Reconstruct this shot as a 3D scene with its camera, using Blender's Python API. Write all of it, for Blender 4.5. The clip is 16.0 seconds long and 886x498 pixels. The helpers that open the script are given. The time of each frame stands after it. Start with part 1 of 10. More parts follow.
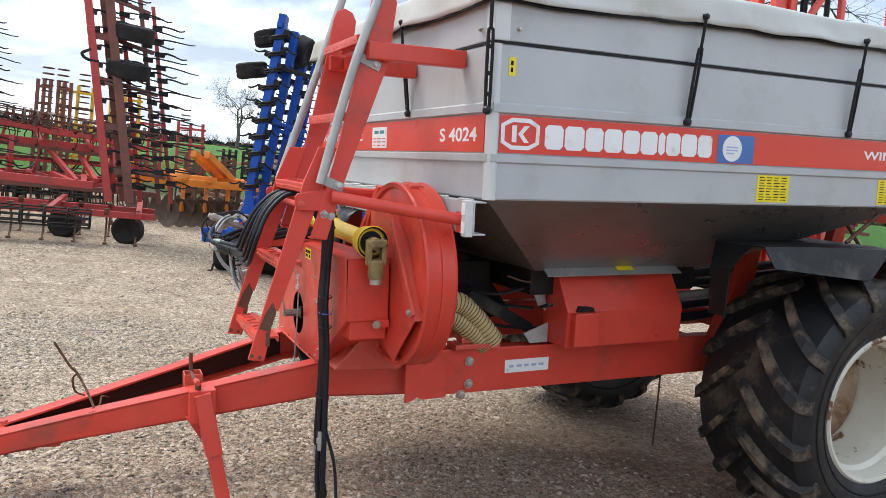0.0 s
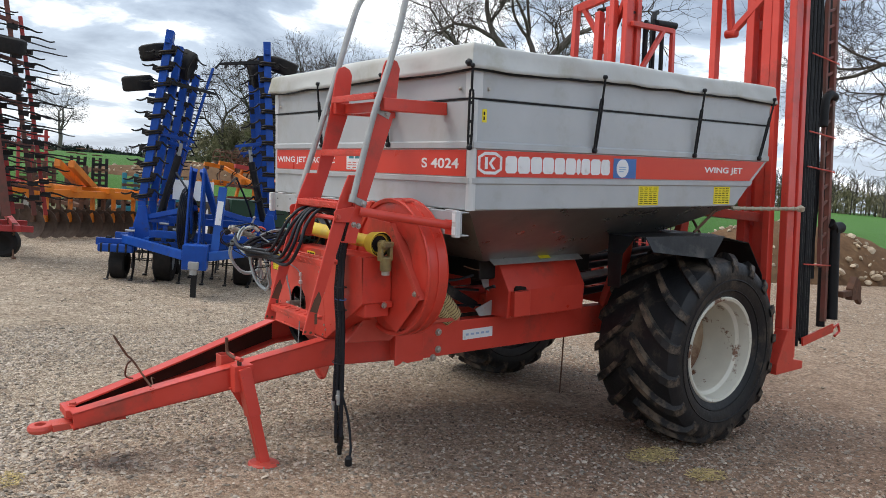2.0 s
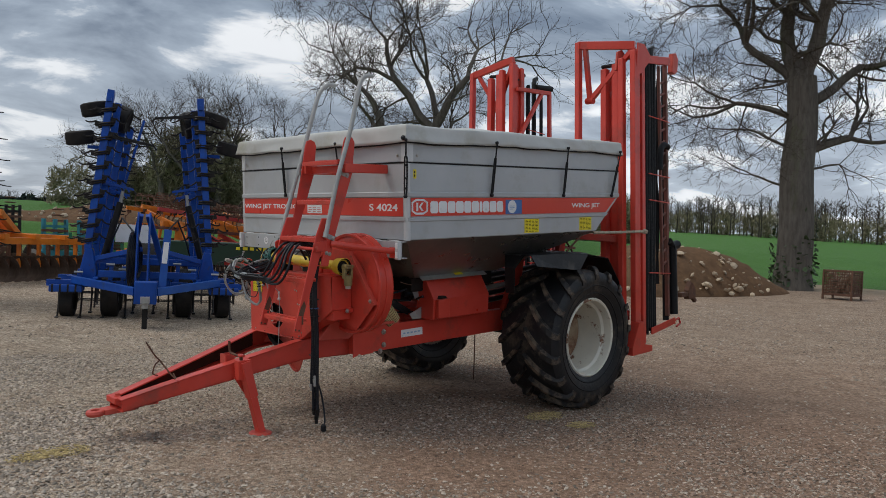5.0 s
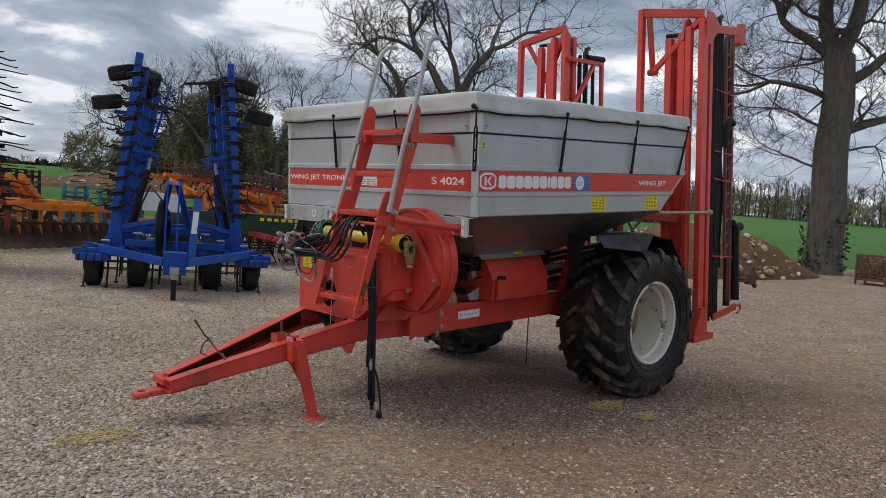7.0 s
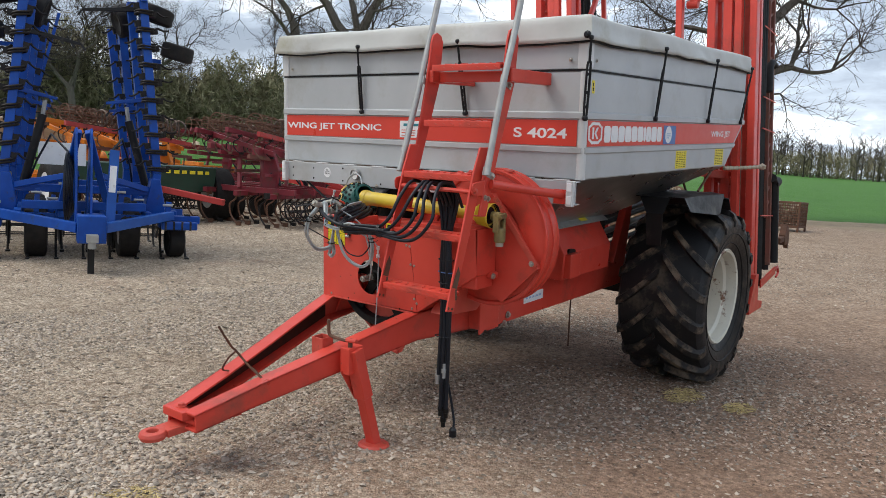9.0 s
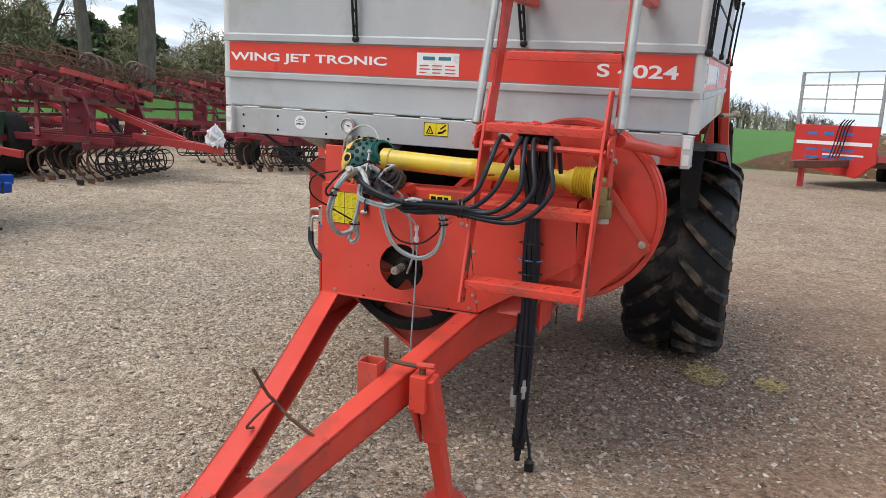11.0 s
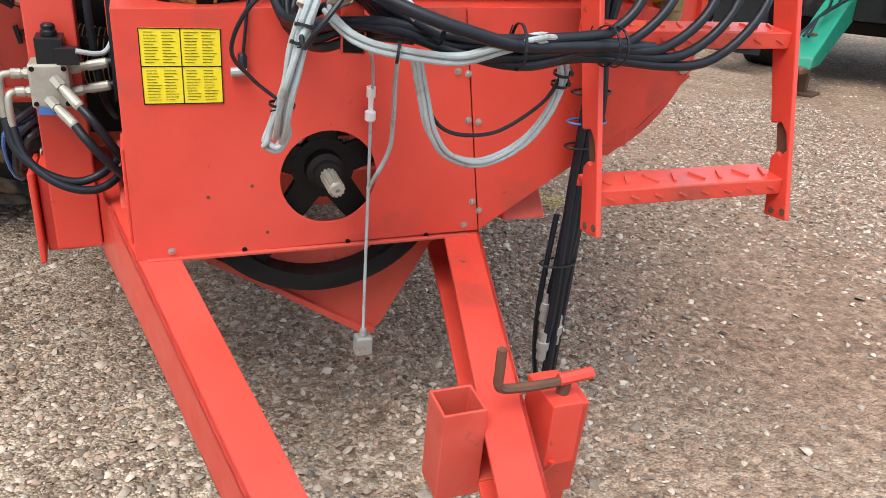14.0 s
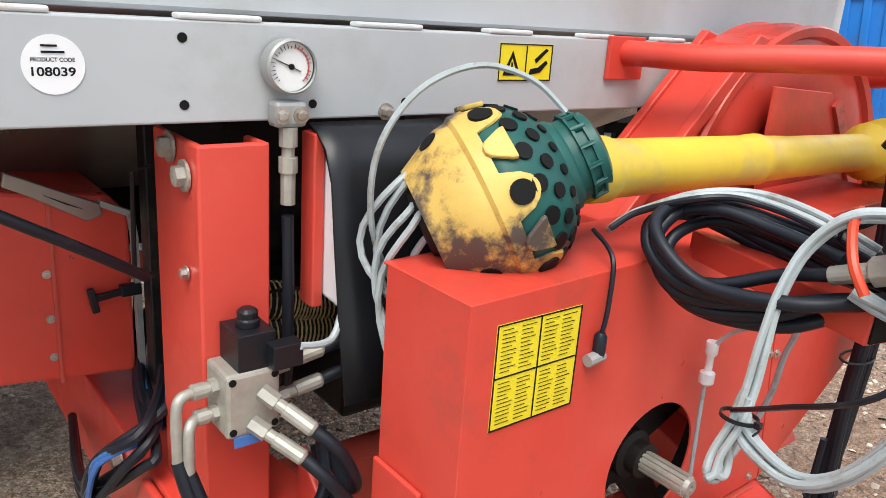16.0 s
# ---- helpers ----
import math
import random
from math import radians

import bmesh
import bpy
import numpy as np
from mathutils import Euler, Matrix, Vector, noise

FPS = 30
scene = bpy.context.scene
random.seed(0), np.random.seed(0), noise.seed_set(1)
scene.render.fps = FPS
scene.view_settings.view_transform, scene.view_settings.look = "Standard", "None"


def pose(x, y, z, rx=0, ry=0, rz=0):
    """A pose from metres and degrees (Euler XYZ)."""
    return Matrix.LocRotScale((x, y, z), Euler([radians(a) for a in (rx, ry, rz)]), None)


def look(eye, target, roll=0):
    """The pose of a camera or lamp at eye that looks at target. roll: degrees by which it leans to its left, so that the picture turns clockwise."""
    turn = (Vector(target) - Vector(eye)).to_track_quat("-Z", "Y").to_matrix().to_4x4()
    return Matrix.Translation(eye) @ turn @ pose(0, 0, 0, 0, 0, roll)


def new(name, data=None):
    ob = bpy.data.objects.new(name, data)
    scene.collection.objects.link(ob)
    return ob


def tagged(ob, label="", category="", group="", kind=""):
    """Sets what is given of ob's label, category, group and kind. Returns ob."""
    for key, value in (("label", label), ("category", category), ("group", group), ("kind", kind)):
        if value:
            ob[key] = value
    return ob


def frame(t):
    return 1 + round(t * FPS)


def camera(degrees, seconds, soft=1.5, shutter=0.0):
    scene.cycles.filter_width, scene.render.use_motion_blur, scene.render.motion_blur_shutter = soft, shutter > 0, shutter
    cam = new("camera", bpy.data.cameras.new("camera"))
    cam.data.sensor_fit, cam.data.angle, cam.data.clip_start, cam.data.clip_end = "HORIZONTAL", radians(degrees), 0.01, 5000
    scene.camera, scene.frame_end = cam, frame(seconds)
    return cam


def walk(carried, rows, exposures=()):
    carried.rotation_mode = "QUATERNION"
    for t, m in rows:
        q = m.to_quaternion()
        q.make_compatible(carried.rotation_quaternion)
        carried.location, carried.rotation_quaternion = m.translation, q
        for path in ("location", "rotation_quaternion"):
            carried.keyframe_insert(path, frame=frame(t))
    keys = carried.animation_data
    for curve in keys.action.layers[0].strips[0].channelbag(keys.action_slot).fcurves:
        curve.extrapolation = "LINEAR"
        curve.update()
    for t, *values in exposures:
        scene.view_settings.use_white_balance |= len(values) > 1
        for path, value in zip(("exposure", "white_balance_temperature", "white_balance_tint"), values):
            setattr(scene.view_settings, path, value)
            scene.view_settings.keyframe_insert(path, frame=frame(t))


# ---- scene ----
cam = camera(59.8, 16.0, soft=0.6)
PATH = [
    (0, (-1.502, -2.599, 1.554), (-0.649, -0.797, 1.396), 6.14),
    (0.5, (-1.864, -2.708, 1.557), (-0.890, -0.967, 1.413), 5.40),
    (1, (-2.166, -2.833, 1.565), (-1.009, -1.208, 1.431), 5.23),
    (1.5, (-2.488, -2.957, 1.586), (-1.279, -1.369, 1.467), 4.95),
    (2, (-2.705, -3.202, 1.561), (-1.495, -1.615, 1.439), 4.75),
    (2.5, (-2.948, -3.408, 1.563), (-1.683, -1.864, 1.450), 4.65),
    (3, (-3.199, -3.588, 1.561), (-1.770, -2.190, 1.509), 3.11),
    (3.5, (-3.423, -3.829, 1.543), (-1.944, -2.484, 1.578), 2.79),
    (4, (-3.647, -4.067, 1.541), (-2.182, -2.707, 1.577), 2.72),
    (4.5, (-3.868, -4.280, 1.526), (-2.472, -2.848, 1.514), 2.68),
    (4.7, (-3.922, -4.335, 1.534), (-2.525, -2.904, 1.520), 2.68),
    (5.75, (-4.09, -4.40, 1.525), (-2.695, -2.966, 1.483), 3.00),
    (6.8, (-4.063, -3.960, 1.514), (-2.672, -2.524, 1.445), 3.40),
    (7, (-4.016, -3.800, 1.525), (-2.636, -2.355, 1.437), 4.02),
    (7.5, (-3.992, -3.383, 1.523), (-2.650, -1.905, 1.414), 5.10),
    (8, (-3.995, -2.895, 1.538), (-2.558, -1.518, 1.347), 5.40),
    (8.5, (-3.953, -2.429, 1.541), (-2.493, -1.077, 1.348), 5.05),
    (9, (-3.950, -1.963, 1.537), (-2.357, -0.772, 1.331), 3.69),
    (9.2, (-3.963, -1.778, 1.559), (-2.333, -0.644, 1.319), 2.98),
    (10.25, (-3.84, -0.83, 1.535), (-2.085, 0.073, 1.245), 3.25),
    (11.3, (-3.463, 0.008, 1.487), (-1.604, 0.663, 1.149), 3.65),
    (11.5, (-3.369, 0.151, 1.494), (-1.515, 0.803, 1.120), 3.45),
    (12, (-3.092, 0.541, 1.487), (-1.169, 0.938, 1.107), 4.78),
    (12.5, (-2.806, 0.838, 1.463), (-0.857, 0.965, 1.032), 3.28),
    (13, (-2.517, 1.106, 1.447), (-0.593, 1.002, 0.910), 3.55),
    (13.5, (-2.271, 1.371, 1.427), (-0.438, 0.914, 0.770), 3.49),
    (14, (-2.075, 1.516, 1.356), (-0.353, 0.834, 0.601), 3.17),
    (14.5, (-1.797, 1.631, 1.421), (-0.123, 0.811, 0.697), 1.66),
    (15, (-1.576, 1.778, 1.457), (0.022, 0.719, 0.887), 2.75),
    (15.5, (-1.359, 1.976, 1.489), (0.172, 0.780, 1.013), 0.93),
    (16, (-1.155, 2.114, 1.483), (0.372, 0.919, 0.994), 1.12),
]
EXPOSURES = [(0.0, 0.83), (1.0, 0.62), (1.5, 0.46), (2.5, 0.24), (3.0, 0.06), (3.5, -0.32), (4.5, -0.42), (7.0, -0.30), (7.5, -0.04), (9.0, 0.25), (11.5, 0.60), (12.5, 0.80), (14.0, 1.05), (16.0, 1.02)]
walk(cam, [(t, look(eye, target, roll)) for t, eye, target, roll in PATH], EXPOSURES)

# ---- sky and sun: bright broken cloud, soft light ----
SUN_AZ, SUN_EL = radians(138), radians(56)          # the way to the sun, from +x towards +y
world = bpy.data.worlds.new("sky")
scene.world = world
world.use_nodes = True
wn, wl = world.node_tree.nodes, world.node_tree.links
wn.clear()


def wnode(kind, **kw):
    n = wn.new(kind)
    for k, v in kw.items():
        if k in n.inputs:
            n.inputs[k].default_value = v
    return n


sky = wnode("ShaderNodeTexSky")
sky.sky_type, sky.sun_disc = "NISHITA", False
sky.sun_elevation, sky.sun_rotation = SUN_EL, radians(90) - SUN_AZ
sky.dust_density = 2.0
tc = wnode("ShaderNodeTexCoord")
sep = wnode("ShaderNodeSeparateXYZ")
wl.new(tc.outputs["Generated"], sep.inputs[0])
lift = wn.new("ShaderNodeMath")
lift.operation = "MAXIMUM"
wl.new(sep.outputs["Z"], lift.inputs[0])
lift.inputs[1].default_value = 0.0
lift2 = wn.new("ShaderNodeMath")
lift2.operation = "ADD"
wl.new(lift.outputs[0], lift2.inputs[0])
lift2.inputs[1].default_value = 0.16
flat = []
for axis in ("X", "Y"):
    d = wn.new("ShaderNodeMath")
    d.operation = "DIVIDE"
    wl.new(sep.outputs[axis], d.inputs[0])
    wl.new(lift2.outputs[0], d.inputs[1])
    flat.append(d)
plane = wnode("ShaderNodeCombineXYZ")
wl.new(flat[0].outputs[0], plane.inputs[0])
wl.new(flat[1].outputs[0], plane.inputs[1])
clouds = wnode("ShaderNodeTexNoise", Scale=1.7, Detail=9.0, Roughness=0.56, Distortion=0.35)
wl.new(plane.outputs[0], clouds.inputs["Vector"])
ramp = wnode("ShaderNodeValToRGB")
ramp.color_ramp.elements[0].position, ramp.color_ramp.elements[0].color = 0.39, (0.98, 1.0, 1.02, 1)
ramp.color_ramp.elements[1].position, ramp.color_ramp.elements[1].color = 0.60, (0.165, 0.212, 0.285, 1)
mid = ramp.color_ramp.elements.new(0.47)
mid.color = (0.36, 0.43, 0.52, 1)
wl.new(clouds.outputs["Fac"], ramp.inputs["Fac"])
haze = wn.new("ShaderNodeMapRange")
for i, v in enumerate((0.0, 0.30, 0.50, 0.0)):
    haze.inputs[1 + i].default_value = v
wl.new(lift.outputs[0], haze.inputs[0])
veil = wn.new("ShaderNodeMix")
veil.data_type = "RGBA"
veil.inputs[7].default_value = (0.60, 0.64, 0.70, 1)
wl.new(haze.outputs[0], veil.inputs[0])
wl.new(ramp.outputs["Color"], veil.inputs[6])
# sky brightened towards its unseen -y side, added to light the hopper's near wall
thin = wn.new("ShaderNodeVectorMath")
thin.operation = "DOT_PRODUCT"
thin.inputs[1].default_value = (math.cos(radians(-50)), math.sin(radians(-50)), 0.0)
wl.new(tc.outputs["Generated"], thin.inputs[0])
bright = wn.new("ShaderNodeMapRange")
for i, v in enumerate((-0.25, 0.85, 1.35, 1.9)):
    bright.inputs[1 + i].default_value = v
wl.new(thin.outputs["Value"], bright.inputs[0])
cloudy = wnode("ShaderNodeBackground")
wl.new(bright.outputs[0], cloudy.inputs["Strength"])
wl.new(veil.outputs[2], cloudy.inputs["Color"])
clear = wnode("ShaderNodeBackground", Strength=0.10)
wl.new(sky.outputs["Color"], clear.inputs["Color"])
both = wnode("ShaderNodeMixShader", Fac=0.86)
wl.new(clear.outputs[0], both.inputs[1])
wl.new(cloudy.outputs[0], both.inputs[2])
wo = wnode("ShaderNodeOutputWorld")
wl.new(both.outputs[0], wo.inputs["Surface"])

sun = new("sun", bpy.data.lights.new("sun", "SUN"))
sun.data.energy, sun.data.angle, sun.data.color = 2.0, radians(36), (1.0, 0.95, 0.87)
sun.matrix_world = look((math.cos(SUN_AZ) * 50, math.sin(SUN_AZ) * 50, math.tan(SUN_EL) * 50), (0, 0, 0))

# ---- mesh helpers ----
rnd = random.Random(7)


class Mesh:
    """Vertices and faces gathered for one mesh object."""

    def __init__(self):
        self.v, self.f = [], []

    def add(self, vs, fs, m=None):
        o = len(self.v)
        self.v += [tuple(m @ Vector(p)) for p in vs] if m else [tuple(p) for p in vs]
        self.f += [tuple(i + o for i in f) for f in fs]
        return self

    def box(self, lo, hi, m=None):
        (a, b, c), (d, e, g) = lo, hi
        vs = [(a, b, c), (d, b, c), (d, e, c), (a, e, c), (a, b, g), (d, b, g), (d, e, g), (a, e, g)]
        return self.add(vs, [(0, 3, 2, 1), (4, 5, 6, 7), (0, 1, 5, 4), (1, 2, 6, 5), (2, 3, 7, 6), (3, 0, 4, 7)], m)

    def beam(self, a, b, w, h, up=(0, 0, 1), w2=None, h2=None):
        """A bar from a to b, w wide and h high; w2 and h2 at its far end."""
        a, b = Vector(a), Vector(b)
        d = (b - a).normalized()
        s = d.cross(Vector(up))
        s = s.normalized() if s.length > 1e-6 else Vector((1, 0, 0))
        u = s.cross(d)
        vs = []
        for p, ww, hh in ((a, w, h), (b, w2 or w, h2 or h)):
            for i, j in ((-1, -1), (1, -1), (1, 1), (-1, 1)):
                vs.append(p + s * (i * ww / 2) + u * (j * hh / 2))
        return self.add(vs, [(0, 1, 2, 3), (7, 6, 5, 4), (0, 4, 5, 1), (1, 5, 6, 2), (2, 6, 7, 3), (3, 7, 4, 0)])

    def tube(self, pts, r, n=8, closed=False, r2=None):
        """A round bar along points; r2: the radius at its end."""
        P = [Vector(p) for p in pts]
        k = len(P)
        if k < 2:
            return self
        T = []
        for i in range(k):
            a = P[(i - 1) % k] if (closed or i) else P[0]
            b = P[(i + 1) % k] if (closed or i < k - 1) else P[-1]
            t = b - a
            T.append(t.normalized() if t.length > 1e-9 else Vector((0, 0, 1)))
        u = T[0].orthogonal().normalized()
        vs = []
        for i in range(k):
            u = (u - T[i] * u.dot(T[i]))
            u = u.normalized() if u.length > 1e-9 else T[i].orthogonal().normalized()
            w = T[i].cross(u)
            q = r if r2 is None else r + (r2 - r) * i / (k - 1)
            for j in range(n):
                an = 2 * math.pi * j / n
                vs.append(P[i] + u * (math.cos(an) * q) + w * (math.sin(an) * q))
        fs = []
        for i in range(k if closed else k - 1):
            for j in range(n):
                a, b = i * n + j, i * n + (j + 1) % n
                c = ((i + 1) % k) * n
                fs.append((a, b, c + (j + 1) % n, c + j))
        if not closed:
            fs += [tuple(range(n - 1, -1, -1)), tuple(range((k - 1) * n, k * n))]
        return self.add(vs, fs)

    def prism(self, poly, axis, a, b, m=None):
        """A 2D outline pushed from a to b along an axis; x: (y, z), y: (x, z), z: (x, y)."""
        n = len(poly)
        put = {"x": lambda p, q: (q, p[0], p[1]), "y": lambda p, q: (p[0], q, p[1]), "z": lambda p, q: (p[0], p[1], q)}[axis]
        vs = [put(p, a) for p in poly] + [put(p, b) for p in poly]
        fs = [tuple(range(n)), tuple(range(2 * n - 1, n - 1, -1))]
        fs += [(i, n + i, n + (i + 1) % n, (i + 1) % n) for i in range(n)]
        return self.add(vs, fs, m)

    def ring_plate(self, outer, inner, axis, a, b):
        """An outline with a hole of as many corners, pushed along an axis."""
        n = len(outer)
        put = {"x": lambda p, q: (q, p[0], p[1]), "y": lambda p, q: (p[0], q, p[1]), "z": lambda p, q: (p[0], p[1], q)}[axis]
        vs = [put(p, q) for q in (a, b) for o in (outer, inner) for p in o]
        fs = []
        for i in range(n):
            j = (i + 1) % n
            fs += [(i, j, n + j, n + i), (2 * n + i, 3 * n + i, 3 * n + j, 2 * n + j), (i, 2 * n + i, 2 * n + j, j), (n + i, n + j, 3 * n + j, 3 * n + i)]
        return self.add(vs, fs)

    def lathe(self, prof, n, m=None, shut=False):
        """A profile of (radius, height) turned round the local z axis."""
        k = len(prof)
        vs = [(r * math.cos(2 * math.pi * j / n), r * math.sin(2 * math.pi * j / n), h) for r, h in prof for j in range(n)]
        fs = [(i * n + j, i * n + (j + 1) % n, (i + 1) * n + (j + 1) % n, (i + 1) * n + j) for i in range(k - 1) for j in range(n)]
        if shut:
            fs += [tuple(range(n - 1, -1, -1)), tuple(range((k - 1) * n, k * n))]
        return self.add(vs, fs, m)

    def loft(self, rows, closed=False):
        """A skin over rows of points."""
        n = len(rows[0])
        vs = [p for r in rows for p in r]
        fs = []
        for i in range(len(rows) - 1):
            for j in range(n if closed else n - 1):
                fs.append((i * n + j, i * n + (j + 1) % n, (i + 1) * n + (j + 1) % n, (i + 1) * n + j))
        return self.add(vs, fs)

    def data(self, name, mat, smooth=False, fix=True):
        me = bpy.data.meshes.new(name)
        me.from_pydata(self.v, [], self.f)
        if fix:
            bm = bmesh.new()
            bm.from_mesh(me)
            bmesh.ops.recalc_face_normals(bm, faces=bm.faces)
            bm.to_mesh(me)
            bm.free()
        me.materials.append(mat)
        if smooth:
            me.polygons.foreach_set("use_smooth", [True] * len(me.polygons))
            me.set_sharp_from_angle(angle=radians(38))
        me.update()
        return me


def part(name, mesh, mat, parent=None, label="", bevel=0.0, smooth=False, thick=0.0):
    """One mesh object under a thing or a part."""
    ob = new(name, mesh.data(name, mat, smooth) if isinstance(mesh, Mesh) else mesh)
    ob.parent = parent
    if thick:
        s = ob.modifiers.new("thickness", "SOLIDIFY")
        s.thickness = thick
    if bevel:
        b = ob.modifiers.new("edges", "BEVEL")
        b.width, b.segments, b.limit_method, b.angle_limit = bevel, 2, "ANGLE", radians(40)
    if label:
        ob["label"] = label
    return ob


def thing(name, m, label, category, group="", kind=""):
    """An empty at a thing's base, that carries its parts."""
    ob = new(name)
    ob.empty_display_size = 0.2
    ob.matrix_basis = m
    return tagged(ob, label, category, group, kind)


def spline(pts, n=6, closed=False):
    """A smooth run of points through the given ones."""
    P = [Vector(p) for p in pts]
    out = []
    k = len(P)
    for i in range(k if closed else k - 1):
        a, b, c, d = (P[(i + q) % k] if closed else P[min(max(i + q, 0), k - 1)] for q in (-1, 0, 1, 2))
        for j in range(n):
            t = j / n
            out.append(0.5 * ((2 * b) + (c - a) * t + (2 * a - 5 * b + 4 * c - d) * t * t + (3 * b - a - 3 * c + d) * t ** 3))
    if not closed:
        out.append(P[-1])
    return out


def circle(cx, cy, r, n=24, start=0.0):
    return [(cx + r * math.cos(start + 2 * math.pi * i / n), cy + r * math.sin(start + 2 * math.pi * i / n)) for i in range(n)]


def lettering(name, text, mat, parent, m, width, height):
    """Raised lettering that fills width x height, on the plane of m."""
    cu = bpy.data.curves.new(name, "FONT")
    cu.body, cu.extrude, cu.offset = text, 0.0, 0.022
    tmp = bpy.data.objects.new(name, cu)
    me = bpy.data.meshes.new_from_object(tmp)
    bpy.data.objects.remove(tmp)
    co = np.empty(len(me.vertices) * 3)
    me.vertices.foreach_get("co", co)
    co = co.reshape(-1, 3)
    lo, hi = co.min(0), co.max(0)
    co[:, 0] = (co[:, 0] - lo[0]) / (hi[0] - lo[0]) * width
    co[:, 1] = (co[:, 1] - lo[1]) / (hi[1] - lo[1]) * height
    me.vertices.foreach_set("co", co.ravel())
    me.materials.clear()
    me.materials.append(mat)
    ob = new(name, me)
    ob.parent, ob.matrix_basis = parent, m
    return ob


# ---- materials ----
def material(name, c1, c2=None, scale=5.0, rough=0.5, metal=0.0, bump=0.0, bscale=60.0, stain=None, sscale=2.0, sfrom=0.58, sto=0.7,
             island=0.0, each=0.0, chip=None, spec=0.5, coat=0.0, rvar=0.12, stretch=(1, 1, 1)):
    """A surface of two mottled colours, with stains of a third, grain in its relief and uneven gloss."""
    mt = bpy.data.materials.new(name)
    mt.use_nodes = True
    n, l = mt.node_tree.nodes, mt.node_tree.links
    bs = n["Principled BSDF"]
    tex = n.new("ShaderNodeTexCoord")
    mp = n.new("ShaderNodeMapping")
    mp.inputs["Scale"].default_value = stretch
    l.new(tex.outputs["Object"], mp.inputs[0])

    def noise_at(s, detail=6.0, r=0.6):
        t = n.new("ShaderNodeTexNoise")
        t.inputs["Scale"].default_value, t.inputs["Detail"].default_value, t.inputs["Roughness"].default_value = s, detail, r
        l.new(mp.outputs[0], t.inputs["Vector"])
        return t.outputs["Fac"]

    def stretch_to(v, a, b, lo=0.0, hi=1.0):
        q = n.new("ShaderNodeMapRange")
        for i, x in enumerate((a, b, lo, hi)):
            q.inputs[1 + i].default_value = x
        l.new(v, q.inputs[0])
        return q.outputs[0]

    def mix(f, a, b, mode="MIX"):
        q = n.new("ShaderNodeMix")
        q.data_type, q.blend_type = "RGBA", mode
        for s, x in ((0, f), (6, a), (7, b)):
            if hasattr(x, "links"):
                l.new(x, q.inputs[s])
            else:
                q.inputs[s].default_value = (*x, 1) if isinstance(x, tuple) else x
        return q.outputs[2]

    c = mix(stretch_to(noise_at(scale), 0.3, 0.7), c1, c2 or tuple(x * 0.82 for x in c1))
    if stain:
        c = mix(stretch_to(noise_at(sscale, 9.0, 0.68), sfrom, sto), c, stain)
    if chip:
        c = mix(stretch_to(noise_at(26, 7.0, 0.7), 0.685, 0.70), c, chip)
        c = mix(stretch_to(noise_at(1.3, 5.0, 0.6), 0.45, 0.7, 0.0, 0.28), c, tuple(min(1.0, v * 1.25 + 0.06) for v in c1))
    for amount, kind, socket in ((island, "ShaderNodeNewGeometry", "Random Per Island"), (each, "ShaderNodeObjectInfo", "Random")):
        if amount:
            g = n.new(kind)
            c = mix(1.0, c, mix(g.outputs[socket], (1 - amount,) * 3, (1 + amount,) * 3), "MULTIPLY")
    l.new(c, bs.inputs["Base Color"])
    l.new(stretch_to(noise_at(scale * 2.3), 0.25, 0.75, max(rough - rvar, 0.03), min(rough + rvar, 1.0)), bs.inputs["Roughness"])
    bs.inputs["Metallic"].default_value, bs.inputs["Specular IOR Level"].default_value, bs.inputs["Coat Weight"].default_value = metal, spec, coat
    if bump:
        b = n.new("ShaderNodeBump")
        b.inputs["Strength"].default_value, b.inputs["Distance"].default_value = 1.0, bump
        l.new(noise_at(bscale, 4.0), b.inputs["Height"])
        l.new(b.outputs[0], bs.inputs["Normal"])
    return mt


RED = material("red paint", (0.62, 0.060, 0.038), (0.56, 0.048, 0.030), 4, 0.37, spec=0.45, bump=0.0006, bscale=25, stain=(0.27, 0.055, 0.038), sscale=3.2, sfrom=0.53, sto=0.74, chip=(0.13, 0.055, 0.04))
RED_WORN = material("worn red paint", (0.50, 0.06, 0.04), (0.58, 0.09, 0.06), 9, 0.5, bump=0.0008, bscale=70, stain=(0.16, 0.06, 0.035), sscale=9, sfrom=0.6, sto=0.68)
RED_FILM = material("red film", (0.66, 0.052, 0.03), (0.62, 0.05, 0.032), 3, 0.35)
GREY = material("light grey paint", (0.455, 0.475, 0.49), (0.39, 0.41, 0.425), 2.2, 0.40, bump=0.002, bscale=3.0, stain=(0.31, 0.30, 0.27), sscale=2.0, sfrom=0.52, sto=0.78)
GREY_PALE = material("pale grey paint", (0.60, 0.61, 0.61), (0.54, 0.55, 0.55), 3, 0.4, bump=0.0004, stain=(0.42, 0.40, 0.36), sscale=5)
STEEL = material("dull stainless sheet", (0.33, 0.31, 0.29), (0.26, 0.245, 0.23), 2.5, 0.33, 0.7, stain=(0.2, 0.16, 0.12), sscale=3)
GALV = material("galvanised steel", (0.42, 0.43, 0.42), (0.33, 0.335, 0.33), 12, 0.55, 0.5, stain=(0.35, 0.29, 0.22), sscale=14, sfrom=0.62)
ZINC = material("zinc fittings", (0.46, 0.445, 0.39), (0.33, 0.315, 0.27), 30, 0.5, 0.45, bump=0.0004, bscale=200)
BOLT = material("bolt steel", (0.55, 0.53, 0.5), (0.35, 0.3, 0.25), 40, 0.4, 0.8)
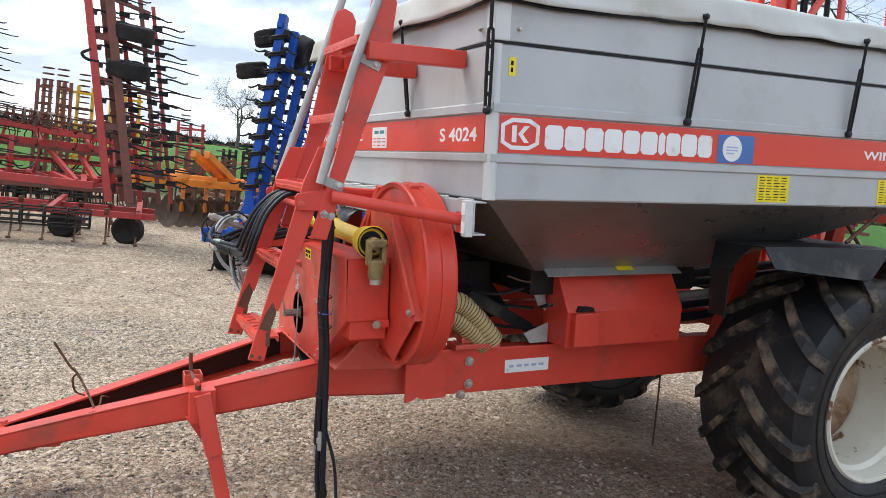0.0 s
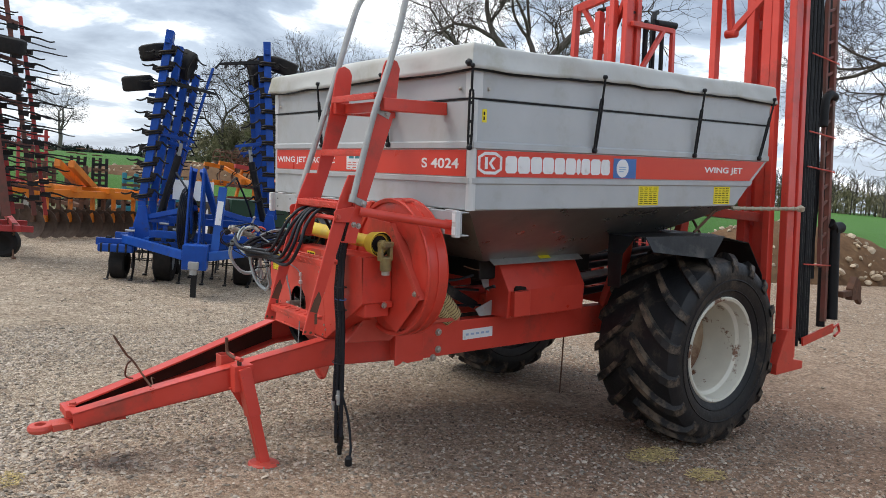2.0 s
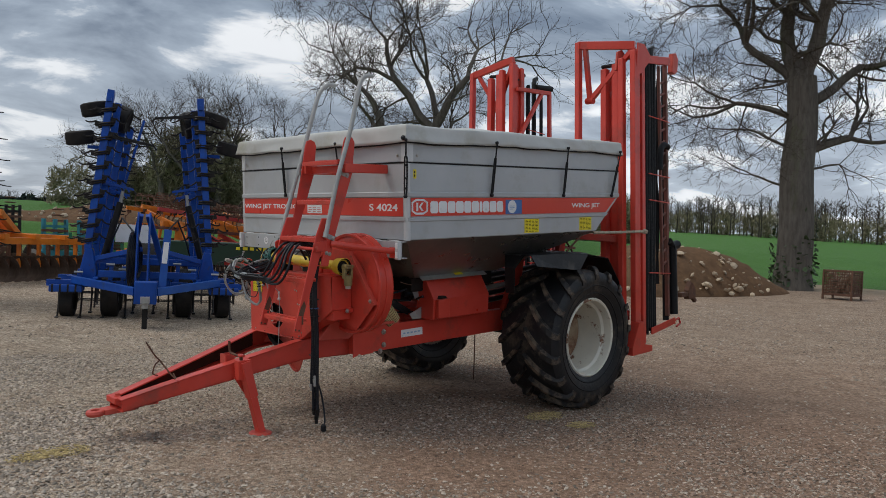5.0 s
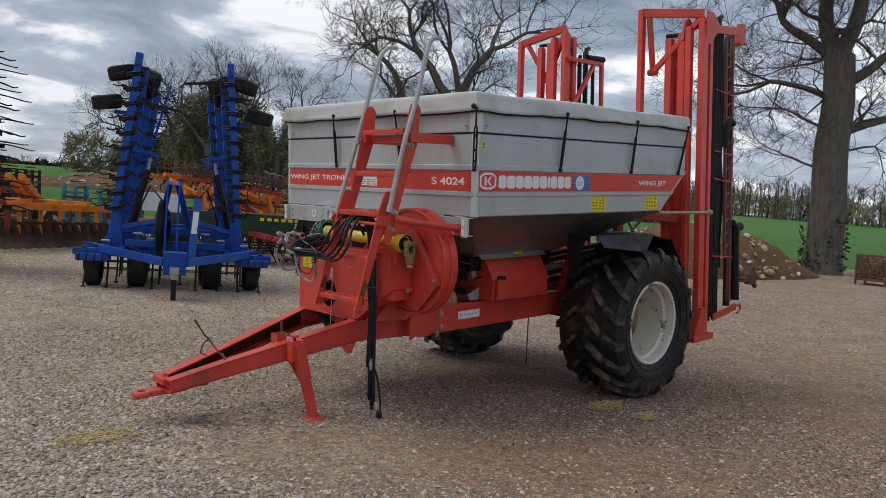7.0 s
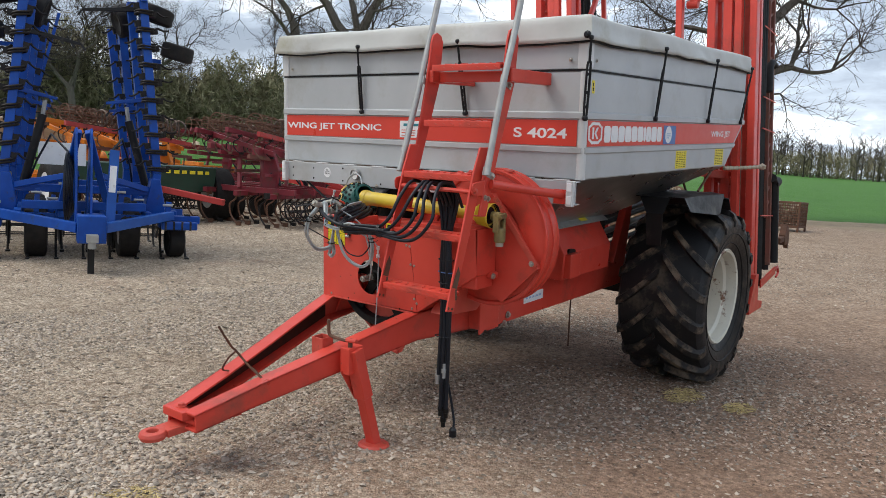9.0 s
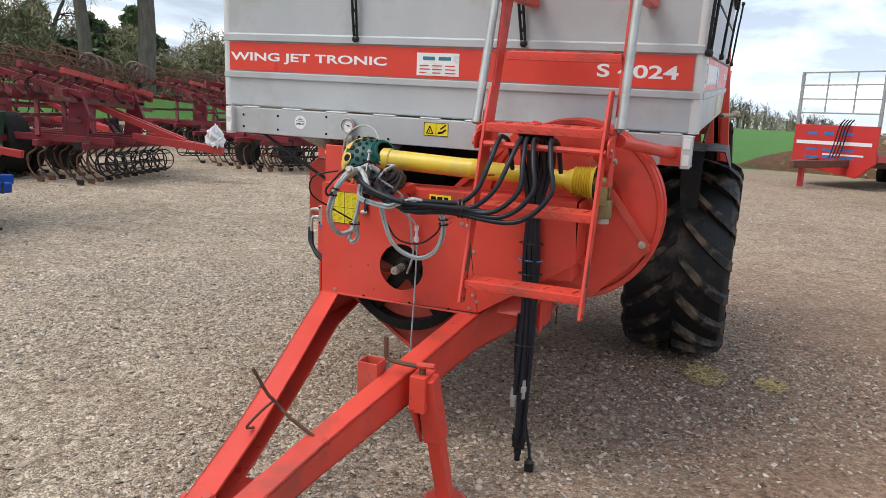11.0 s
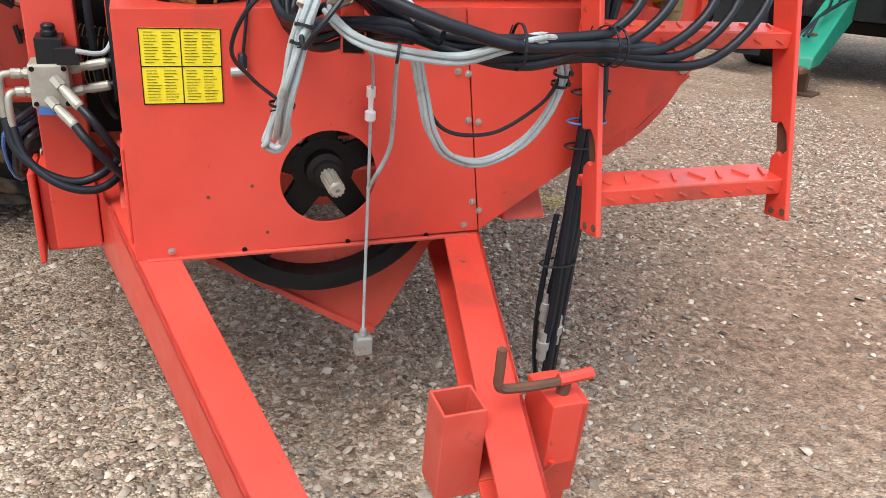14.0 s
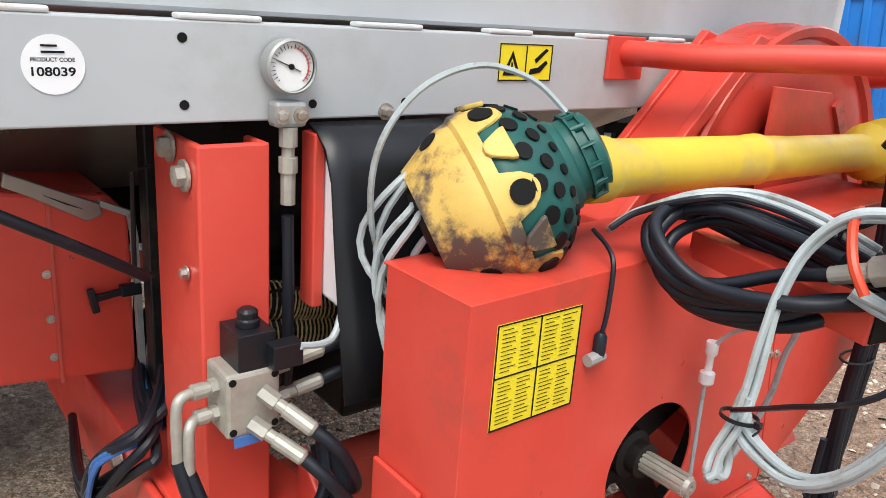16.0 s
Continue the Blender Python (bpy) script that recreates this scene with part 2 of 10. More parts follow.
CANVAS = material("white tarpaulin", (0.55, 0.56, 0.545), (0.45, 0.46, 0.44), 1.8, 0.58, bump=0.010, bscale=2.2, stain=(0.33, 0.315, 0.24), sscale=1.9, sfrom=0.52, sto=0.72)
RUBBER = material("black rubber", (0.009, 0.009, 0.010), (0.014, 0.014, 0.015), 12, 0.55, bump=0.0003, spec=0.22)
HOSE = material("hydraulic hose", (0.007, 0.009, 0.014), (0.013, 0.016, 0.023), 5, 0.42, spec=0.3, stain=(0.045, 0.045, 0.045), sscale=7, sfrom=0.60)
TYRE = material("tyre rubber", (0.010, 0.011, 0.013), (0.016, 0.016, 0.018), 6, 0.5, bump=0.003, bscale=30, stain=(0.10, 0.078, 0.058), sscale=3.0, sfrom=0.55, sto=0.70, spec=0.35)
LUG = material("muddy tyre lugs", (0.014, 0.014, 0.016), (0.026, 0.024, 0.023), 12, 0.6, bump=0.004, bscale=25, stain=(0.17, 0.128, 0.092), sscale=4.5, sfrom=0.51, sto=0.63, spec=0.3)
CREAM = material("cream wheel paint", (0.68, 0.66, 0.57), (0.60, 0.58, 0.50), 5, 0.45, bump=0.0005, stain=(0.17, 0.075, 0.038), sscale=6.5, sfrom=0.565, sto=0.62)
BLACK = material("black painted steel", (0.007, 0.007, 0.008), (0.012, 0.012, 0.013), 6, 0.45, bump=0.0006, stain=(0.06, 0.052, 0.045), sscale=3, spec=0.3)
PLASTIC = material("black plastic", (0.010, 0.011, 0.014), None, 8, 0.4, spec=0.35)
YELLOW = material("worn yellow guard", (0.64, 0.47, 0.035), (0.55, 0.39, 0.03), 6, 0.42, bump=0.0008, bscale=30, stain=(0.42, 0.32, 0.12), sscale=6, sfrom=0.54, sto=0.72, chip=(0.12, 0.09, 0.05))
YELLOW_PALE = material("faded yellow plastic", (0.67, 0.47, 0.12), (0.57, 0.36, 0.08), 12, 0.52, bump=0.0008, bscale=40, stain=(0.08, 0.062, 0.05), sscale=6, sfrom=0.51, sto=0.59)
GREEN_PL = material("dark green plastic", (0.012, 0.095, 0.080), (0.010, 0.070, 0.062), 9, 0.45, stain=(0.045, 0.06, 0.05), sscale=9, spec=0.35)
CAST = material("cast yoke", (0.30, 0.235, 0.085), (0.15, 0.115, 0.055), 14, 0.5, 0.2, bump=0.0015, bscale=60, stain=(0.08, 0.06, 0.04), sscale=12, sfrom=0.52)
CABLE = material("pale grey cable", (0.40, 0.46, 0.48), (0.32, 0.36, 0.36), 15, 0.5, stain=(0.22, 0.20, 0.17), sscale=22, sfrom=0.54)
STICKER_Y = material("yellow sticker", (0.80, 0.66, 0.02), (0.76, 0.62, 0.02), 6, 0.35)
WHITE = material("white sticker", (0.78, 0.79, 0.80), (0.72, 0.73, 0.74), 6, 0.4, stain=(0.55, 0.54, 0.52), sscale=12)
BLUE_ST = material("blue sticker", (0.05, 0.16, 0.45), None, 6, 0.35)
PALEBLUE = material("pale blue print", (0.35, 0.48, 0.68), None, 6, 0.4)
INK = material("black print", (0.008, 0.008, 0.008), None, 6, 0.6, spec=0.15)
RUST = material("rusty steel", (0.15, 0.065, 0.035), (0.085, 0.045, 0.03), 14, 0.75, 0.1, bump=0.002, bscale=60, stain=(0.22, 0.11, 0.06), sscale=9)
BROWNRED = material("brown-red worn steel", (0.20, 0.055, 0.04), (0.12, 0.05, 0.035), 5, 0.65, bump=0.001, stain=(0.085, 0.05, 0.035), sscale=3, sfrom=0.5, sto=0.65)
# near-black brown: the drawbar channels' inner shade and dirt in one colour
SHADE_GRIME = material("channel shade and oily dirt", (0.030, 0.016, 0.012), (0.060, 0.022, 0.016), 7, 0.8, bump=0.002, bscale=40, stain=(0.10, 0.022, 0.014), sscale=4, sfrom=0.55, sto=0.68, spec=0.2)
TEAL = material("teal implement paint", (0.02, 0.22, 0.28), (0.02, 0.17, 0.22), 4, 0.45)
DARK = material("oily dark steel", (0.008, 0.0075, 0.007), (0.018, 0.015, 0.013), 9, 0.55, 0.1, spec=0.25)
RIBBED = material("cream duct hose", (0.52, 0.44, 0.22), (0.44, 0.36, 0.17), 14, 0.5)
SCREEN = material("gauge face", (0.80, 0.80, 0.79), None, 8, 0.2)
BRAID = material("braided tube", (0.50, 0.48, 0.42), (0.36, 0.35, 0.31), 120, 0.7, bump=0.002, bscale=260)
ROPE = material("pale rope", (0.45, 0.40, 0.31), (0.35, 0.3, 0.22), 40, 0.8)
ORANGE_R = material("red cable", (0.62, 0.06, 0.02), None, 8, 0.45)

# ---- ground: one sheet from the yard to the horizon ----
def rise(x, y):
    """The height of the land."""
    h = 0.026 * max(0.0, min(x, 45.0) - 5) + 0.01 * max(0.0, min(y, 20.0) - 6)
    h += 0.029 * max(0.0, min(x, 180.0) - 45)
    bank = y + 0.25 * x
    if bank > 22:
        q = min(1.0, (bank - 22) / 5)
        h += 1.35 * q * q * (3 - 2 * q) * min(1.0, max(0.0, 1.6 - x / 40))
        h += 0.036 * max(0.0, min(y, 70.0) - 26) + 0.011 * max(0.0, min(y, 400.0) - 70)
    d = math.hypot(x, y)
    if d > 7:
        h += 0.05 * noise.noise((x * 0.12, y * 0.12, 0.0)) * min(1.0, (d - 7) / 10)
    return h


def ground_material():
    mt = bpy.data.materials.new("gravel yard and field")
    mt.use_nodes = True
    n, l = mt.node_tree.nodes, mt.node_tree.links
    bs = n["Principled BSDF"]
    tex = n.new("ShaderNodeTexCoord")
    pos = tex.outputs["Object"]

    def tnoise(s, d=6.0, r=0.6):
        t = n.new("ShaderNodeTexNoise")
        t.inputs["Scale"].default_value, t.inputs["Detail"].default_value, t.inputs["Roughness"].default_value = s, d, r
        l.new(pos, t.inputs["Vector"])
        return t.outputs["Fac"]

    def rng(v, a, b, lo=0.0, hi=1.0):
        q = n.new("ShaderNodeMapRange")
        for i, x in enumerate((a, b, lo, hi)):
            q.inputs[1 + i].default_value = x
        l.new(v, q.inputs[0])
        return q.outputs[0]

    def mix(f, a, b, mode="MIX"):
        q = n.new("ShaderNodeMix")
        q.data_type, q.blend_type = "RGBA", mode
        for s, x in ((0, f), (6, a), (7, b)):
            if hasattr(x, "links"):
                l.new(x, q.inputs[s])
            else:
                q.inputs[s].default_value = (*x, 1) if isinstance(x, tuple) else x
        return q.outputs[2]

    def op(kind, a, b):
        q = n.new("ShaderNodeMath")
        q.operation = kind
        for i, x in enumerate((a, b)):
            if hasattr(x, "links"):
                l.new(x, q.inputs[i])
            else:
                q.inputs[i].default_value = x
        return q.outputs[0]

    # crushed stone: two sizes of cells over a sandy bed
    def cells(s):
        v = n.new("ShaderNodeTexVoronoi")
        v.inputs["Scale"].default_value = s
        l.new(pos, v.inputs["Vector"])
        return v

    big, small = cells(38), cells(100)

    def cell_hue(v):
        ramp_ = n.new("ShaderNodeValToRGB")
        e = ramp_.color_ramp.elements
        e[0].position, e[0].color = 0.0, (0.12, 0.10, 0.088, 1)
        e[1].position, e[1].color = 1.0, (0.58, 0.54, 0.50, 1)
        for p, c in ((0.25, (0.25, 0.21, 0.175, 1)), (0.5, (0.35, 0.32, 0.275, 1)), (0.8, (0.45, 0.425, 0.385, 1))):
            e.new(p).color = c
        grey = n.new("ShaderNodeSeparateColor")
        l.new(v.outputs["Color"], grey.inputs[0])
        l.new(grey.outputs[0], ramp_.inputs[0])
        return ramp_.outputs[0]

    bed = mix(rng(tnoise(1.1, 8, 0.65), 0.35, 0.7), (0.33, 0.278, 0.215), (0.31, 0.295, 0.265))
    bed = mix(rng(tnoise(60, 5, 0.7), 0.35, 0.65), bed, (0.17, 0.135, 0.11))
    stony = mix(rng(tnoise(6, 6, 0.7), 0.42, 0.58), cell_hue(small), cell_hue(big))
    # colour darkens towards cell edges: crevice shade and darker fines between the chips
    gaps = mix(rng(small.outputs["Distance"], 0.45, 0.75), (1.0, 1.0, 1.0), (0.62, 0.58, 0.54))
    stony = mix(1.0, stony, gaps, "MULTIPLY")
    gravel = mix(rng(tnoise(0.8, 9, 0.7), 0.28, 0.55, 0.5, 1.0), bed, stony)
    gravel = mix(rng(tnoise(0.45, 8, 0.7), 0.55, 0.7, 0.0, 0.35), gravel, (0.25, 0.165, 0.125))
    gravel = mix(rng(tnoise(1.9, 8, 0.72), 0.66, 0.76, 0.0, 0.5), gravel, (0.46, 0.39, 0.26))
    gravel = mix(1.0, gravel, mix(rng(tnoise(0.22, 5, 0.6), 0.3, 0.7), (1.00, 0.935, 0.84), (1.40, 1.31, 1.19)), "MULTIPLY")
    # trodden earthy ground beside the machine
    sp = n.new("ShaderNodeSeparateXYZ")
    l.new(pos, sp.inputs[0])
    side = op("ADD", op("ADD", op("MULTIPLY", sp.outputs["Y"], -0.8), op("MULTIPLY", sp.outputs["X"], 0.5)), op("MULTIPLY", op("SUBTRACT", tnoise(0.7, 7, 0.65), 0.5), 5.0))
    earth = mix(rng(tnoise(25, 6, 0.75), 0.35, 0.65), (0.125, 0.074, 0.052), (0.37, 0.25, 0.178))
    reach = n.new("ShaderNodeVectorMath")
    reach.operation = "DISTANCE"
    l.new(pos, reach.inputs[0])
    reach.inputs[1].default_value = (-0.5, -2.0, 0.0)
    gravel = mix(op("MULTIPLY", rng(side, -1.7, 0.4, 0.0, 0.9), rng(reach.outputs["Value"], 3.5, 10.0, 1.0, 0.45)), gravel, earth)
    gravel = mix(1.0, gravel, mix(rng(tnoise(17, 9, 0.8), 0.36, 0.64), (0.60, 0.58, 0.56), (1.40, 1.39, 1.37)), "MULTIPLY")
    gravel = mix(rng(tnoise(3.3, 8, 0.75), 0.60, 0.70, 0.0, 0.4), gravel, (0.17, 0.12, 0.095))
    gravel = mix(1.0, gravel, mix(rng(tnoise(2.4, 9, 0.72), 0.36, 0.64), (0.92, 0.875, 0.84), (1.27, 1.265, 1.25)), "MULTIPLY")
    gravel = mix(rng(tnoise(5.5, 9, 0.78), 0.58, 0.68, 0.0, 0.45), gravel, (0.15, 0.098, 0.072))
    grass = mix(rng(tnoise(0.35, 9, 0.7), 0.3, 0.7), (0.055, 0.155, 0.028), (0.085, 0.205, 0.04))
    grass = mix(rng(tnoise(9.0, 4, 0.7), 0.4, 0.7, 0.0, 0.5), grass, (0.05, 0.10, 0.02))
    sand = mix(rng(tnoise(0.9, 8, 0.7), 0.35, 0.7), (0.40, 0.31, 0.20), (0.27, 0.21, 0.15))
    wob = op("MULTIPLY", op("SUBTRACT", tnoise(0.35, 7, 0.65), 0.5), 5.0)
    right = op("ADD", op("ADD", sp.outputs["X"], op("MULTIPLY", sp.outputs["Y"], 0.12)), wob)
    left = op("ADD", op("ADD", sp.outputs["Y"], op("MULTIPLY", sp.outputs["X"], 0.25)), wob)
    track = rng(right, 22.5, 24.5)
    field = op("MAXIMUM", rng(right, 27.0, 27.6), rng(left, 22.5, 24.5))
    col = mix(field, mix(track, gravel, sand), grass)
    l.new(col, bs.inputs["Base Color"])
    bs.inputs["Roughness"].default_value = 0.88
    bs.inputs["Specular IOR Level"].default_value = 0.25
    h = op("ADD", op("MULTIPLY", rng(big.outputs["Distance"], 0.0, 0.8, 1.0, 0.0), 0.8), op("MULTIPLY", rng(small.outputs["Distance"], 0.1, 0.8, 1.0, 0.0), 0.6))
    h = op("ADD", h, tnoise(14, 8, 0.7))
    b = n.new("ShaderNodeBump")
    b.inputs["Strength"].default_value, b.inputs["Distance"].default_value = 0.9, 0.014
    l.new(h, b.inputs["Height"])
    l.new(b.outputs[0], bs.inputs["Normal"])
    return mt


def build_ground():
    radii = [0.0] + [0.45 * 1.075 ** i for i in range(122)]
    k = 96
    vs, fs = [(0.0, 0.0, 0.0)], []
    for r in radii[1:]:
        for j in range(k):
            a = 2 * math.pi * j / k
            x, y = r * math.cos(a), r * math.sin(a)
            vs.append((x, y, rise(x, y)))
    fs += [(0, 1 + j, 1 + (j + 1) % k) for j in range(k)]
    for i in range(len(radii) - 2):
        o, q = 1 + i * k, 1 + (i + 1) * k
        fs += [(o + j, q + j, q + (j + 1) % k, o + (j + 1) % k) for j in range(k)]
    m = Mesh()
    m.add(vs, fs)
    ob = new("ground", m.data("ground", ground_material(), smooth=True))
    tagged(ob, "gravel farm yard of crushed stone running into green fields", "ground", kind="structure")


build_ground()


# ---- loose stones ----
def stones(name, count, region, sizes, mat, label, seed, patch=0.9, trodden=False):
    """Many loose flat angular chips as one object."""
    g = np.random.default_rng(seed)
    base = np.array([(1, -0.25, 0.1), (0.35, 0.85, 0.0), (-0.75, 0.55, 0.1), (-0.65, -0.7, 0.0), (0.45, -0.85, 0.05), (0.45, 0.15, 0.55), (-0.35, -0.1, 0.6), (0, 0, -0.4)])
    tri = np.array([(0, 1, 5), (1, 2, 6), (1, 6, 5), (2, 3, 6), (3, 4, 6), (4, 5, 6), (4, 0, 5), (2, 7, 3), (4, 7, 0)])
    x0, x1, y0, y1 = region
    x, y = g.uniform(x0, x1, count), g.uniform(y0, y1, count)
    lump = np.sin(x * 1.7 + 1.3 * np.sin(y * 1.1)) + np.sin(y * 2.1 + 1.9 * np.sin(x * 0.7)) + g.normal(0, patch, count)
    side = 0.5 * x - 0.8 * y + 1.6 * np.sin(x * 0.9 + 2.0 * np.sin(y * 0.5)) + g.normal(0, 0.7, count)
    near = (side > -0.4) & (np.hypot(x + 0.5, y + 2.0) < 7.0)
    keep = (lump > -0.7) & ((near & (g.random(count) < 0.8)) if trodden else (~near | (g.random(count) < 0.38)))
    x, y = x[keep], y[keep]
    c = len(x)
    s = sizes[0] + (sizes[1] - sizes[0]) * g.power(0.62, c)
    a = g.uniform(0, 6.283, c)
    V = base[None] * (1 + g.uniform(-0.4, 0.4, (c, 8, 3))) * s[:, None, None]
    V[:, :, 1] *= g.uniform(0.5, 1.0, c)[:, None]
    V[:, :, 2] *= g.uniform(0.45, 1.0, c)[:, None]
    V[:, :, 2] += V[:, :, 0] * g.normal(0, 0.22, c)[:, None] + V[:, :, 1] * g.normal(0, 0.22, c)[:, None]
    ca, sa = np.cos(a)[:, None], np.sin(a)[:, None]
    X, Y = V[:, :, 0] * ca - V[:, :, 1] * sa, V[:, :, 0] * sa + V[:, :, 1] * ca
    lift = np.array([rise(p, q) for p, q in zip(x, y)])
    P = np.stack([X + x[:, None], Y + y[:, None], V[:, :, 2] + (s * 0.10 + lift)[:, None]], 2).reshape(-1, 3)
    F = (tri[None] + (np.arange(c) * 8)[:, None, None]).reshape(-1, 3)
    me = bpy.data.meshes.new(name)
    me.vertices.add(len(P))
    me.vertices.foreach_set("co", P.ravel())
    me.loops.add(F.size)
    me.loops.foreach_set("vertex_index", F.ravel())
    me.polygons.add(len(F))
    me.polygons.foreach_set("loop_start", np.arange(0, F.size, 3))
    me.update(calc_edges=True)
    me.materials.append(mat)
    tagged(new(name, me), label, "gravel", kind="stuff")


GRAVEL = material("gravel stones", (0.455, 0.40, 0.335), (0.275, 0.22, 0.172), 30, 0.85, island=0.58, spec=0.25)
EARTHY = material("earthy chips", (0.37, 0.275, 0.215), (0.21, 0.145, 0.108), 30, 0.88, island=0.66, spec=0.2)
stones("gravel_stones", 170000, (-5.0, 4.0, -4.4, 5.2), (0.005, 0.0175), GRAVEL, "loose grey and tan crushed stone on the yard", 3)
stones("earthy_stones", 120000, (-4.4, 4.0, -4.4, 2.4), (0.005, 0.0165), EARTHY, "small reddish-brown chips trodden into earthy ground", 4, trodden=True)
stones("gravel_stones", 16000, (-4.6, -1.7, -2.2, 2.4), (0.010, 0.022), GRAVEL, "coarse grey chips heaped by the drawbar", 6, 0.5)
stones("gravel_stones", 7000, (-5.5, 4.6, -4.6, 6.0), (0.014, 0.026), GRAVEL, "larger loose stones strewn over the yard", 5)
stones("gravel_stones", 36000, (-8.0, 15.0, -9.0, 11.0), (0.010, 0.026), GRAVEL, "coarse loose stones over the wider yard", 8)
STRAW = material("trodden straw", (0.56, 0.45, 0.22), (0.42, 0.32, 0.15), 30, 0.85, island=0.4, spec=0.2)


def straw(x, y, r, count, seed):
    """Short trodden stalks and crumbs lying in a thin patch."""
    g = random.Random(seed)
    m = Mesh()
    for i in range(count):
        a, q = g.uniform(0, 6.283), r * g.random() ** 0.7
        c = Vector((x + q * math.cos(a) * 1.3, y + q * math.sin(a) * 0.8, 0.012 + g.uniform(0, 0.008)))
        b, L = g.uniform(0, 6.283), g.uniform(0.008, 0.035)
        m.beam(c, c + Vector((math.cos(b) * L, math.sin(b) * L, g.uniform(-0.004, 0.004))), g.uniform(0.002, 0.006), 0.003)
    tagged(new("straw", m.data("straw", STRAW, fix=False)), "thin patch of pale trodden straw on the gravel", "straw", kind="stuff")


straw(1.52, -0.13, 0.17, 420, 1)
straw(1.53, -0.53, 0.12, 260, 2)
straw(-2.22, 1.02, 0.17, 420, 3)
straw(-2.42, 0.97, 0.10, 160, 4)

# ---- the trailed fertiliser spreader; its own axes: x to its rear, y across, z up; it stands nose-down on its jack ----
MACHINE = pose(0, 0, 0.0137, 0.198, -4.208, -0.015)
spreader = thing("fertiliser_spreader", MACHINE, "red and grey trailed fertiliser spreader with folded booms, on gravel", "farm spreader")
S = spreader
WIDE, MIDY = 2.40, 1.20


def bolt(at, axis="x", r=0.011, h=0.012, sign=-1, parent=None, mat=None):
    """A hexagon bolt head on its washer."""
    turn = {"x": pose(*at, 0, 90 * sign, 0), "y": pose(*at, -90 * sign, 0, 0), "z": pose(*at)}[axis]
    m = Mesh()
    m.lathe([(r * 1.5, 0), (r * 1.5, h * 0.25)], 12, turn, shut=True)
    m.lathe([(r, h * 0.25), (r, h), (r * 0.6, h * 1.1)], 6, turn, shut=True)
    return part("bolt", m, mat or BOLT, parent or S)


# hopper walls: swaged sheets
BANDS = [(1.515, 0.0), (1.522, 0.006), (1.655, 0.006), (1.662, 0.016), (1.688, 0.016), (1.693, 0.004), (1.842, 0.004), (1.848, 0.018), (1.878, 0.018),
         (1.886, 0.006), (2.095, 0.006), (2.103, 0.0)]


def swaged(a, b, out, rear=None):
    """A wall from a to b in plan, that leans out along its bands; rear(z) gives b's x."""
    rows = []
    for z, o in BANDS:
        row = []
        for p in (a, b):
            x, y = p
            if rear and p is b:
                x = rear(z)
            row.append((x + out[0] * o, y + out[1] * o, z))
        rows.append([tuple(Vector(row[0]).lerp(Vector(row[1]), i / 8)) for i in range(9)])
    m = Mesh()
    m.loft(rows)
    return m


def rear_x(z):
    return 2.46 + min(1.0, max(0.0, (z - 1.53) / 0.32)) * 0.39


part("front_panel", swaged((0, 0), (0, WIDE), (-1, 0)), GREY, S, "swaged light grey hopper front", thick=0.004)
part("side_panel", swaged((0, 0), (2.85, 0), (0, -1), rear_x), GREY, S, "swaged light grey hopper side", thick=0.004)
part("side_panel", swaged((0, WIDE), (2.85, WIDE), (0, 1), rear_x), GREY, S, thick=0.004)
m = Mesh()
m.loft([[(rear_x(z), y, z) for y in (0, WIDE)] for z in (1.515, 1.85, 2.36)])
part("rear_panel", m, GREY, S, thick=0.004)
# extension boards above the seam
for name, lo, hi in (("front_board", (-0.004, 0.03, 2.112), (0.012, WIDE - 0.03, 2.36)), ("side_board", (0.03, -0.006, 2.112), (2.83, 0.010, 2.36)), ("side_board", (0.03, WIDE - 0.010, 2.112), (2.83, WIDE + 0.006, 2.36))):
    m = Mesh()
    m.box(lo, hi)
    part(name, m, GREY, S, bevel=0.004)
m = Mesh()
m.box((-0.009, 0.0, 2.101), (0.002, WIDE, 2.111)).box((0.0, -0.009, 2.101), (2.85, 0.002, 2.111))
part("seam_seal", m, RUBBER, S, "black rubber seal in the seam")
# corner posts, rounded
for y in (0.0, WIDE):
    s = 1 if y else -1
    m = Mesh()
    m.tube([(0.012, y - s * 0.012, 1.515), (0.012, y - s * 0.012, 2.10)], 0.026, 12)
    part("corner_post", m, GREY_PALE, S, smooth=True)
    m = Mesh()
    m.box((-0.012, y - 0.05 if y else -0.012, 2.11), (0.06, y + 0.012 if y else 0.05, 2.36))
    part("corner_plate", m, GREY_PALE, S, bevel=0.006)
    for z in (2.16, 2.31):
        bolt((-0.013, y - s * 0.09, z), "x", 0.008, 0.01)
for x in (0.10,):
    for z in (2.16, 2.31):
        bolt((x, -0.007, z), "y", 0.008, 0.01)
# red bands
m = Mesh()
m.box((-0.0085, 0.035, 1.697), (-0.0060, WIDE - 0.012, 1.839))
part("red_band", m, RED_FILM, S, "red band with white lettering")
m = Mesh()
m.prism([(0.035, 1.697), (2.62, 1.697), (2.80, 1.839), (0.035, 1.839)], "y", -0.0085, -0.006)
side_band = part("red_band", m, RED_FILM, S, "red band with white maker's mark")
# lettering
lettering("lettering", "WING JET TRONIC", WHITE, S, pose(-0.0095, 2.365, 1.735, 90, 0, -90), 0.905, 0.054)
lettering("lettering", "S 4024", WHITE, S, pose(-0.0095, 0.44, 1.737, 90, 0, -90), 0.345, 0.056)
lettering("lettering", "WING JET", WHITE, S, pose(2.06, -0.0095, 1.735, 90, 0, 0), 0.46, 0.054)
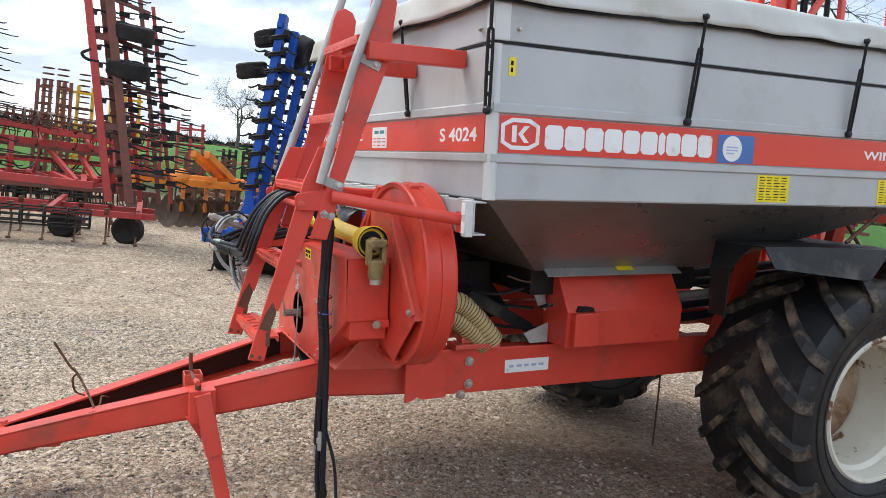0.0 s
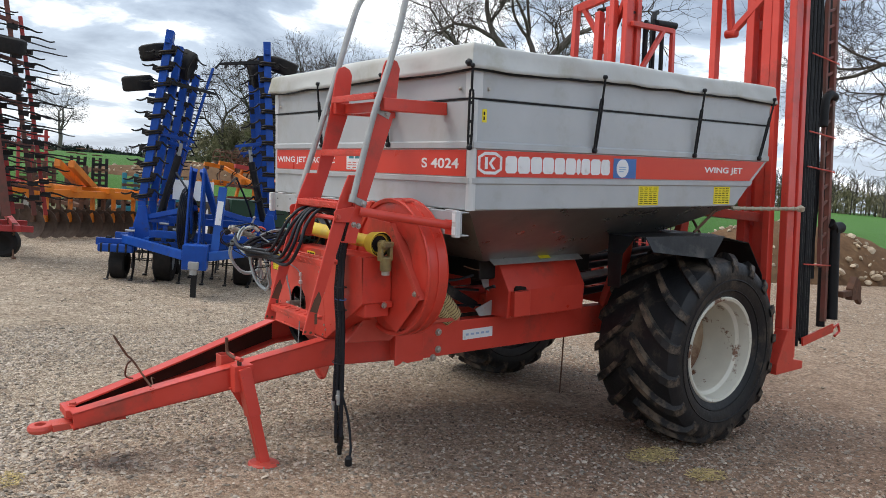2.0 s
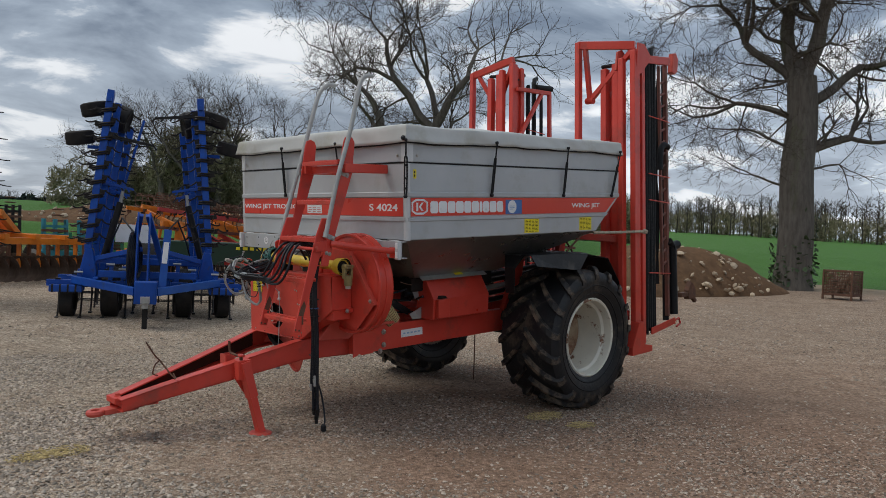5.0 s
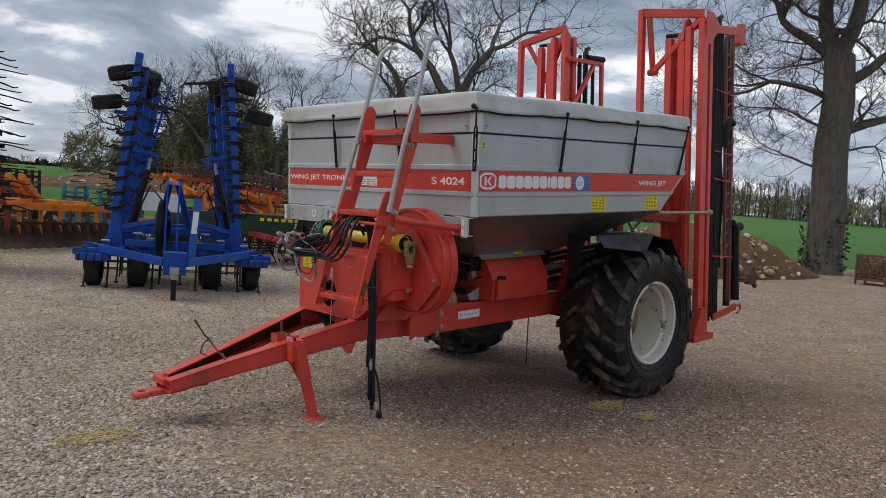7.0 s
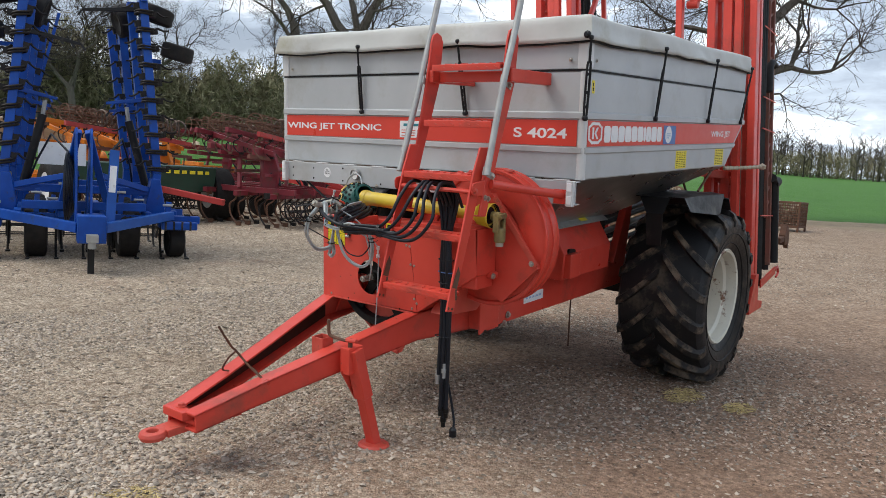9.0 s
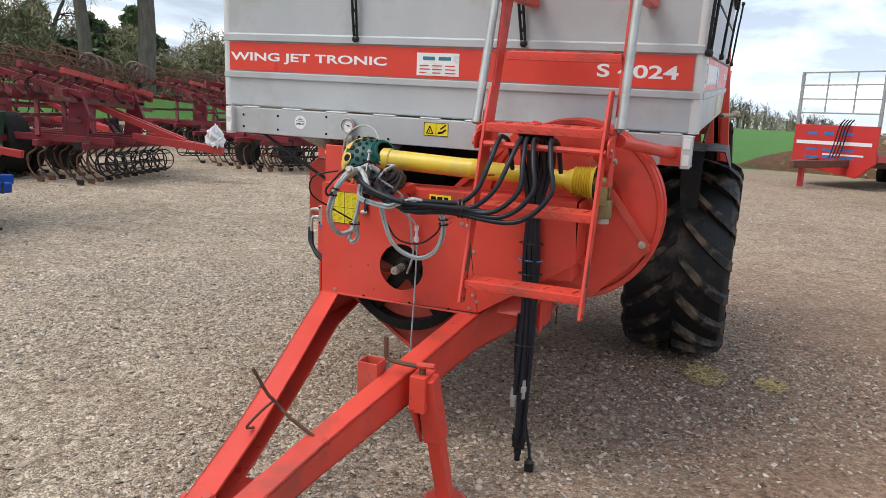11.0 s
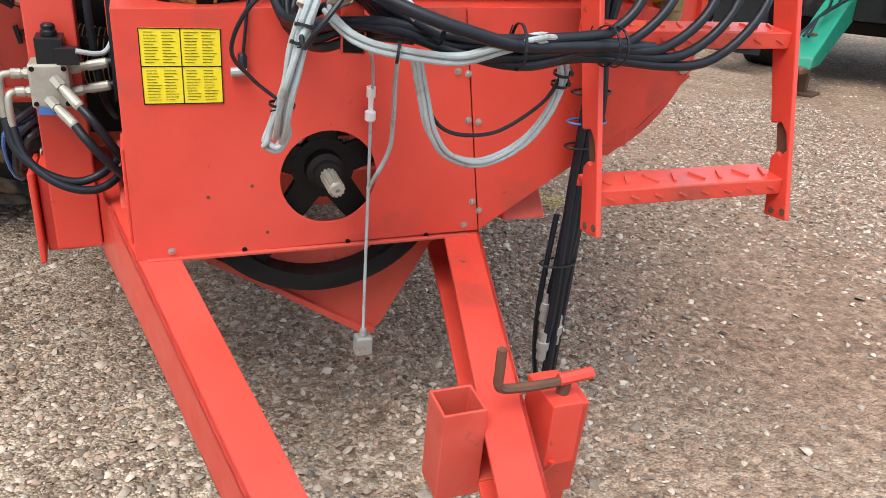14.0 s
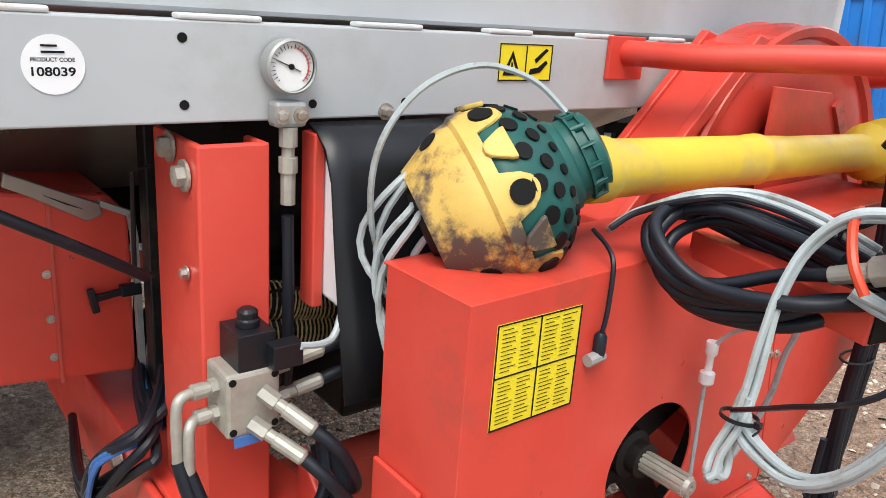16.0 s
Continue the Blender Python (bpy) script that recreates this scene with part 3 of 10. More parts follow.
# maker's mark: plain blocks
x = 0.235
for w in (0.085, 0.092, 0.085, 0.088, 0.082, 0.085, 0.034, 0.075, 0.085, 0.078):
    m = Mesh()
    c = 0.014
    m.prism([(x + c, 1.718), (x + w - c, 1.718), (x + w, 1.718 + c), (x + w, 1.812 - c), (x + w - c, 1.812), (x + c, 1.812), (x, 1.812 - c), (x, 1.718 + c)], "y", -0.0105, -0.009)
    part("mark_block", m, WHITE, side_band)
    x += w + 0.007
m = Mesh()
m.ring_plate([(0.085, 1.71), (0.165, 1.71), (0.21, 1.735), (0.21, 1.805), (0.165, 1.83), (0.085, 1.83), (0.04, 1.805), (0.04, 1.735)],
             [(0.09, 1.726), (0.16, 1.726), (0.194, 1.742), (0.194, 1.798), (0.16, 1.814), (0.09, 1.814), (0.056, 1.798), (0.056, 1.742)], "y", -0.0105, -0.009)
m.box((0.088, -0.0105, 1.738), (0.108, -0.009, 1.802)).prism([(0.115, 1.77), (0.142, 1.738), (0.164, 1.738), (0.135, 1.77), (0.164, 1.802), (0.142, 1.802)], "y", -0.0105, -0.009)
part("emblem", m, WHITE, side_band)


def sticker(name, mat, parent, face, u0, u1, z0, z1, off, label=""):
    """A flat sticker on the front or the side."""
    m = Mesh()
    if face == "front":
        m.box((-off - 0.0012, u0, z0), (-off, u1, z1))
    else:
        m.box((u0, -off - 0.0012, z0), (u1, -off, z1))
    return part(name, m, mat, parent, label)


def bars(parent, face, u0, u1, z0, z1, off, rows, cols, mat=None, fill=0.45, seed=1):
    """Rows of plain bars that stand for small print."""
    r = random.Random(seed)
    m = Mesh()
    for i in range(rows):
        for j in range(cols):
            a = u0 + (u1 - u0) * (j + 0.08) / cols
            b = u0 + (u1 - u0) * (j + 0.08 + 0.84 * r.uniform(0.6, 1.0)) / cols
            if face == "front":
                a, b = u0 + u1 - b, u0 + u1 - a
            z = z1 - (z1 - z0) * (i + 0.5) / rows
            h = (z1 - z0) / rows * fill / 2
            if face == "front":
                m.box((-off - 0.0008, a, z - h), (-off, b, z + h))
            else:
                m.box((a, -off - 0.0008, z - h), (b, -off, z + h))
    return part("small_print", m, mat or INK, parent)


d = sticker("dealer_sticker", BLUE_ST, S, "side", 1.12, 1.335, 1.70, 1.822, 0.0088, "blue dealer sticker with a white roundel")
m = Mesh()
m.prism(circle(1.205, 1.762, 0.056, 28), "y", -0.0112, -0.0102)
part("roundel", m, WHITE, d)
bars(d, "side", 1.165, 1.245, 1.735, 1.775, 0.0114, 3, 1, PALEBLUE, 0.5, 2)
for a, b in ((1.375, 1.575), (2.19, 2.385)):
    y = sticker("yellow_table", STICKER_Y, S, "side", a, b, 1.53, 1.652, 0.0065, "yellow table sticker with small print")
    bars(y, "side", a + 0.01, b - 0.01, 1.535, 1.648, 0.0079, 9, 4, INK, 0.3, 3)
y = sticker("hook_sticker", STICKER_Y, S, "side", 0.062, 0.092, 1.985, 2.055, 0.0068, "small yellow lifting-point sticker")
bars(y, "side", 0.068, 0.086, 1.995, 2.045, 0.0082, 2, 1, INK, 0.7, 4)
d = sticker("dealer_label", WHITE, S, "front", 1.085, 1.30, 1.71, 1.815, 0.0088, "white dealer label with small print")
bars(d, "front", 1.095, 1.29, 1.715, 1.765, 0.0102, 3, 3, ORANGE_R, 0.30, 5)
bars(d, "front", 1.115, 1.275, 1.772, 1.808, 0.0102, 1, 2, TEAL, 0.45, 6)

# hopper bottom: sloped sheets down to the metering box
top = [(0.0, 0.0, 1.518), (2.46, 0.0, 1.518), (2.46, WIDE, 1.518), (0.0, WIDE, 1.518)]
low = [(0.58, 0.56, 1.15), (1.62, 0.56, 1.15), (1.62, 1.84, 1.15), (0.58, 1.84, 1.15)]
for i in range(4):
    j = (i + 1) % 4
    m = Mesh()
    m.loft([[tuple(Vector(top[i]).lerp(Vector(top[j]), k / 6)) for k in range(7)], [tuple(Vector(low[i]).lerp(Vector(low[j]), k / 6)) for k in range(7)]])
    part("hopper_slope", m, STEEL, S, "dull stainless hopper slope", thick=0.003)
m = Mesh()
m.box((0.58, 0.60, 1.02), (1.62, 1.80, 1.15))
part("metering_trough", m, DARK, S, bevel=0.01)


# tarpaulin: skirt with an uneven hem, folds at the corners, a slack top
def tarpaulin():
    per = []
    L, Wd, o = 2.87, WIDE, 0.028
    steps = 92
    for a, b, k in (((-o, -o), (L, -o), steps), ((L, -o), (L, Wd + o), 76), ((L, Wd + o), (-o, Wd + o), steps), ((-o, Wd + o), (-o, -o), 76)):
        for i in range(k):
            per.append((a[0] + (b[0] - a[0]) * i / k, a[1] + (b[1] - a[1]) * i / k))
    cx, cy = L / 2, Wd / 2
    rows = []
    hem = [2.258 - 0.026 * noise.noise((x * 1.3, y * 1.3, 3.1)) - 0.010 * noise.noise((x * 4, y * 4, 1.1)) + 0.02 * min(1, max(0, x / 2.8)) for x, y in per]
    for lev in (0.0, 0.18, 0.35, 0.52, 0.7, 0.86, 0.95, 1.0):
        row = []
        for (x, y), h in zip(per, hem):
            z = h + (2.392 + 0.012 * noise.noise((x * 1.3, y * 1.3, 9.0)) - h) * lev
            crease = abs(noise.noise((x * 3.1 + 0.6 * lev, y * 3.1, 2.0))) - 0.25
            puff = (0.030 * noise.noise((x * 2.2, y * 2.2, lev * 0.8)) - 0.030 * crease) * (1 - lev * 0.75) + 0.018 * (1 - lev)
            inn = 0.022 if lev == 1.0 else 0.006 * (lev > 0.9)
            dx, dy = x - cx, y - cy
            q = math.hypot(dx, dy)
            row.append((x + dx / q * (puff - inn), y + dy / q * (puff - inn), z))
        rows.append(row)
    for k in (0.9, 0.75, 0.55, 0.3, 0.05):
        row = []
        for x, y in per:
            px, py = cx + (x - cx) * k, cy + (y - cy) * k
            row.append((px, py, 2.398 + 0.05 * (1 - k) + 0.03 * noise.noise((px * 1.8, py * 1.8, 4.0)) - 0.02 * abs(noise.noise((px * 3, py * 3, 7.0)))))
        rows.append(row)
    m = Mesh()
    m.loft(rows, closed=True)
    return m, [(x, y, h - 0.004) for (x, y), h in zip(per, hem)]


m, hem = tarpaulin()
part("tarpaulin", m, CANVAS, S, "weathered white tarpaulin drawn over the hopper", smooth=True, thick=0.004)
# black tube along the hem stands in for the shadow gap below it
m = Mesh()
m.tube(hem, 0.007, 6, closed=True)
part("hem_cord", m, RUBBER, S, "black line for the shadow gap under the hem", smooth=True)
m = Mesh()
m.lathe([(0.020, 0), (0.020, 0.008), (0.010, 0.014), (0.010, 0.022)], 14, pose(-0.045, -0.02, 2.285, 0, -90, 0), shut=True)
part("hem_knob", m, PLASTIC, S)


# rubber tie straps
def strap(top_at, low_at, out):
    t, b, o = Vector(top_at), Vector(low_at), Vector(out)
    side = o.cross(Vector((0, 0, 1)))
    st = None
    for s in (-1, 1):
        m = Mesh()
        mid = t.lerp(b, 0.35)
        pts = [t + o * 0.012, t.lerp(b, 0.28) + o * 0.012, mid + side * s * 0.009 + o * 0.010, b.lerp(t, 0.06) + side * s * 0.008 + o * 0.010, b + o * 0.010]
        m.tube(spline(pts, 4), 0.0068, 6)
        p = part("strap", m, RUBBER, st or S, "" if st else "black rubber tie strap", smooth=True)
        st = st or p
    for q in (0.45, 0.68, 0.86):
        m = Mesh()
        c = t.lerp(b, q) + o * 0.010
        m.beam(c - side * 0.013, c + side * 0.013, 0.006, 0.016)
        part("bridge", m, RUBBER, st)
    turn = o.to_track_quat("Z", "Y").to_matrix().to_4x4()
    for c, r in ((t, 0.013), (b, 0.016)):
        m = Mesh()
        m.lathe([(r, 0.0), (r, 0.018), (r * 0.5, 0.024)], 12, Matrix.Translation(c) @ turn, shut=True)
        part("button", m, PLASTIC, st)


for y, yt in ((1.622, 1.635), (0.775, 0.825)):
    strap((-0.042, yt, 2.285), (-0.016, y, 1.868), (-1, 0, 0))
strap((-0.03, -0.03, 2.27), (-0.022, -0.012, 1.85), Vector((-0.7, -0.7, 0)).normalized())
for x, xt in ((0.925, 0.955), (1.915, 1.94), (2.70, 2.80)):
    strap((xt, -0.048, 2.295), (x, -0.018, 1.862), (0, -1, 0))
for x in (0.925, 1.915):
    strap((x, WIDE + 0.048, 2.295), (x, WIDE + 0.018, 1.862), (0, 1, 0))

# front bar under the hopper with its end lamps
m = Mesh()
m.prism([(-0.055, 1.378), (0.0, 1.378), (0.0, 1.385), (-0.048, 1.385), (-0.048, 1.501), (0.0, 1.501), (0.0, 1.508), (-0.055, 1.508)], "y", 0.0, 2.365)
bar = part("front_bar", m, GREY, S, "folded light grey bar below the hopper", bevel=0.003)
r = random.Random(4)
y = 0.05
while y < 2.3:
    w = r.uniform(0.14, 0.2)
    m = Mesh()
    m.box((-0.056, y, 1.508), (-0.03, y + w * 0.6, 1.516))
    part("sealant", m, GREY_PALE, bar, bevel=0.003)
    y += w + 0.07
for y, z in ((2.05, 1.475), (2.05, 1.405), (1.765, 1.486), (1.765, 1.402), (2.26, 1.47), (2.26, 1.41), (1.42, 1.40), (1.58, 1.40), (0.3, 1.48)):
    m = Mesh()
    m.prism(circle(y, z, 0.0065, 10), "x", -0.0562, -0.0545)
    part("hole", m, INK, bar)
bolt((-0.056, 1.455, 1.386), "x", 0.009, 0.010, parent=bar)
for y0, y1 in ((0.005, 0.045), (2.31, 2.35)):
    m = Mesh()
    m.box((-0.085, y0, 1.372), (-0.052, y1, 1.512))
    p = part("lamp_bracket", m, GREY_PALE, S, "cream end lamp bracket", bevel=0.004)
    for z0, z1 in ((1.385, 1.43), (1.455, 1.50)):
        m = Mesh()
        m.box((-0.089, y0 + 0.006, z0), (-0.0845, y1 - 0.006, z1))
        part("reflector", m, WHITE, p, bevel=0.002)
# warning sticker, product label
w = sticker("warning_sticker", STICKER_Y, bar, "front", 1.108, 1.232, 1.432, 1.494, 0.0552, "yellow warning sticker with black pictograms")
m = Mesh()
m.ring_plate([(1.182, 1.441), (1.222, 1.441), (1.202, 1.482)], [(1.190, 1.446), (1.214, 1.446), (1.202, 1.471)], "x", -0.0574, -0.0564)
m.box((-0.0574, 1.2005, 1.450), (-0.0564, 1.2035, 1.463)).box((-0.0574, 1.169, 1.435), (-0.0564, 1.171, 1.491))
m.prism([(1.162, 1.442), (1.135, 1.446), (1.118, 1.462), (1.122, 1.467), (1.140, 1.455), (1.158, 1.452)], "x", -0.0574, -0.0564)
m.prism([(1.118, 1.484), (1.124, 1.487), (1.150, 1.468), (1.146, 1.462)], "x", -0.0574, -0.0564)
m.box((-0.0574, 1.108, 1.432), (-0.0564, 1.232, 1.434)).box((-0.0574, 1.108, 1.492), (-0.0564, 1.232, 1.494)).box((-0.0574, 1.108, 1.432), (-0.0564, 1.110, 1.494)).box((-0.0574, 1.230, 1.432), (-0.0564, 1.232, 1.494))
part("pictogram", m, INK, w)
m = Mesh()
m.prism(circle(1.915, 1.451, 0.034, 28), "x", -0.0562, -0.0552)
lab = part("round_label", m, WHITE, bar, "round white product code label")
lettering("lettering", "PRODUCT CODE", INK, lab, pose(-0.0566, 1.939, 1.4545, 90, 0, -90), 0.047, 0.0048)
lettering("lettering", "108039", INK, lab, pose(-0.0566, 1.939, 1.438, 90, 0, -90), 0.047, 0.0105)
bars(lab, "front", 1.90, 1.93, 1.462, 1.476, 0.0566, 2, 1, INK, 0.35, 8)

# pressure gauge and its pipe
G0 = Vector((-0.062, 1.628, 1.454))
m = Mesh()
m.lathe([(0.036, 0.0), (0.037, 0.024), (0.034, 0.028), (0.0325, 0.025)], 32, pose(*G0, 0, -90, 0), shut=False)
gauge = part("pressure_gauge", m, GALV, S, "round pressure gauge in a steel case", smooth=True)
m = Mesh()
m.lathe([(0.033, 0.020), (0.0, 0.0202)], 32, pose(*G0, 0, -90, 0))
part("dial", m, SCREEN, gauge)
m = Mesh()
for i in range(25):
    a = radians(-135 + i * 270 / 24)
    for q0, q1 in ((0.024, 0.030 if i % 4 else 0.027),):
        m.beam((G0.x - 0.0212, G0.y - math.sin(a) * q0, G0.z + math.cos(a) * q0), (G0.x - 0.0212, G0.y - math.sin(a) * q1, G0.z + math.cos(a) * q1), 0.0008, 0.0008)
m.beam((G0.x - 0.0216, G0.y - 0.014, G0.z - 0.006), (G0.x - 0.0216, G0.y + 0.022, G0.z + 0.009), 0.0018, 0.001)
m.lathe([(0.004, 0.0), (0.004, 0.003)], 10, pose(G0.x - 0.020, G0.y, G0.z, 0, -90, 0), shut=True)
part("pointer_and_marks", m, INK, gauge)
m = Mesh()
for i in range(14):
    a, b = radians(10 + i * 9), radians(19 + i * 9)
    m.beam((G0.x - 0.0212, G0.y - math.sin(a) * 0.026, G0.z + math.cos(a) * 0.026), (G0.x - 0.0212, G0.y - math.sin(b) * 0.026, G0.z + math.cos(b) * 0.026), 0.001, 0.0012)
part("red_scale", m, RED_FILM, gauge)
m = Mesh()
m.box((-0.086, 1.604, 1.372), (-0.057, 1.652, 1.408))
p = part("gauge_block", m, GALV, S, "steel gauge block", bevel=0.006)
for y in (1.614, 1.642):
    bolt((-0.086, y, 1.389), "x", 0.008, 0.006, parent=p)
m = Mesh()
for r0, z0, z1 in ((0.013, 1.345, 1.372), (0.009, 1.33, 1.345), (0.0135, 1.308, 1.33), (0.0105, 1.262, 1.308)):
    m.lathe([(r0, z0), (r0, z1)], 6 if r0 > 0.014 else 12, pose(-0.075, 1.628, 0), shut=True)
part("pipe_fitting", m, ZINC, S)
m = Mesh()
m.tube(spline([(-0.075, 1.628, 1.245), (-0.074, 1.626, 1.10), (-0.04, 1.615, 0.95), (0.10, 1.60, 0.86)], 6), 0.0092, 10)
part("gauge_hose", m, HOSE, S, smooth=True)

# frame: two long rails, cross members, axle
for s, y in ((-1, 0.66), (1, 1.74)):
    m = Mesh()
    m.prism([(-0.03, 0.555), (1.3, 0.545), (2.75, 0.54), (2.75, 0.735), (1.3, 0.755), (-0.03, 0.775)], "y", y - 0.045, y + 0.045)
    rail = part("frame_rail", m, RED, S, bevel=0.006)
    m = Mesh()
    yo = y + s * 0.048
    a, b = sorted((yo, yo + s * 0.014))
    m.prism([(-0.06, 0.535), (-0.02, 0.545), (0.0, 0.560), (0.03, 0.545), (0.15, 0.548), (0.15, 0.700), (0.10, 0.770), (-0.06, 0.775)], "y", a, b)
    part("joint_plate", m, RED, S, bevel=0.005)
    for x, z in ((0.27, 0.71), (0.27, 0.60), (0.23, 0.55)):
        bolt((x, y + s * 0.05, z), "y", 0.016, 0.016, s)
m = Mesh()
m.box((0.47, 0.6125, 0.635), (0.72, 0.6145, 0.70))
pl = part("type_plate", m, WHITE, S, "pale worn type plate")
bars(pl, "side", 0.49, 0.70, 0.645, 0.69, -0.6122, 1, 5, PALEBLUE, 0.3, 3)
for x in (0.05, 0.62, 1.5, 2.6):
    m = Mesh()
    m.box((x, 0.70, 0.60), (x + 0.08, 1.70, 0.70))
    part("cross_member", m, RED_WORN, S, bevel=0.004)
m = Mesh()
m.box((2.10, 0.42, 0.44), (2.26, 1.98, 0.58))
part("axle_beam", m, DARK, S, bevel=0.01)
for y in (0.62, 1.78):
    for poly in ([(1.78, 0.74), (2.02, 1.28), (2.10, 1.28), (2.0, 0.74)], [(2.5, 0.72), (2.72, 1.5), (2.80, 1.5), (2.66, 0.72)]):
        m = Mesh()
        m.prism(poly, "y", y - 0.03, y + 0.03)
        part("hopper_strut", m, RED, S, bevel=0.005)


# drawbar: two open channels that meet at the towing eye
def channel(s):
    st = [(0.12, 0.46, 0.545, 0.775), (-0.42, 0.348, 0.545, 0.706), (-1.02, 0.222, 0.448, 0.575), (-1.42, 0.142, 0.385, 0.490), (-1.76, 0.085, 0.325, 0.415)]
    if s > 0:                            # the far arm runs in a little tighter
        st = [(x, o - d, z0, z1) for (x, o, z0, z1), d in zip(st, (0.0, 0.004, 0.024, 0.036, 0.036))]
    web, top_f, low_f = [], [], []
    for x, o, z0, z1 in st:
        yo, yi = MIDY - 0.015 + s * (o + 0.048), MIDY - 0.015 + s * (o - 0.045)
        web.append([(x, yo, z0), (x, yo, z1), (x, yo - s * 0.012, z1), (x, yo - s * 0.012, z0)])
        top_f.append([(x, yo, z1), (x, yi, z1), (x, yi, z1 - 0.012), (x, yo, z1 - 0.012)])
        low_f.append([(x, yo, z0 + 0.012), (x, yi, z0 + 0.012), (x, yi, z0), (x, yo, z0)])
    out = []
    for rows in (web, top_f, low_f):
        m = Mesh()
        m.loft(rows, closed=True)
        k = len(m.v)
        m.f += [(0, 1, 2, 3), (k - 4, k - 3, k - 2, k - 1)]
        out.append(m)
    return out


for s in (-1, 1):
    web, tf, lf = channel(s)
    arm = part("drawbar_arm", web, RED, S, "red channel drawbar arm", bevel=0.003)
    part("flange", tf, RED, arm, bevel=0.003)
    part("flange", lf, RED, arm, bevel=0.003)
    # a dark sheet on each web puts the channel's shade and dirt into colour
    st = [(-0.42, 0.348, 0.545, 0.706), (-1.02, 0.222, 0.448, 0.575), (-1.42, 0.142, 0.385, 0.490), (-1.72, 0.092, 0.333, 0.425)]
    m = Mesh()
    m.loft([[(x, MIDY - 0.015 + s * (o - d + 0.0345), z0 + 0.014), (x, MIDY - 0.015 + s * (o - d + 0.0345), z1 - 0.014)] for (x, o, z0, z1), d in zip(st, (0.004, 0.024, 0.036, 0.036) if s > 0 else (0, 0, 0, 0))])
    part("caked_dirt", m, SHADE_GRIME, arm, "dark sheet inside the channel for its shade and oily dirt", thick=0.002)
m = Mesh()
m.prism([(-1.74, 1.07), (-1.74, 1.31), (-1.50, 1.33), (-1.50, 1.04)], "z", 0.345, 0.372)
m.prism([(-1.78, 1.13), (-1.78, 1.29), (-1.72, 1.31), (-1.72, 1.11)], "z", 0.372, 0.415)
part("drawbar_head", m, RED, S, bevel=0.004)
eye = [(-1.60, 1.155), (-1.85, 1.160)] + [(-1.885 - 0.062 * math.sin(a), 1.21 - 0.055 * math.cos(a)) for a in [math.pi * i / 10 for i in range(11)]] + [(-1.85, 1.26), (-1.60, 1.265)]
n_e = len(eye)
hole = [(-1.895 + 0.03 * math.cos(math.pi * 0.25 - 2 * math.pi * i / n_e), 1.21 - 0.03 * math.sin(math.pi * 0.25 + 2 * math.pi * i / n_e)) for i in range(n_e)]
m = Mesh()
m.prism([(-1.60, 1.155), (-1.60, 1.265), (-1.84, 1.262), (-1.84, 1.158)], "z", 0.300, 0.338)
m.lathe([(0.028, -0.022), (0.058, -0.019), (0.066, 0.0), (0.058, 0.019), (0.028, 0.022), (0.026, 0.0), (0.028, -0.022)], 28, pose(-1.888, 1.21, 0.319))
part("towing_eye", m, RED_WORN, S, "worn red towing eye", bevel=0.004)
bolt((-1.73, 1.21, 0.415), "z", 0.018, 0.018, 1, mat=RED_WORN)

# parking jack on the outer side of the near arm
J0, J1 = Vector((-0.935, 0.815, 0.60)), Vector((-0.835, 0.755, 0.055))
m = Mesh()
m.beam(J0, J0.lerp(J1, 0.5), 0.078, 0.070, (1, 0, 0)).beam(J0.lerp(J1, 0.35), J1, 0.058, 0.058, (1, 0, 0))
jack = part("parking_jack", m, RED, S, "red parking jack standing on its round foot", bevel=0.004)
m = Mesh()
m.lathe([(0.088, -0.012), (0.088, 0.0), (0.078, 0.008), (0.03, 0.014)], 28, pose(J1.x, J1.y, J1.z - 0.005, 0, 4.2, 0), shut=True)
part("foot", m, RED_WORN, jack)
m = Mesh()
m.prism([(-1.0, 0.49), (-0.86, 0.46), (-0.885, 0.30)], "y", 0.845, 0.857)
m.box((-0.985, 0.80, 0.47), (-0.875, 0.865, 0.615))
part("bracket", m, RED, jack, bevel=0.003)
m = Mesh()
m.tube(spline([(-0.955, 0.80, 0.655), (-0.956, 0.86, 0.648), (-0.958, 0.945, 0.652), (-0.960, 0.972, 0.664), (-0.962, 0.975, 0.70), (-0.962, 0.976, 0.745)], 5), 0.0095, 8)
m.tube([(-0.945, 0.83, 0.58), (-0.95, 0.825, 0.66)], 0.013, 10)
part("crank", m, RUST, jack, "rusty bent crank handle", smooth=True)
m = Mesh()
m.tube([(-0.955, 0.775, 0.657), (-0.955, 0.845, 0.652)], 0.012, 8)
part("crank_grip", m, RED, jack, smooth=True)
m = Mesh()
q = [(-0.985, 1.0), (-0.905, 1.0), (-0.905, 1.085), (-0.985, 1.085)]
m.ring_plate(q, [(-0.979, 1.006), (-0.911, 1.006), (-0.911, 1.079), (-0.979, 1.079)], "z", 0.44, 0.635)
m.box((-0.985, 0.95, 0.45), (-0.905, 1.0, 0.47))
part("socket_tube", m, RED_WORN, S, "open square steel socket", bevel=0.002)
m = Mesh()
m.tube(spline([(-1.522, 1.182, 0.781), (-1.46, 1.17, 0.67), (-1.43, 1.165, 0.635), (-1.388, 1.12, 0.555), (-1.355, 1.03, 0.483)], 4), 0.006, 6)
m.tube(spline([(-1.43, 1.165, 0.635), (-1.45, 1.20, 0.60), (-1.44, 1.27, 0.52), (-1.40, 1.27, 0.50)], 4), 0.005, 6)
m.tube(spline([(-1.37, 1.05, 0.50), (-1.34, 1.10, 0.50), (-1.33, 1.16, 0.52), (-1.30, 1.2, 0.50)], 4), 0.004, 6)
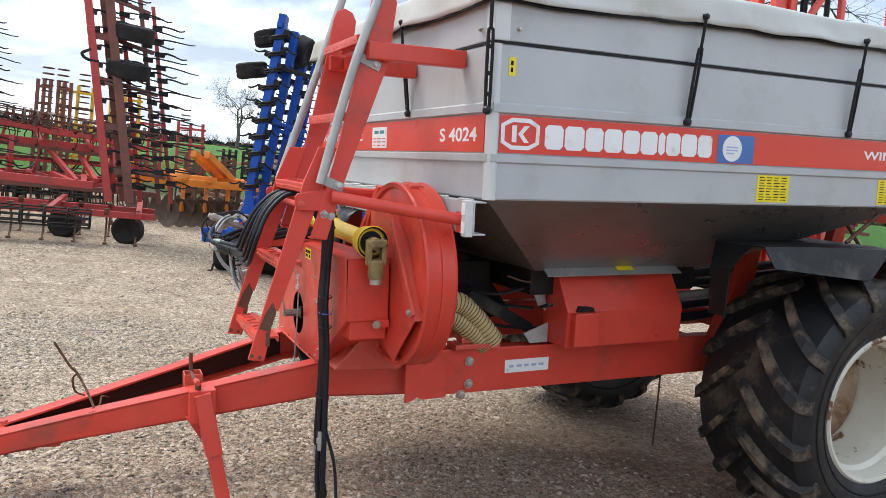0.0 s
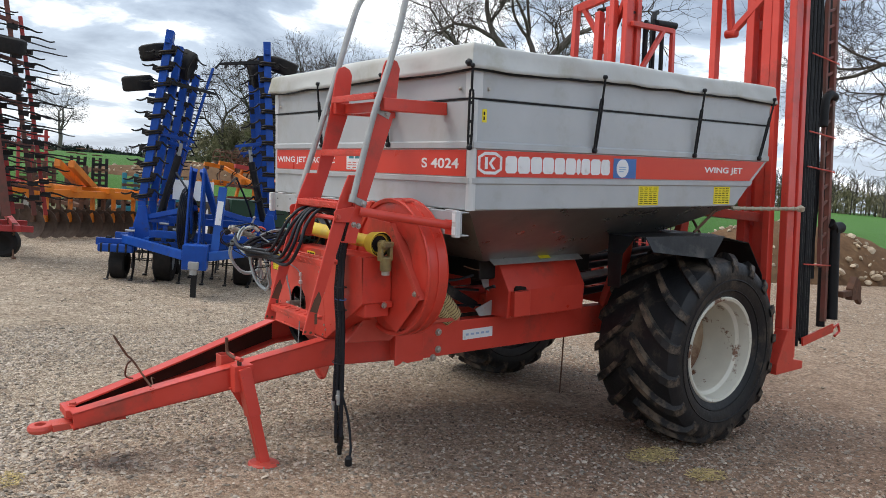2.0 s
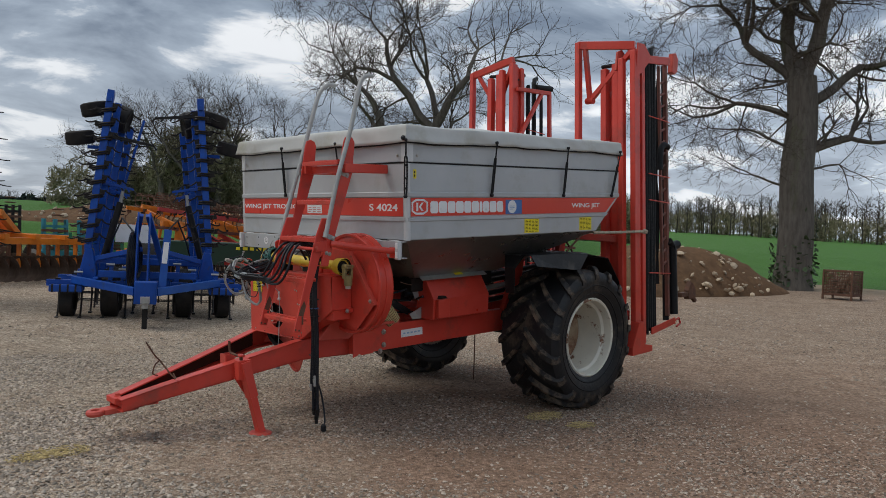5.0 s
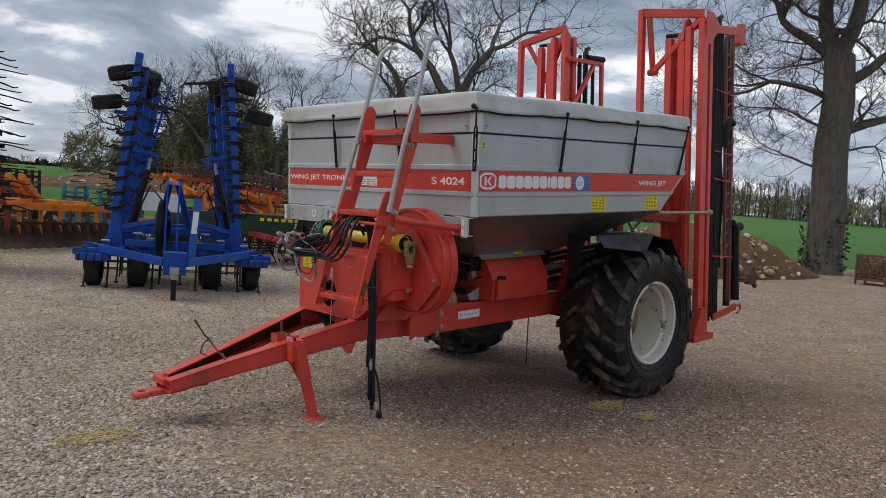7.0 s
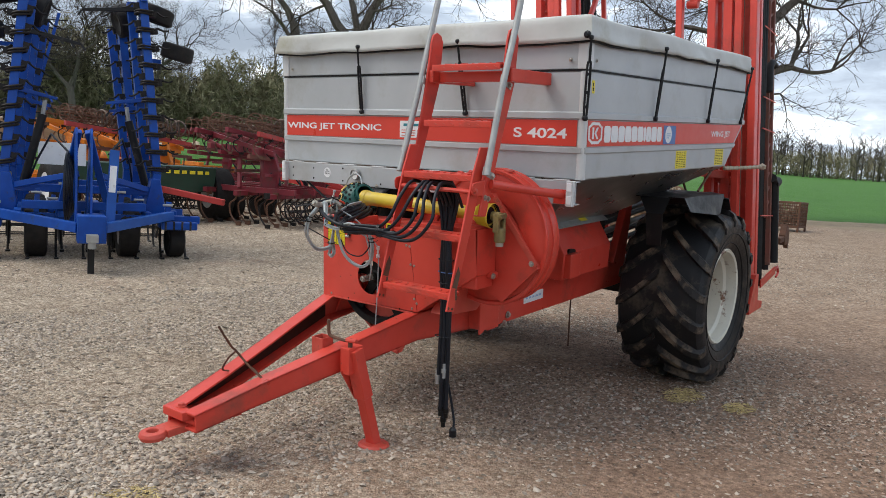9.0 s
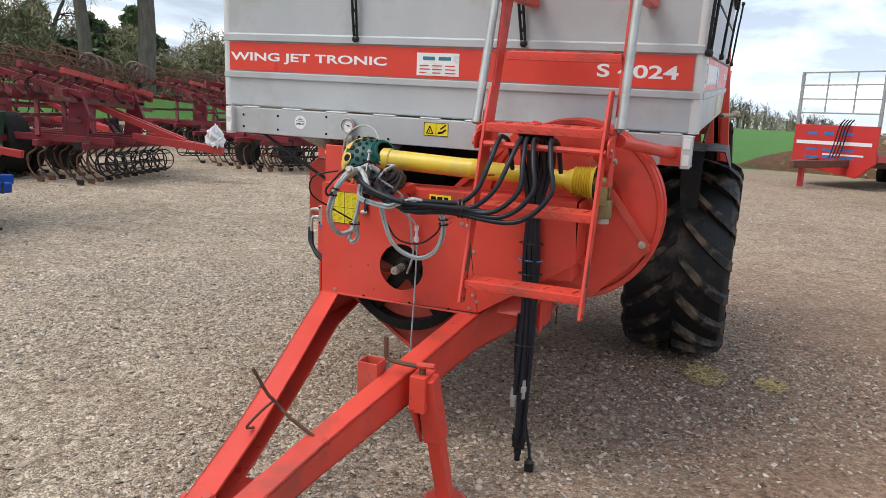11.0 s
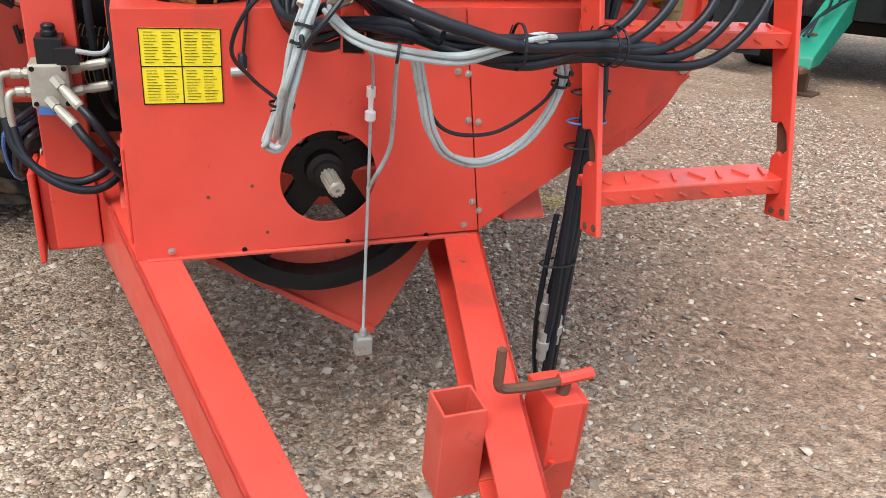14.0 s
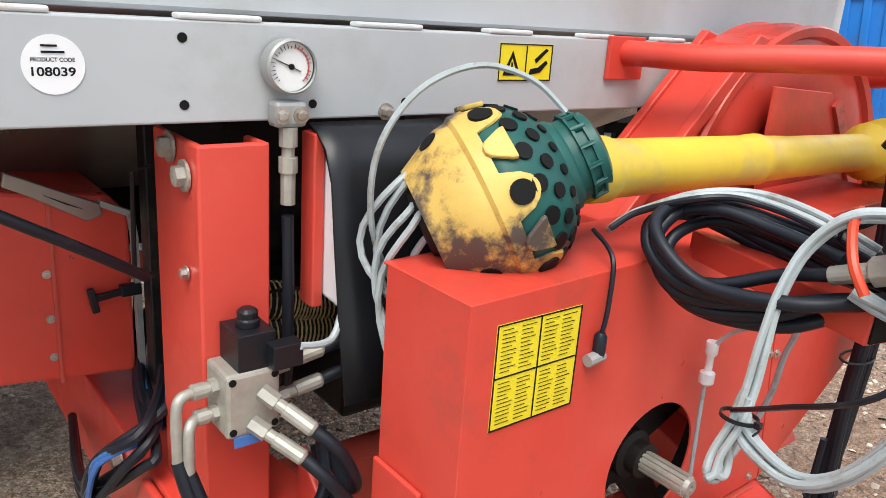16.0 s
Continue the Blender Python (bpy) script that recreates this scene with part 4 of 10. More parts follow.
part("bent_rod", m, RUST, S, "rusty bent rod hooked over the drawbar", smooth=True)

# ---- ladder at the front of the spreader ----
def tread(x, z, y0, y1, d=0.085):
    """A folded step with raised dashes on its face."""
    m = Mesh()
    m.prism([(x, z), (x + d, z + 0.004), (x + d, z - 0.022), (x + d - 0.006, z - 0.022), (x + d - 0.006, z - 0.006), (x + 0.006, z - 0.010), (x + 0.006, z - 0.034), (x, z - 0.034)], "y", y0, y1)
    st = part("step", m, RED, S, bevel=0.003)
    k = int((y1 - y0) / 0.055)
    for i in range(k):
        y = y0 + (i + 0.5) * (y1 - y0) / k
        t = 0.008 if i % 2 else -0.008
        m = Mesh()
        m.beam((x + 0.02, y - t, z + 0.003), (x + 0.055, y + t, z + 0.005), 0.006, 0.005)
        part("tread_dash", m, RED_WORN, st)
        m = Mesh()
        m.beam((x - 0.0015, y - 0.010, z - 0.022), (x - 0.0015, y + 0.010, z - 0.014), 0.003, 0.005, (1, 0, 0))
        part("tread_dash", m, RED_WORN, st)
    return st


LOW_S = [(-0.840, 0.882), (-0.778, 0.872), (-0.752, 0.995), (-0.766, 1.012), (-0.778, 1.006), (-0.790, 1.022), (-0.776, 1.055), (-0.756, 1.072), (-0.728, 1.062), (-0.598, 1.435), (-0.514, 1.69), (-0.585, 1.69), (-0.640, 1.560)]
UP_S = [(-0.617, 1.348), (-0.552, 1.338), (-0.508, 1.50), (-0.468, 1.62), (-0.325, 2.02), (-0.298, 2.25), (-0.315, 2.285), (-0.350, 2.300), (-0.385, 2.285), (-0.400, 2.25), (-0.440, 2.03), (-0.532, 1.63), (-0.565, 1.52)]
JOINT = [(-0.524, 1.412), (-0.584, 1.412), (-0.588, 1.448), (-0.662, 1.450), (-0.676, 1.462), (-0.680, 1.500), (-0.668, 1.514), (-0.60, 1.524), (-0.520, 1.530)]
for ylo, yup, s in ((0.270, 0.246, -1), (0.730, 0.742, 1)):
    m = Mesh()
    m.prism(LOW_S, "y", ylo, ylo + 0.012)
    st = part("ladder_stringer", m, RED, S, "red ladder stringer, worn near its hook notch", bevel=0.003)
    m = Mesh()
    m.prism(UP_S, "y", yup, yup + 0.012)
    m.beam((-0.617, yup + 0.006 - s * 0.018, 1.345), (-0.552, yup + 0.006 - s * 0.018, 1.340), 0.045, 0.006)
    part("upper_stringer", m, RED, st, bevel=0.003)
    yj = (ylo + 0.012 if s > 0 else ylo) + s * 0.0145
    m = Mesh()
    m.prism(JOINT, "y", yj - s * 0.0005, yj + s * 0.007)
    jp = part("joint_plate", m, RED, st, bevel=0.003)
    for x, z, q in ((-0.538, 1.428, BOLT), (-0.566, 1.436, BOLT), (-0.655, 1.476, RED_WORN)):
        bolt((x, yj + s * 0.007, z), "y", 0.0105, 0.011, s, jp, q)
    for x, z in ((-0.796, 0.889), (-0.826, 0.897)):
        m = Mesh()
        m.lathe([(0.0075, -0.0012), (0.0075, 0.0136)], 12, pose(x, ylo, z, -90, 0, 0), shut=True)
        part("bolt_hole", m, RUST, st)
    m = Mesh()
    m.box((-0.775, ylo - 0.0015, 0.93), (-0.760, ylo - 0.0008, 0.985))
    m.prism([(-0.80, 1.0), (-0.76, 0.985), (-0.735, 1.06), (-0.75, 1.10), (-0.775, 1.06)], "y", ylo - 0.0012, ylo - 0.0004)
    part("bare_patch", m, RUST, st)
tread(-0.805, 0.964, 0.282, 0.730)
tread(-0.722, 1.250, 0.282, 0.730)
tread(-0.645, 1.550, 0.282, 0.730, 0.10)
tread(-0.515, 1.822, 0.258, 0.700)
tread(-0.452, 2.118, 0.258, 0.700)
m = Mesh()
m.tube([(-0.650, 0.262, 1.468), (-0.650, 0.745, 1.472)], 0.012, 8)
part("cross_rod", m, RED, S, smooth=True)
# arms back to the hopper
for y0, y1 in ((0.203, 0.253), (0.715, 0.765)):
    m = Mesh()
    m.box((-0.42, y0, 2.025), (-0.012, y1, 2.092))
    part("ladder_arm", m, RED, S, bevel=0.006)
m = Mesh()
m.box((-0.36, 0.253, 2.03), (-0.30, 0.715, 2.085))
part("ladder_brace", m, RED, S, bevel=0.005)
# bent tubes that hold the ladder off the front bar
for pts in ([(-0.058, 0.915, 1.485), (-0.16, 0.905, 1.487), (-0.235, 0.885, 1.49), (-0.35, 0.84, 1.50), (-0.56, 0.765, 1.512)],
            [(-0.058, 0.08, 1.432), (-0.20, 0.118, 1.452), (-0.40, 0.175, 1.482), (-0.54, 0.232, 1.505)]):
    m = Mesh()
    m.tube(spline(pts, 5), 0.024, 12)
    t = part("ladder_tube", m, RED, S, smooth=True)
    m = Mesh()
    p = pts[0]
    m.box((-0.066, p[1] - 0.05, p[2] - 0.05), (-0.056, p[1] + 0.05, p[2] + 0.03))
    part("tube_plate", m, RED, t, bevel=0.002)
# steel grab rails
for y, pts in ((0.226, [(-0.590, 1.552), (-0.478, 1.97), (-0.38, 2.26), (-0.33, 2.42), (-0.28, 2.62), (-0.245, 2.715), (-0.20, 2.75), (-0.14, 2.757)]),
               (0.775, [(-0.622, 1.545), (-0.50, 1.90), (-0.40, 2.20), (-0.31, 2.48), (-0.25, 2.65), (-0.20, 2.72), (-0.15, 2.748), (-0.08, 2.752)])):
    m = Mesh()
    m.tube(spline([(x, y, z) for x, z in pts], 5), 0.0172, 12)
    rail = part("grab_rail", m, GALV, S, "galvanised grab rail of the ladder", smooth=True)
    s = -1 if y < 0.5 else 1
    y1 = 0.246 if s < 0 else 0.754
    for x, z in ((-0.560, 1.566), (-0.425, 2.03)):
        m = Mesh()
        m.beam((x + 0.065, y1 + s * 0.003, z - 0.030), (x - 0.030, y1 + s * 0.003, z + 0.008), 0.005, 0.036)
        c = part("clamp_plate", m, GALV, rail, bevel=0.002)
        m = Mesh()
        m.tube([(x - 0.036, y1 + s * 0.001, z - 0.012), (x - 0.026, y1 + s * 0.001, z + 0.028)], 0.005, 7)
        part("weld", m, GALV, c, smooth=True)
        bolt((x + 0.046, y1 + s * 0.0055, z - 0.022), "y", 0.011, 0.011, s, c)

# ---- belt guard with the input shaft ----
HY, HZ, HR = 1.165, 0.870, 0.106


def plate_with_hole(poly, cy, cz, r, x0, x1):
    """A plate across x with a round hole."""
    def meet(a):
        d = (math.cos(a), math.sin(a))
        best = None
        for i in range(len(poly)):
            (ay, az), (by, bz) = poly[i], poly[(i + 1) % len(poly)]
            ey, ez = by - ay, bz - az
            den = d[0] * ez - d[1] * ey
            if abs(den) < 1e-9:
                continue
            t = ((ay - cy) * ez - (az - cz) * ey) / den
            u = ((ay - cy) * d[1] - (az - cz) * d[0]) / den
            if t > 0 and -1e-6 <= u <= 1 + 1e-6 and (best is None or t < best):
                best = t
        return (cy + d[0] * best, cz + d[1] * best)
    angles = sorted([2 * math.pi * i / 36 for i in range(36)] + [math.atan2(z - cz, y - cy) % (2 * math.pi) for y, z in poly])
    m = Mesh()
    m.ring_plate([meet(a) for a in angles], [(cy + r * math.cos(a), cz + r * math.sin(a)) for a in angles], "x", x0, x1)
    return m


LEFT_P = [(1.572, 0.705), (1.572, 1.218), (0.880, 1.236), (0.797, 0.714)]
RIGHT_P = [(0.877, 1.236), (0.400, 1.242), (0.385, 0.985), (0.794, 0.714)]
guard = part("belt_guard", plate_with_hole(LEFT_P, HY, HZ, HR, -0.424, -0.420), RED, S, "red sheet belt guard with a round hole", bevel=0.0012)
m = Mesh()
m.prism(RIGHT_P, "x", -0.424, -0.420)
part("guard_panel", m, RED, guard, bevel=0.0012)
m = Mesh()
m.prism([(1.572, 1.218), (0.400, 1.242), (0.400, 1.238), (1.572, 1.214)], "x", -0.422, -0.24)
m.box((-0.422, 1.568, 0.705), (-0.25, 1.572, 1.218))
m.prism([(0.385, 0.985), (0.794, 0.714), (0.794, 0.718), (0.388, 0.988)], "x", -0.42, -0.24)
m.box((-0.42, 0.385, 0.985), (-0.24, 0.389, 1.24))
part("guard_edge", m, RED, guard, bevel=0.002)
m = Mesh()
m.box((-0.432, 0.82, 0.700), (-0.405, 1.55, 0.708))
part("guard_lip", m, RED_WORN, guard, bevel=0.002)
m = Mesh()
m.box((-0.36, 1.574, 0.67), (-0.25, 1.582, 0.93))
part("guard_latch", m, RED, guard, bevel=0.003)
for y, z in ((0.885, 1.10), (0.86, 1.095), (0.85, 0.99), (0.825, 0.985), (0.82, 0.79), (0.80, 0.765), (1.50, 0.722), (0.835, 0.73)):
    bolt((-0.424, y, z), "x", 0.0055, 0.005, parent=guard)
for y in (1.35, 1.12, 0.93):
    m = Mesh()
    m.prism(circle(y, 0.712, 0.006, 8), "x", -0.4255, -0.4242)
    part("slot", m, INK, guard)
bolt((-0.33, 1.46, 1.218), "z", 0.010, 0.010, 1, guard)
for y, z in ((1.42, 0.84), (1.33, 0.86), (1.30, 0.75)):
    m = Mesh()
    m.prism(circle(y, z, 0.004, 8), "x", -0.4252, -0.4242)
    part("chip", m, RUST, guard)
# instruction sticker of four blocks
y = sticker("instruction_sticker", STICKER_Y, guard, "front", 1.380, 1.528, 1.040, 1.185, 0.4242, "yellow instruction sticker in four blocks of small print")
for a, b, c, d, sd in ((1.458, 1.522, 1.118, 1.180, 1), (1.386, 1.450, 1.118, 1.180, 2), (1.458, 1.522, 1.046, 1.108, 3), (1.386, 1.450, 1.046, 1.108, 4)):
    bars(y, "front", a, b, c, d, 0.4256, 11, 2, INK, 0.085, sd)
m = Mesh()
for lo, hi in (((1.380, 1.040), (1.528, 1.0418)), ((1.380, 1.1832), (1.528, 1.185)), ((1.380, 1.040), (1.3818, 1.185)), ((1.5262, 1.040), (1.528, 1.185)), ((1.380, 1.1122), (1.528, 1.114)), ((1.4532, 1.040), (1.455, 1.185))):
    m.box((-0.4264, lo[0], lo[1]), (-0.4254, hi[0], hi[1]))
part("label_border", m, INK, y)
y = sticker("warning_sticker", STICKER_Y, guard, "front", 0.94, 1.04, 1.165, 1.215, 0.4242, "small yellow warning sticker")
bars(y, "front", 0.945, 1.035, 1.17, 1.21, 0.4256, 2, 3, INK, 0.7, 6)
# pulley, belt, shaft
PX = -0.352
m = Mesh()
m.lathe([(0.045, -0.03), (0.062, -0.03), (0.070, -0.012), (0.070, 0.012), (0.0, 0.012)], 32, pose(PX, HY, HZ, 0, -90, 0))
pulley = part("belt_pulley", m, DARK, S, "black spoked belt pulley", smooth=True)
for i in range(5):
    a = 2 * math.pi * i / 5 + 0.3
    m = Mesh()
    m.beam((PX, HY + math.cos(a) * 0.06, HZ + math.sin(a) * 0.06), (PX, HY + math.cos(a) * 0.27, HZ + math.sin(a) * 0.27), 0.07, 0.02, (1, 0, 0), 0.045)
    part("spoke", m, DARK, pulley, bevel=0.004)
m = Mesh()
m.lathe([(0.262, -0.03), (0.296, -0.03), (0.308, -0.022), (0.294, -0.012), (0.308, 0.0), (0.294, 0.012), (0.308, 0.022), (0.296, 0.03), (0.262, 0.03), (0.262, -0.03)], 64, pose(PX, HY, HZ, 0, -90, 0))
part("pulley_rim", m, RUBBER, pulley, smooth=True)
m = Mesh()
m.lathe([(0.045, -0.01), (0.042, 0.03), (0.030, 0.035), (0.030, 0.055)], 24, pose(-0.36, HY, HZ, 0, -90, 0), shut=True)
part("shaft_boss", m, DARK, pulley, smooth=True)
spl = []
for i in range(12):
    a = 2 * math.pi * i / 12
    spl += [(0.0185 * math.cos(a + q), 0.0185 * math.sin(a + q)) if k else (0.0155 * math.cos(a + q), 0.0155 * math.sin(a + q)) for k, q in ((1, -0.13), (1, 0.13), (0, 0.16), (0, 0.36))]
m = Mesh()
m.prism(spl, "z", 0.0, 0.090, pose(-0.405, HY, HZ, 0, -90, 0))
m.lathe([(0.0165, 0.090), (0.013, 0.097), (0.005, 0.097), (0.004, 0.091)], 16, pose(-0.405, HY, HZ, 0, -90, 0), shut=True)
part("splined_shaft", m, ZINC, pulley, "bright splined input shaft", smooth=False)
# lower backing plate
m = Mesh()
m.prism([(1.56, 0.72), (1.06, 0.400), (1.025, 0.394), (1.0, 0.41), (0.83, 0.72)], "x", -0.318, -0.310)
m.prism([(1.50, 0.70), (1.06, 0.402), (1.02, 0.396), (1.02, 0.412), (1.05, 0.417), (1.48, 0.70)], "x", -0.338, -0.310)
part("backing_plate", m, RED_WORN, S, bevel=0.002)

# ---- fan housing ----
FX, FY, FZ, FR = -0.13, 0.472, 1.166, 0.388
m = Mesh()
m.lathe([(0.0, 0.030), (0.19, 0.030), (0.225, 0.058), (0.235, 0.064), (0.340, 0.064), (0.366, 0.058), (0.372, 0.070), (0.390, 0.072), (0.395, 0.062), (0.388, 0.050), (0.388, 0.006), (0.396, 0.004), (0.396, -0.010), (0.388, -0.012), (0.388, -0.056), (0.395, -0.060), (0.0, -0.060)], 72, pose(FX, FY, FZ, 0, -90, 0))
fan = part("fan_housing", m, RED, S, "large round red fan housing", smooth=True)
m = Mesh()
m.prism([(0.60, 1.535), (0.70, 1.515), (1.035, 1.190), (1.035, 0.80), (0.62, 0.78), (0.47, 1.1)], "x", -0.186, -0.074)
part("fan_outlet", m, RED, fan, bevel=0.005)
m = Mesh()
m.prism([(0.655, 1.528), (0.690, 1.536), (1.065, 1.175), (1.045, 1.160)], "x", -0.200, -0.178)
m.prism([(0.655, 1.528), (0.690, 1.536), (1.065, 1.175), (1.045, 1.160)], "x", -0.084, -0.064)
part("fan_flange", m, RED, fan, bevel=0.003)
for a0 in (62, 104):
    a = radians(a0)
    m = Mesh()
    m.box((-0.03, -0.02, -0.006), (0.03, 0.02, 0.012), pose(FX - 0.01, FY + FR * math.cos(a), FZ + FR * math.sin(a), math.degrees(a) - 90, 0, 0))
    part("fan_lug", m, RED_WORN, fan, bevel=0.003)
# angled side guard in front of the fan
POLY = [(0.66, 1.44), (0.425, 1.425), (0.118, 1.032), (0.335, 0.814), (0.60, 0.93), (0.66, 1.1)]
m = Mesh()
m.prism(POLY, "x", -0.232, -0.226)
sg = part("side_guard", m, RED, S, bevel=0.002)
m = Mesh()
m.beam((-0.20, 0.428, 1.422), (-0.20, 0.118, 1.032), 0.06, 0.007, (0, 0.785, -0.62))
m.beam((-0.20, 0.337, 0.816), (-0.20, 0.66, 0.96), 0.06, 0.007, (0, 0.4, -0.9))
part("guard_flange", m, RED_WORN, sg)
m = Mesh()
m.beam((-0.236, 0.405, 1.405), (-0.236, 0.125, 1.05), 0.03, 0.01, (1, 0, 0))
part("guard_rib", m, RED_WORN, sg)
bolt((-0.24, 0.15, 1.06), "x", 0.011, 0.012, parent=sg)
m = Mesh()
m.box((-0.40, 0.40, 0.90), (-0.24, 0.70, 1.235))
m.box((-0.30, 0.36, 0.955), (-0.24, 0.42, 0.99))
part("bearing_housing", m, RED, S, bevel=0.006)
m = Mesh()
m.prism([(-0.40, 0.72), (-0.1, 0.70), (0.1, 0.83), (-0.24, 0.90)], "y", 0.60, 0.72)
part("fan_cradle", m, RED_WORN, S, bevel=0.006)
bolt((-0.30, 0.358, 0.972), "y", 0.012, 0.012, -1)

# ---- spare drive shaft lying on the guard ----
SA = Vector((-0.335, 1.298, 1.340))
shaft_ax = (Vector((-0.330, 0.345, 1.313)) - SA).normalized()


def along(o, d, prof, n, mat, name, parent, label="", smooth=True):
    """A turned part along a line."""
    m = Mesh()
    m.lathe(prof, n, Matrix.Translation(o) @ d.to_track_quat("Z", "Y").to_matrix().to_4x4(), shut=False)
    return part(name, m, mat, parent, label, smooth=smooth)


pto = along(SA, shaft_ax, [(0.0, -0.01), (0.047, -0.01), (0.048, 0.028), (0.043, 0.034), (0.042, 0.40), (0.044, 0.405), (0.045, 0.43), (0.041, 0.437), (0.040, 0.50), (0.0385, 0.54), (0.038, 0.86), (0.0, 0.86)], 28, YELLOW, "drive_shaft_tube", S, "spare drive shaft with a scuffed yellow guard tube")
prof = []
for i in range(7):
    prof += [(0.060 + 0.0012 * i, 0.865 + i * 0.011), (0.051 + 0.001 * i, 0.8705 + i * 0.011)]
along(SA, shaft_ax, [(0.038, 0.83), (0.05, 0.853)] + prof + [(0.070, 0.945), (0.066, 0.95), (0.058, 0.93), (0.03, 0.925)], 28, YELLOW, "bellows", pto)
along(SA, shaft_ax, [(0.0, 0.928), (0.056, 0.928), (0.060, 0.944), (0.066, 0.9505)], 28, RUBBER, "bellows_liner", pto)
YK = SA + shaft_ax * 0.965
m = Mesh()
m.lathe([(0.026, -0.02), (0.026, 0.03), (0.0, 0.03)], 20, Matrix.Translation(YK) @ shaft_ax.to_track_quat("Z", "Y").to_matrix().to_4x4())
for s in (-1, 1):
    m.box((-0.010, -0.018, -0.075), (0.010, 0.018, 0.028), Matrix.Translation(YK + Vector((s * 0.030, -0.025, -0.01))))
    m.lathe([(0.015, -0.012), (0.015, 0.012)], 14, Matrix.Translation(YK + Vector((s * 0.030, -0.035, 0.005))) @ pose(0, 0, 0, 0, 90, 0), shut=True)
m.box((-0.030, -0.032, -0.012), (0.030, 0.005, 0.016), Matrix.Translation(YK + Vector((0, -0.02, 0))))
m.lathe([(0.030, -0.14), (0.032, -0.128), (0.032, -0.07), (0.026, -0.06)], 20, Matrix.Translation(YK + Vector((0, -0.03, 0))), shut=True)
part("yoke", m, CAST, pto, "dirty cast steel yoke", bevel=0.004)
m = Mesh()
m.lathe([(0.023, -0.162), (0.023, -0.14)], 16, Matrix.Translation(YK + Vector((0, -0.03, 0))), shut=True)
part("yoke_pin", m, ZINC, pto)
# perforated cone at the other end: green collar, yellow bell
CO, CD = Vector((-0.335, 1.300, 1.366)), Vector((0.405, 0.750, -0.445)).normalized()
CM = Matrix.Translation(CO) @ CD.to_track_quat("Z", "Y").to_matrix().to_4x4() @ pose(0, 0, 0, 0, 0, 14) @ Matrix.Diagonal((1.0, 1.0, 1.0, 1.0))
GREENP = [(0.046, -0.012), (0.057, -0.006), (0.060, 0.036), (0.066, 0.042), (0.068, 0.050), (0.090, 0.066), (0.106, 0.084), (0.117, 0.106), (0.122, 0.128), (0.122, 0.155)]
YELP = [(0.1255, 0.135), (0.1265, 0.162), (0.1205, 0.168), (0.1185, 0.186), (0.109, 0.207), (0.097, 0.228), (0.086, 0.249)]
m = Mesh()
m.lathe(GREENP, 48, CM)
cone = part("guard_cone", m, GREEN_PL, pto, "dark green perforated guard cone with a yellow bell", smooth=True, thick=0.003)


def on_cone(prof, h, a):
    """A place and its outward turn on a turned profile."""
    for (r0, h0), (r1, h1) in zip(prof, prof[1:]):
        if h0 <= h <= h1:
            q = (h - h0) / (h1 - h0)
            r = r0 + (r1 - r0) * q
            slope = math.atan2(r1 - r0, h1 - h0)
            nrm = Vector((math.cos(a) * math.cos(slope), math.sin(a) * math.cos(slope), -math.sin(slope)))
            return CM @ Matrix.Translation((r * math.cos(a), r * math.sin(a), h)) @ nrm.to_track_quat("Z", "Y").to_matrix().to_4x4()


def green_radius(h):
    """The cone's radius at a height."""
    return next(r0 + (r1 - r0) * (h - h0) / (h1 - h0) for (r0, h0), (r1, h1) in zip(GREENP, GREENP[1:]) if h0 <= h <= h1)


# the bell's edge runs up in six ears over the green cone
rows = []
turns = [2 * math.pi * j / 96 for j in range(96)]
edge = [0.142 - 0.044 * max(0.0, math.cos(6 * a)) ** 0.55 for a in turns]
for lev in (0.0, 0.06, 0.5, 1.0):
    row = []
    for a, e in zip(turns, edge):
        h = e + (0.1425 - e) * lev
        r = green_radius(h) + (0.0015 if lev == 0 else 0.0048)
        row.append(CM @ Vector((r * math.cos(a), r * math.sin(a), h)))
    rows.append(row)
for r, h in [(0.1268, 0.15)] + YELP[1:] + [(0.083, 0.249), (0.095, 0.227), (0.107, 0.205), (0.114, 0.186)]:
    rows.append([CM @ Vector((r * math.cos(a), r * math.sin(a), h)) for a in turns])
m = Mesh()
m.loft(rows, closed=True)
bell = part("bell", m, YELLOW_PALE, pto, "scuffed pale yellow bell", smooth=True)
for h, k, r in ((0.060, 16, 0.0075), (0.079, 16, 0.0105), (0.101, 16, 0.0125)):
    for i in range(k):
        mm = on_cone(GREENP, h, 2 * math.pi * (i + (0.5 if k == 16 and h == 0.079 else 0)) / k)
        m = Mesh()
        m.lathe([(r, 0.0), (r, 0.0032), (0, 0.0034)], 12, mm)
        part("perforation", m, INK, cone)
for i in range(14):
    mm = on_cone(GREENP, 0.014, 2 * math.pi * i / 14)
    m = Mesh()
    m.ring_plate([(-0.017, -0.010), (0.017, -0.010), (0.017, 0.010), (-0.017, 0.010)], [(-0.013, -0.006), (0.013, -0.006), (0.013, 0.006), (-0.013, 0.006)], "z", 0.0, 0.0045)
    m.v = [tuple(mm @ Vector(p)) for p in m.v]
    part("collar_rib", m, GREEN_PL, cone)
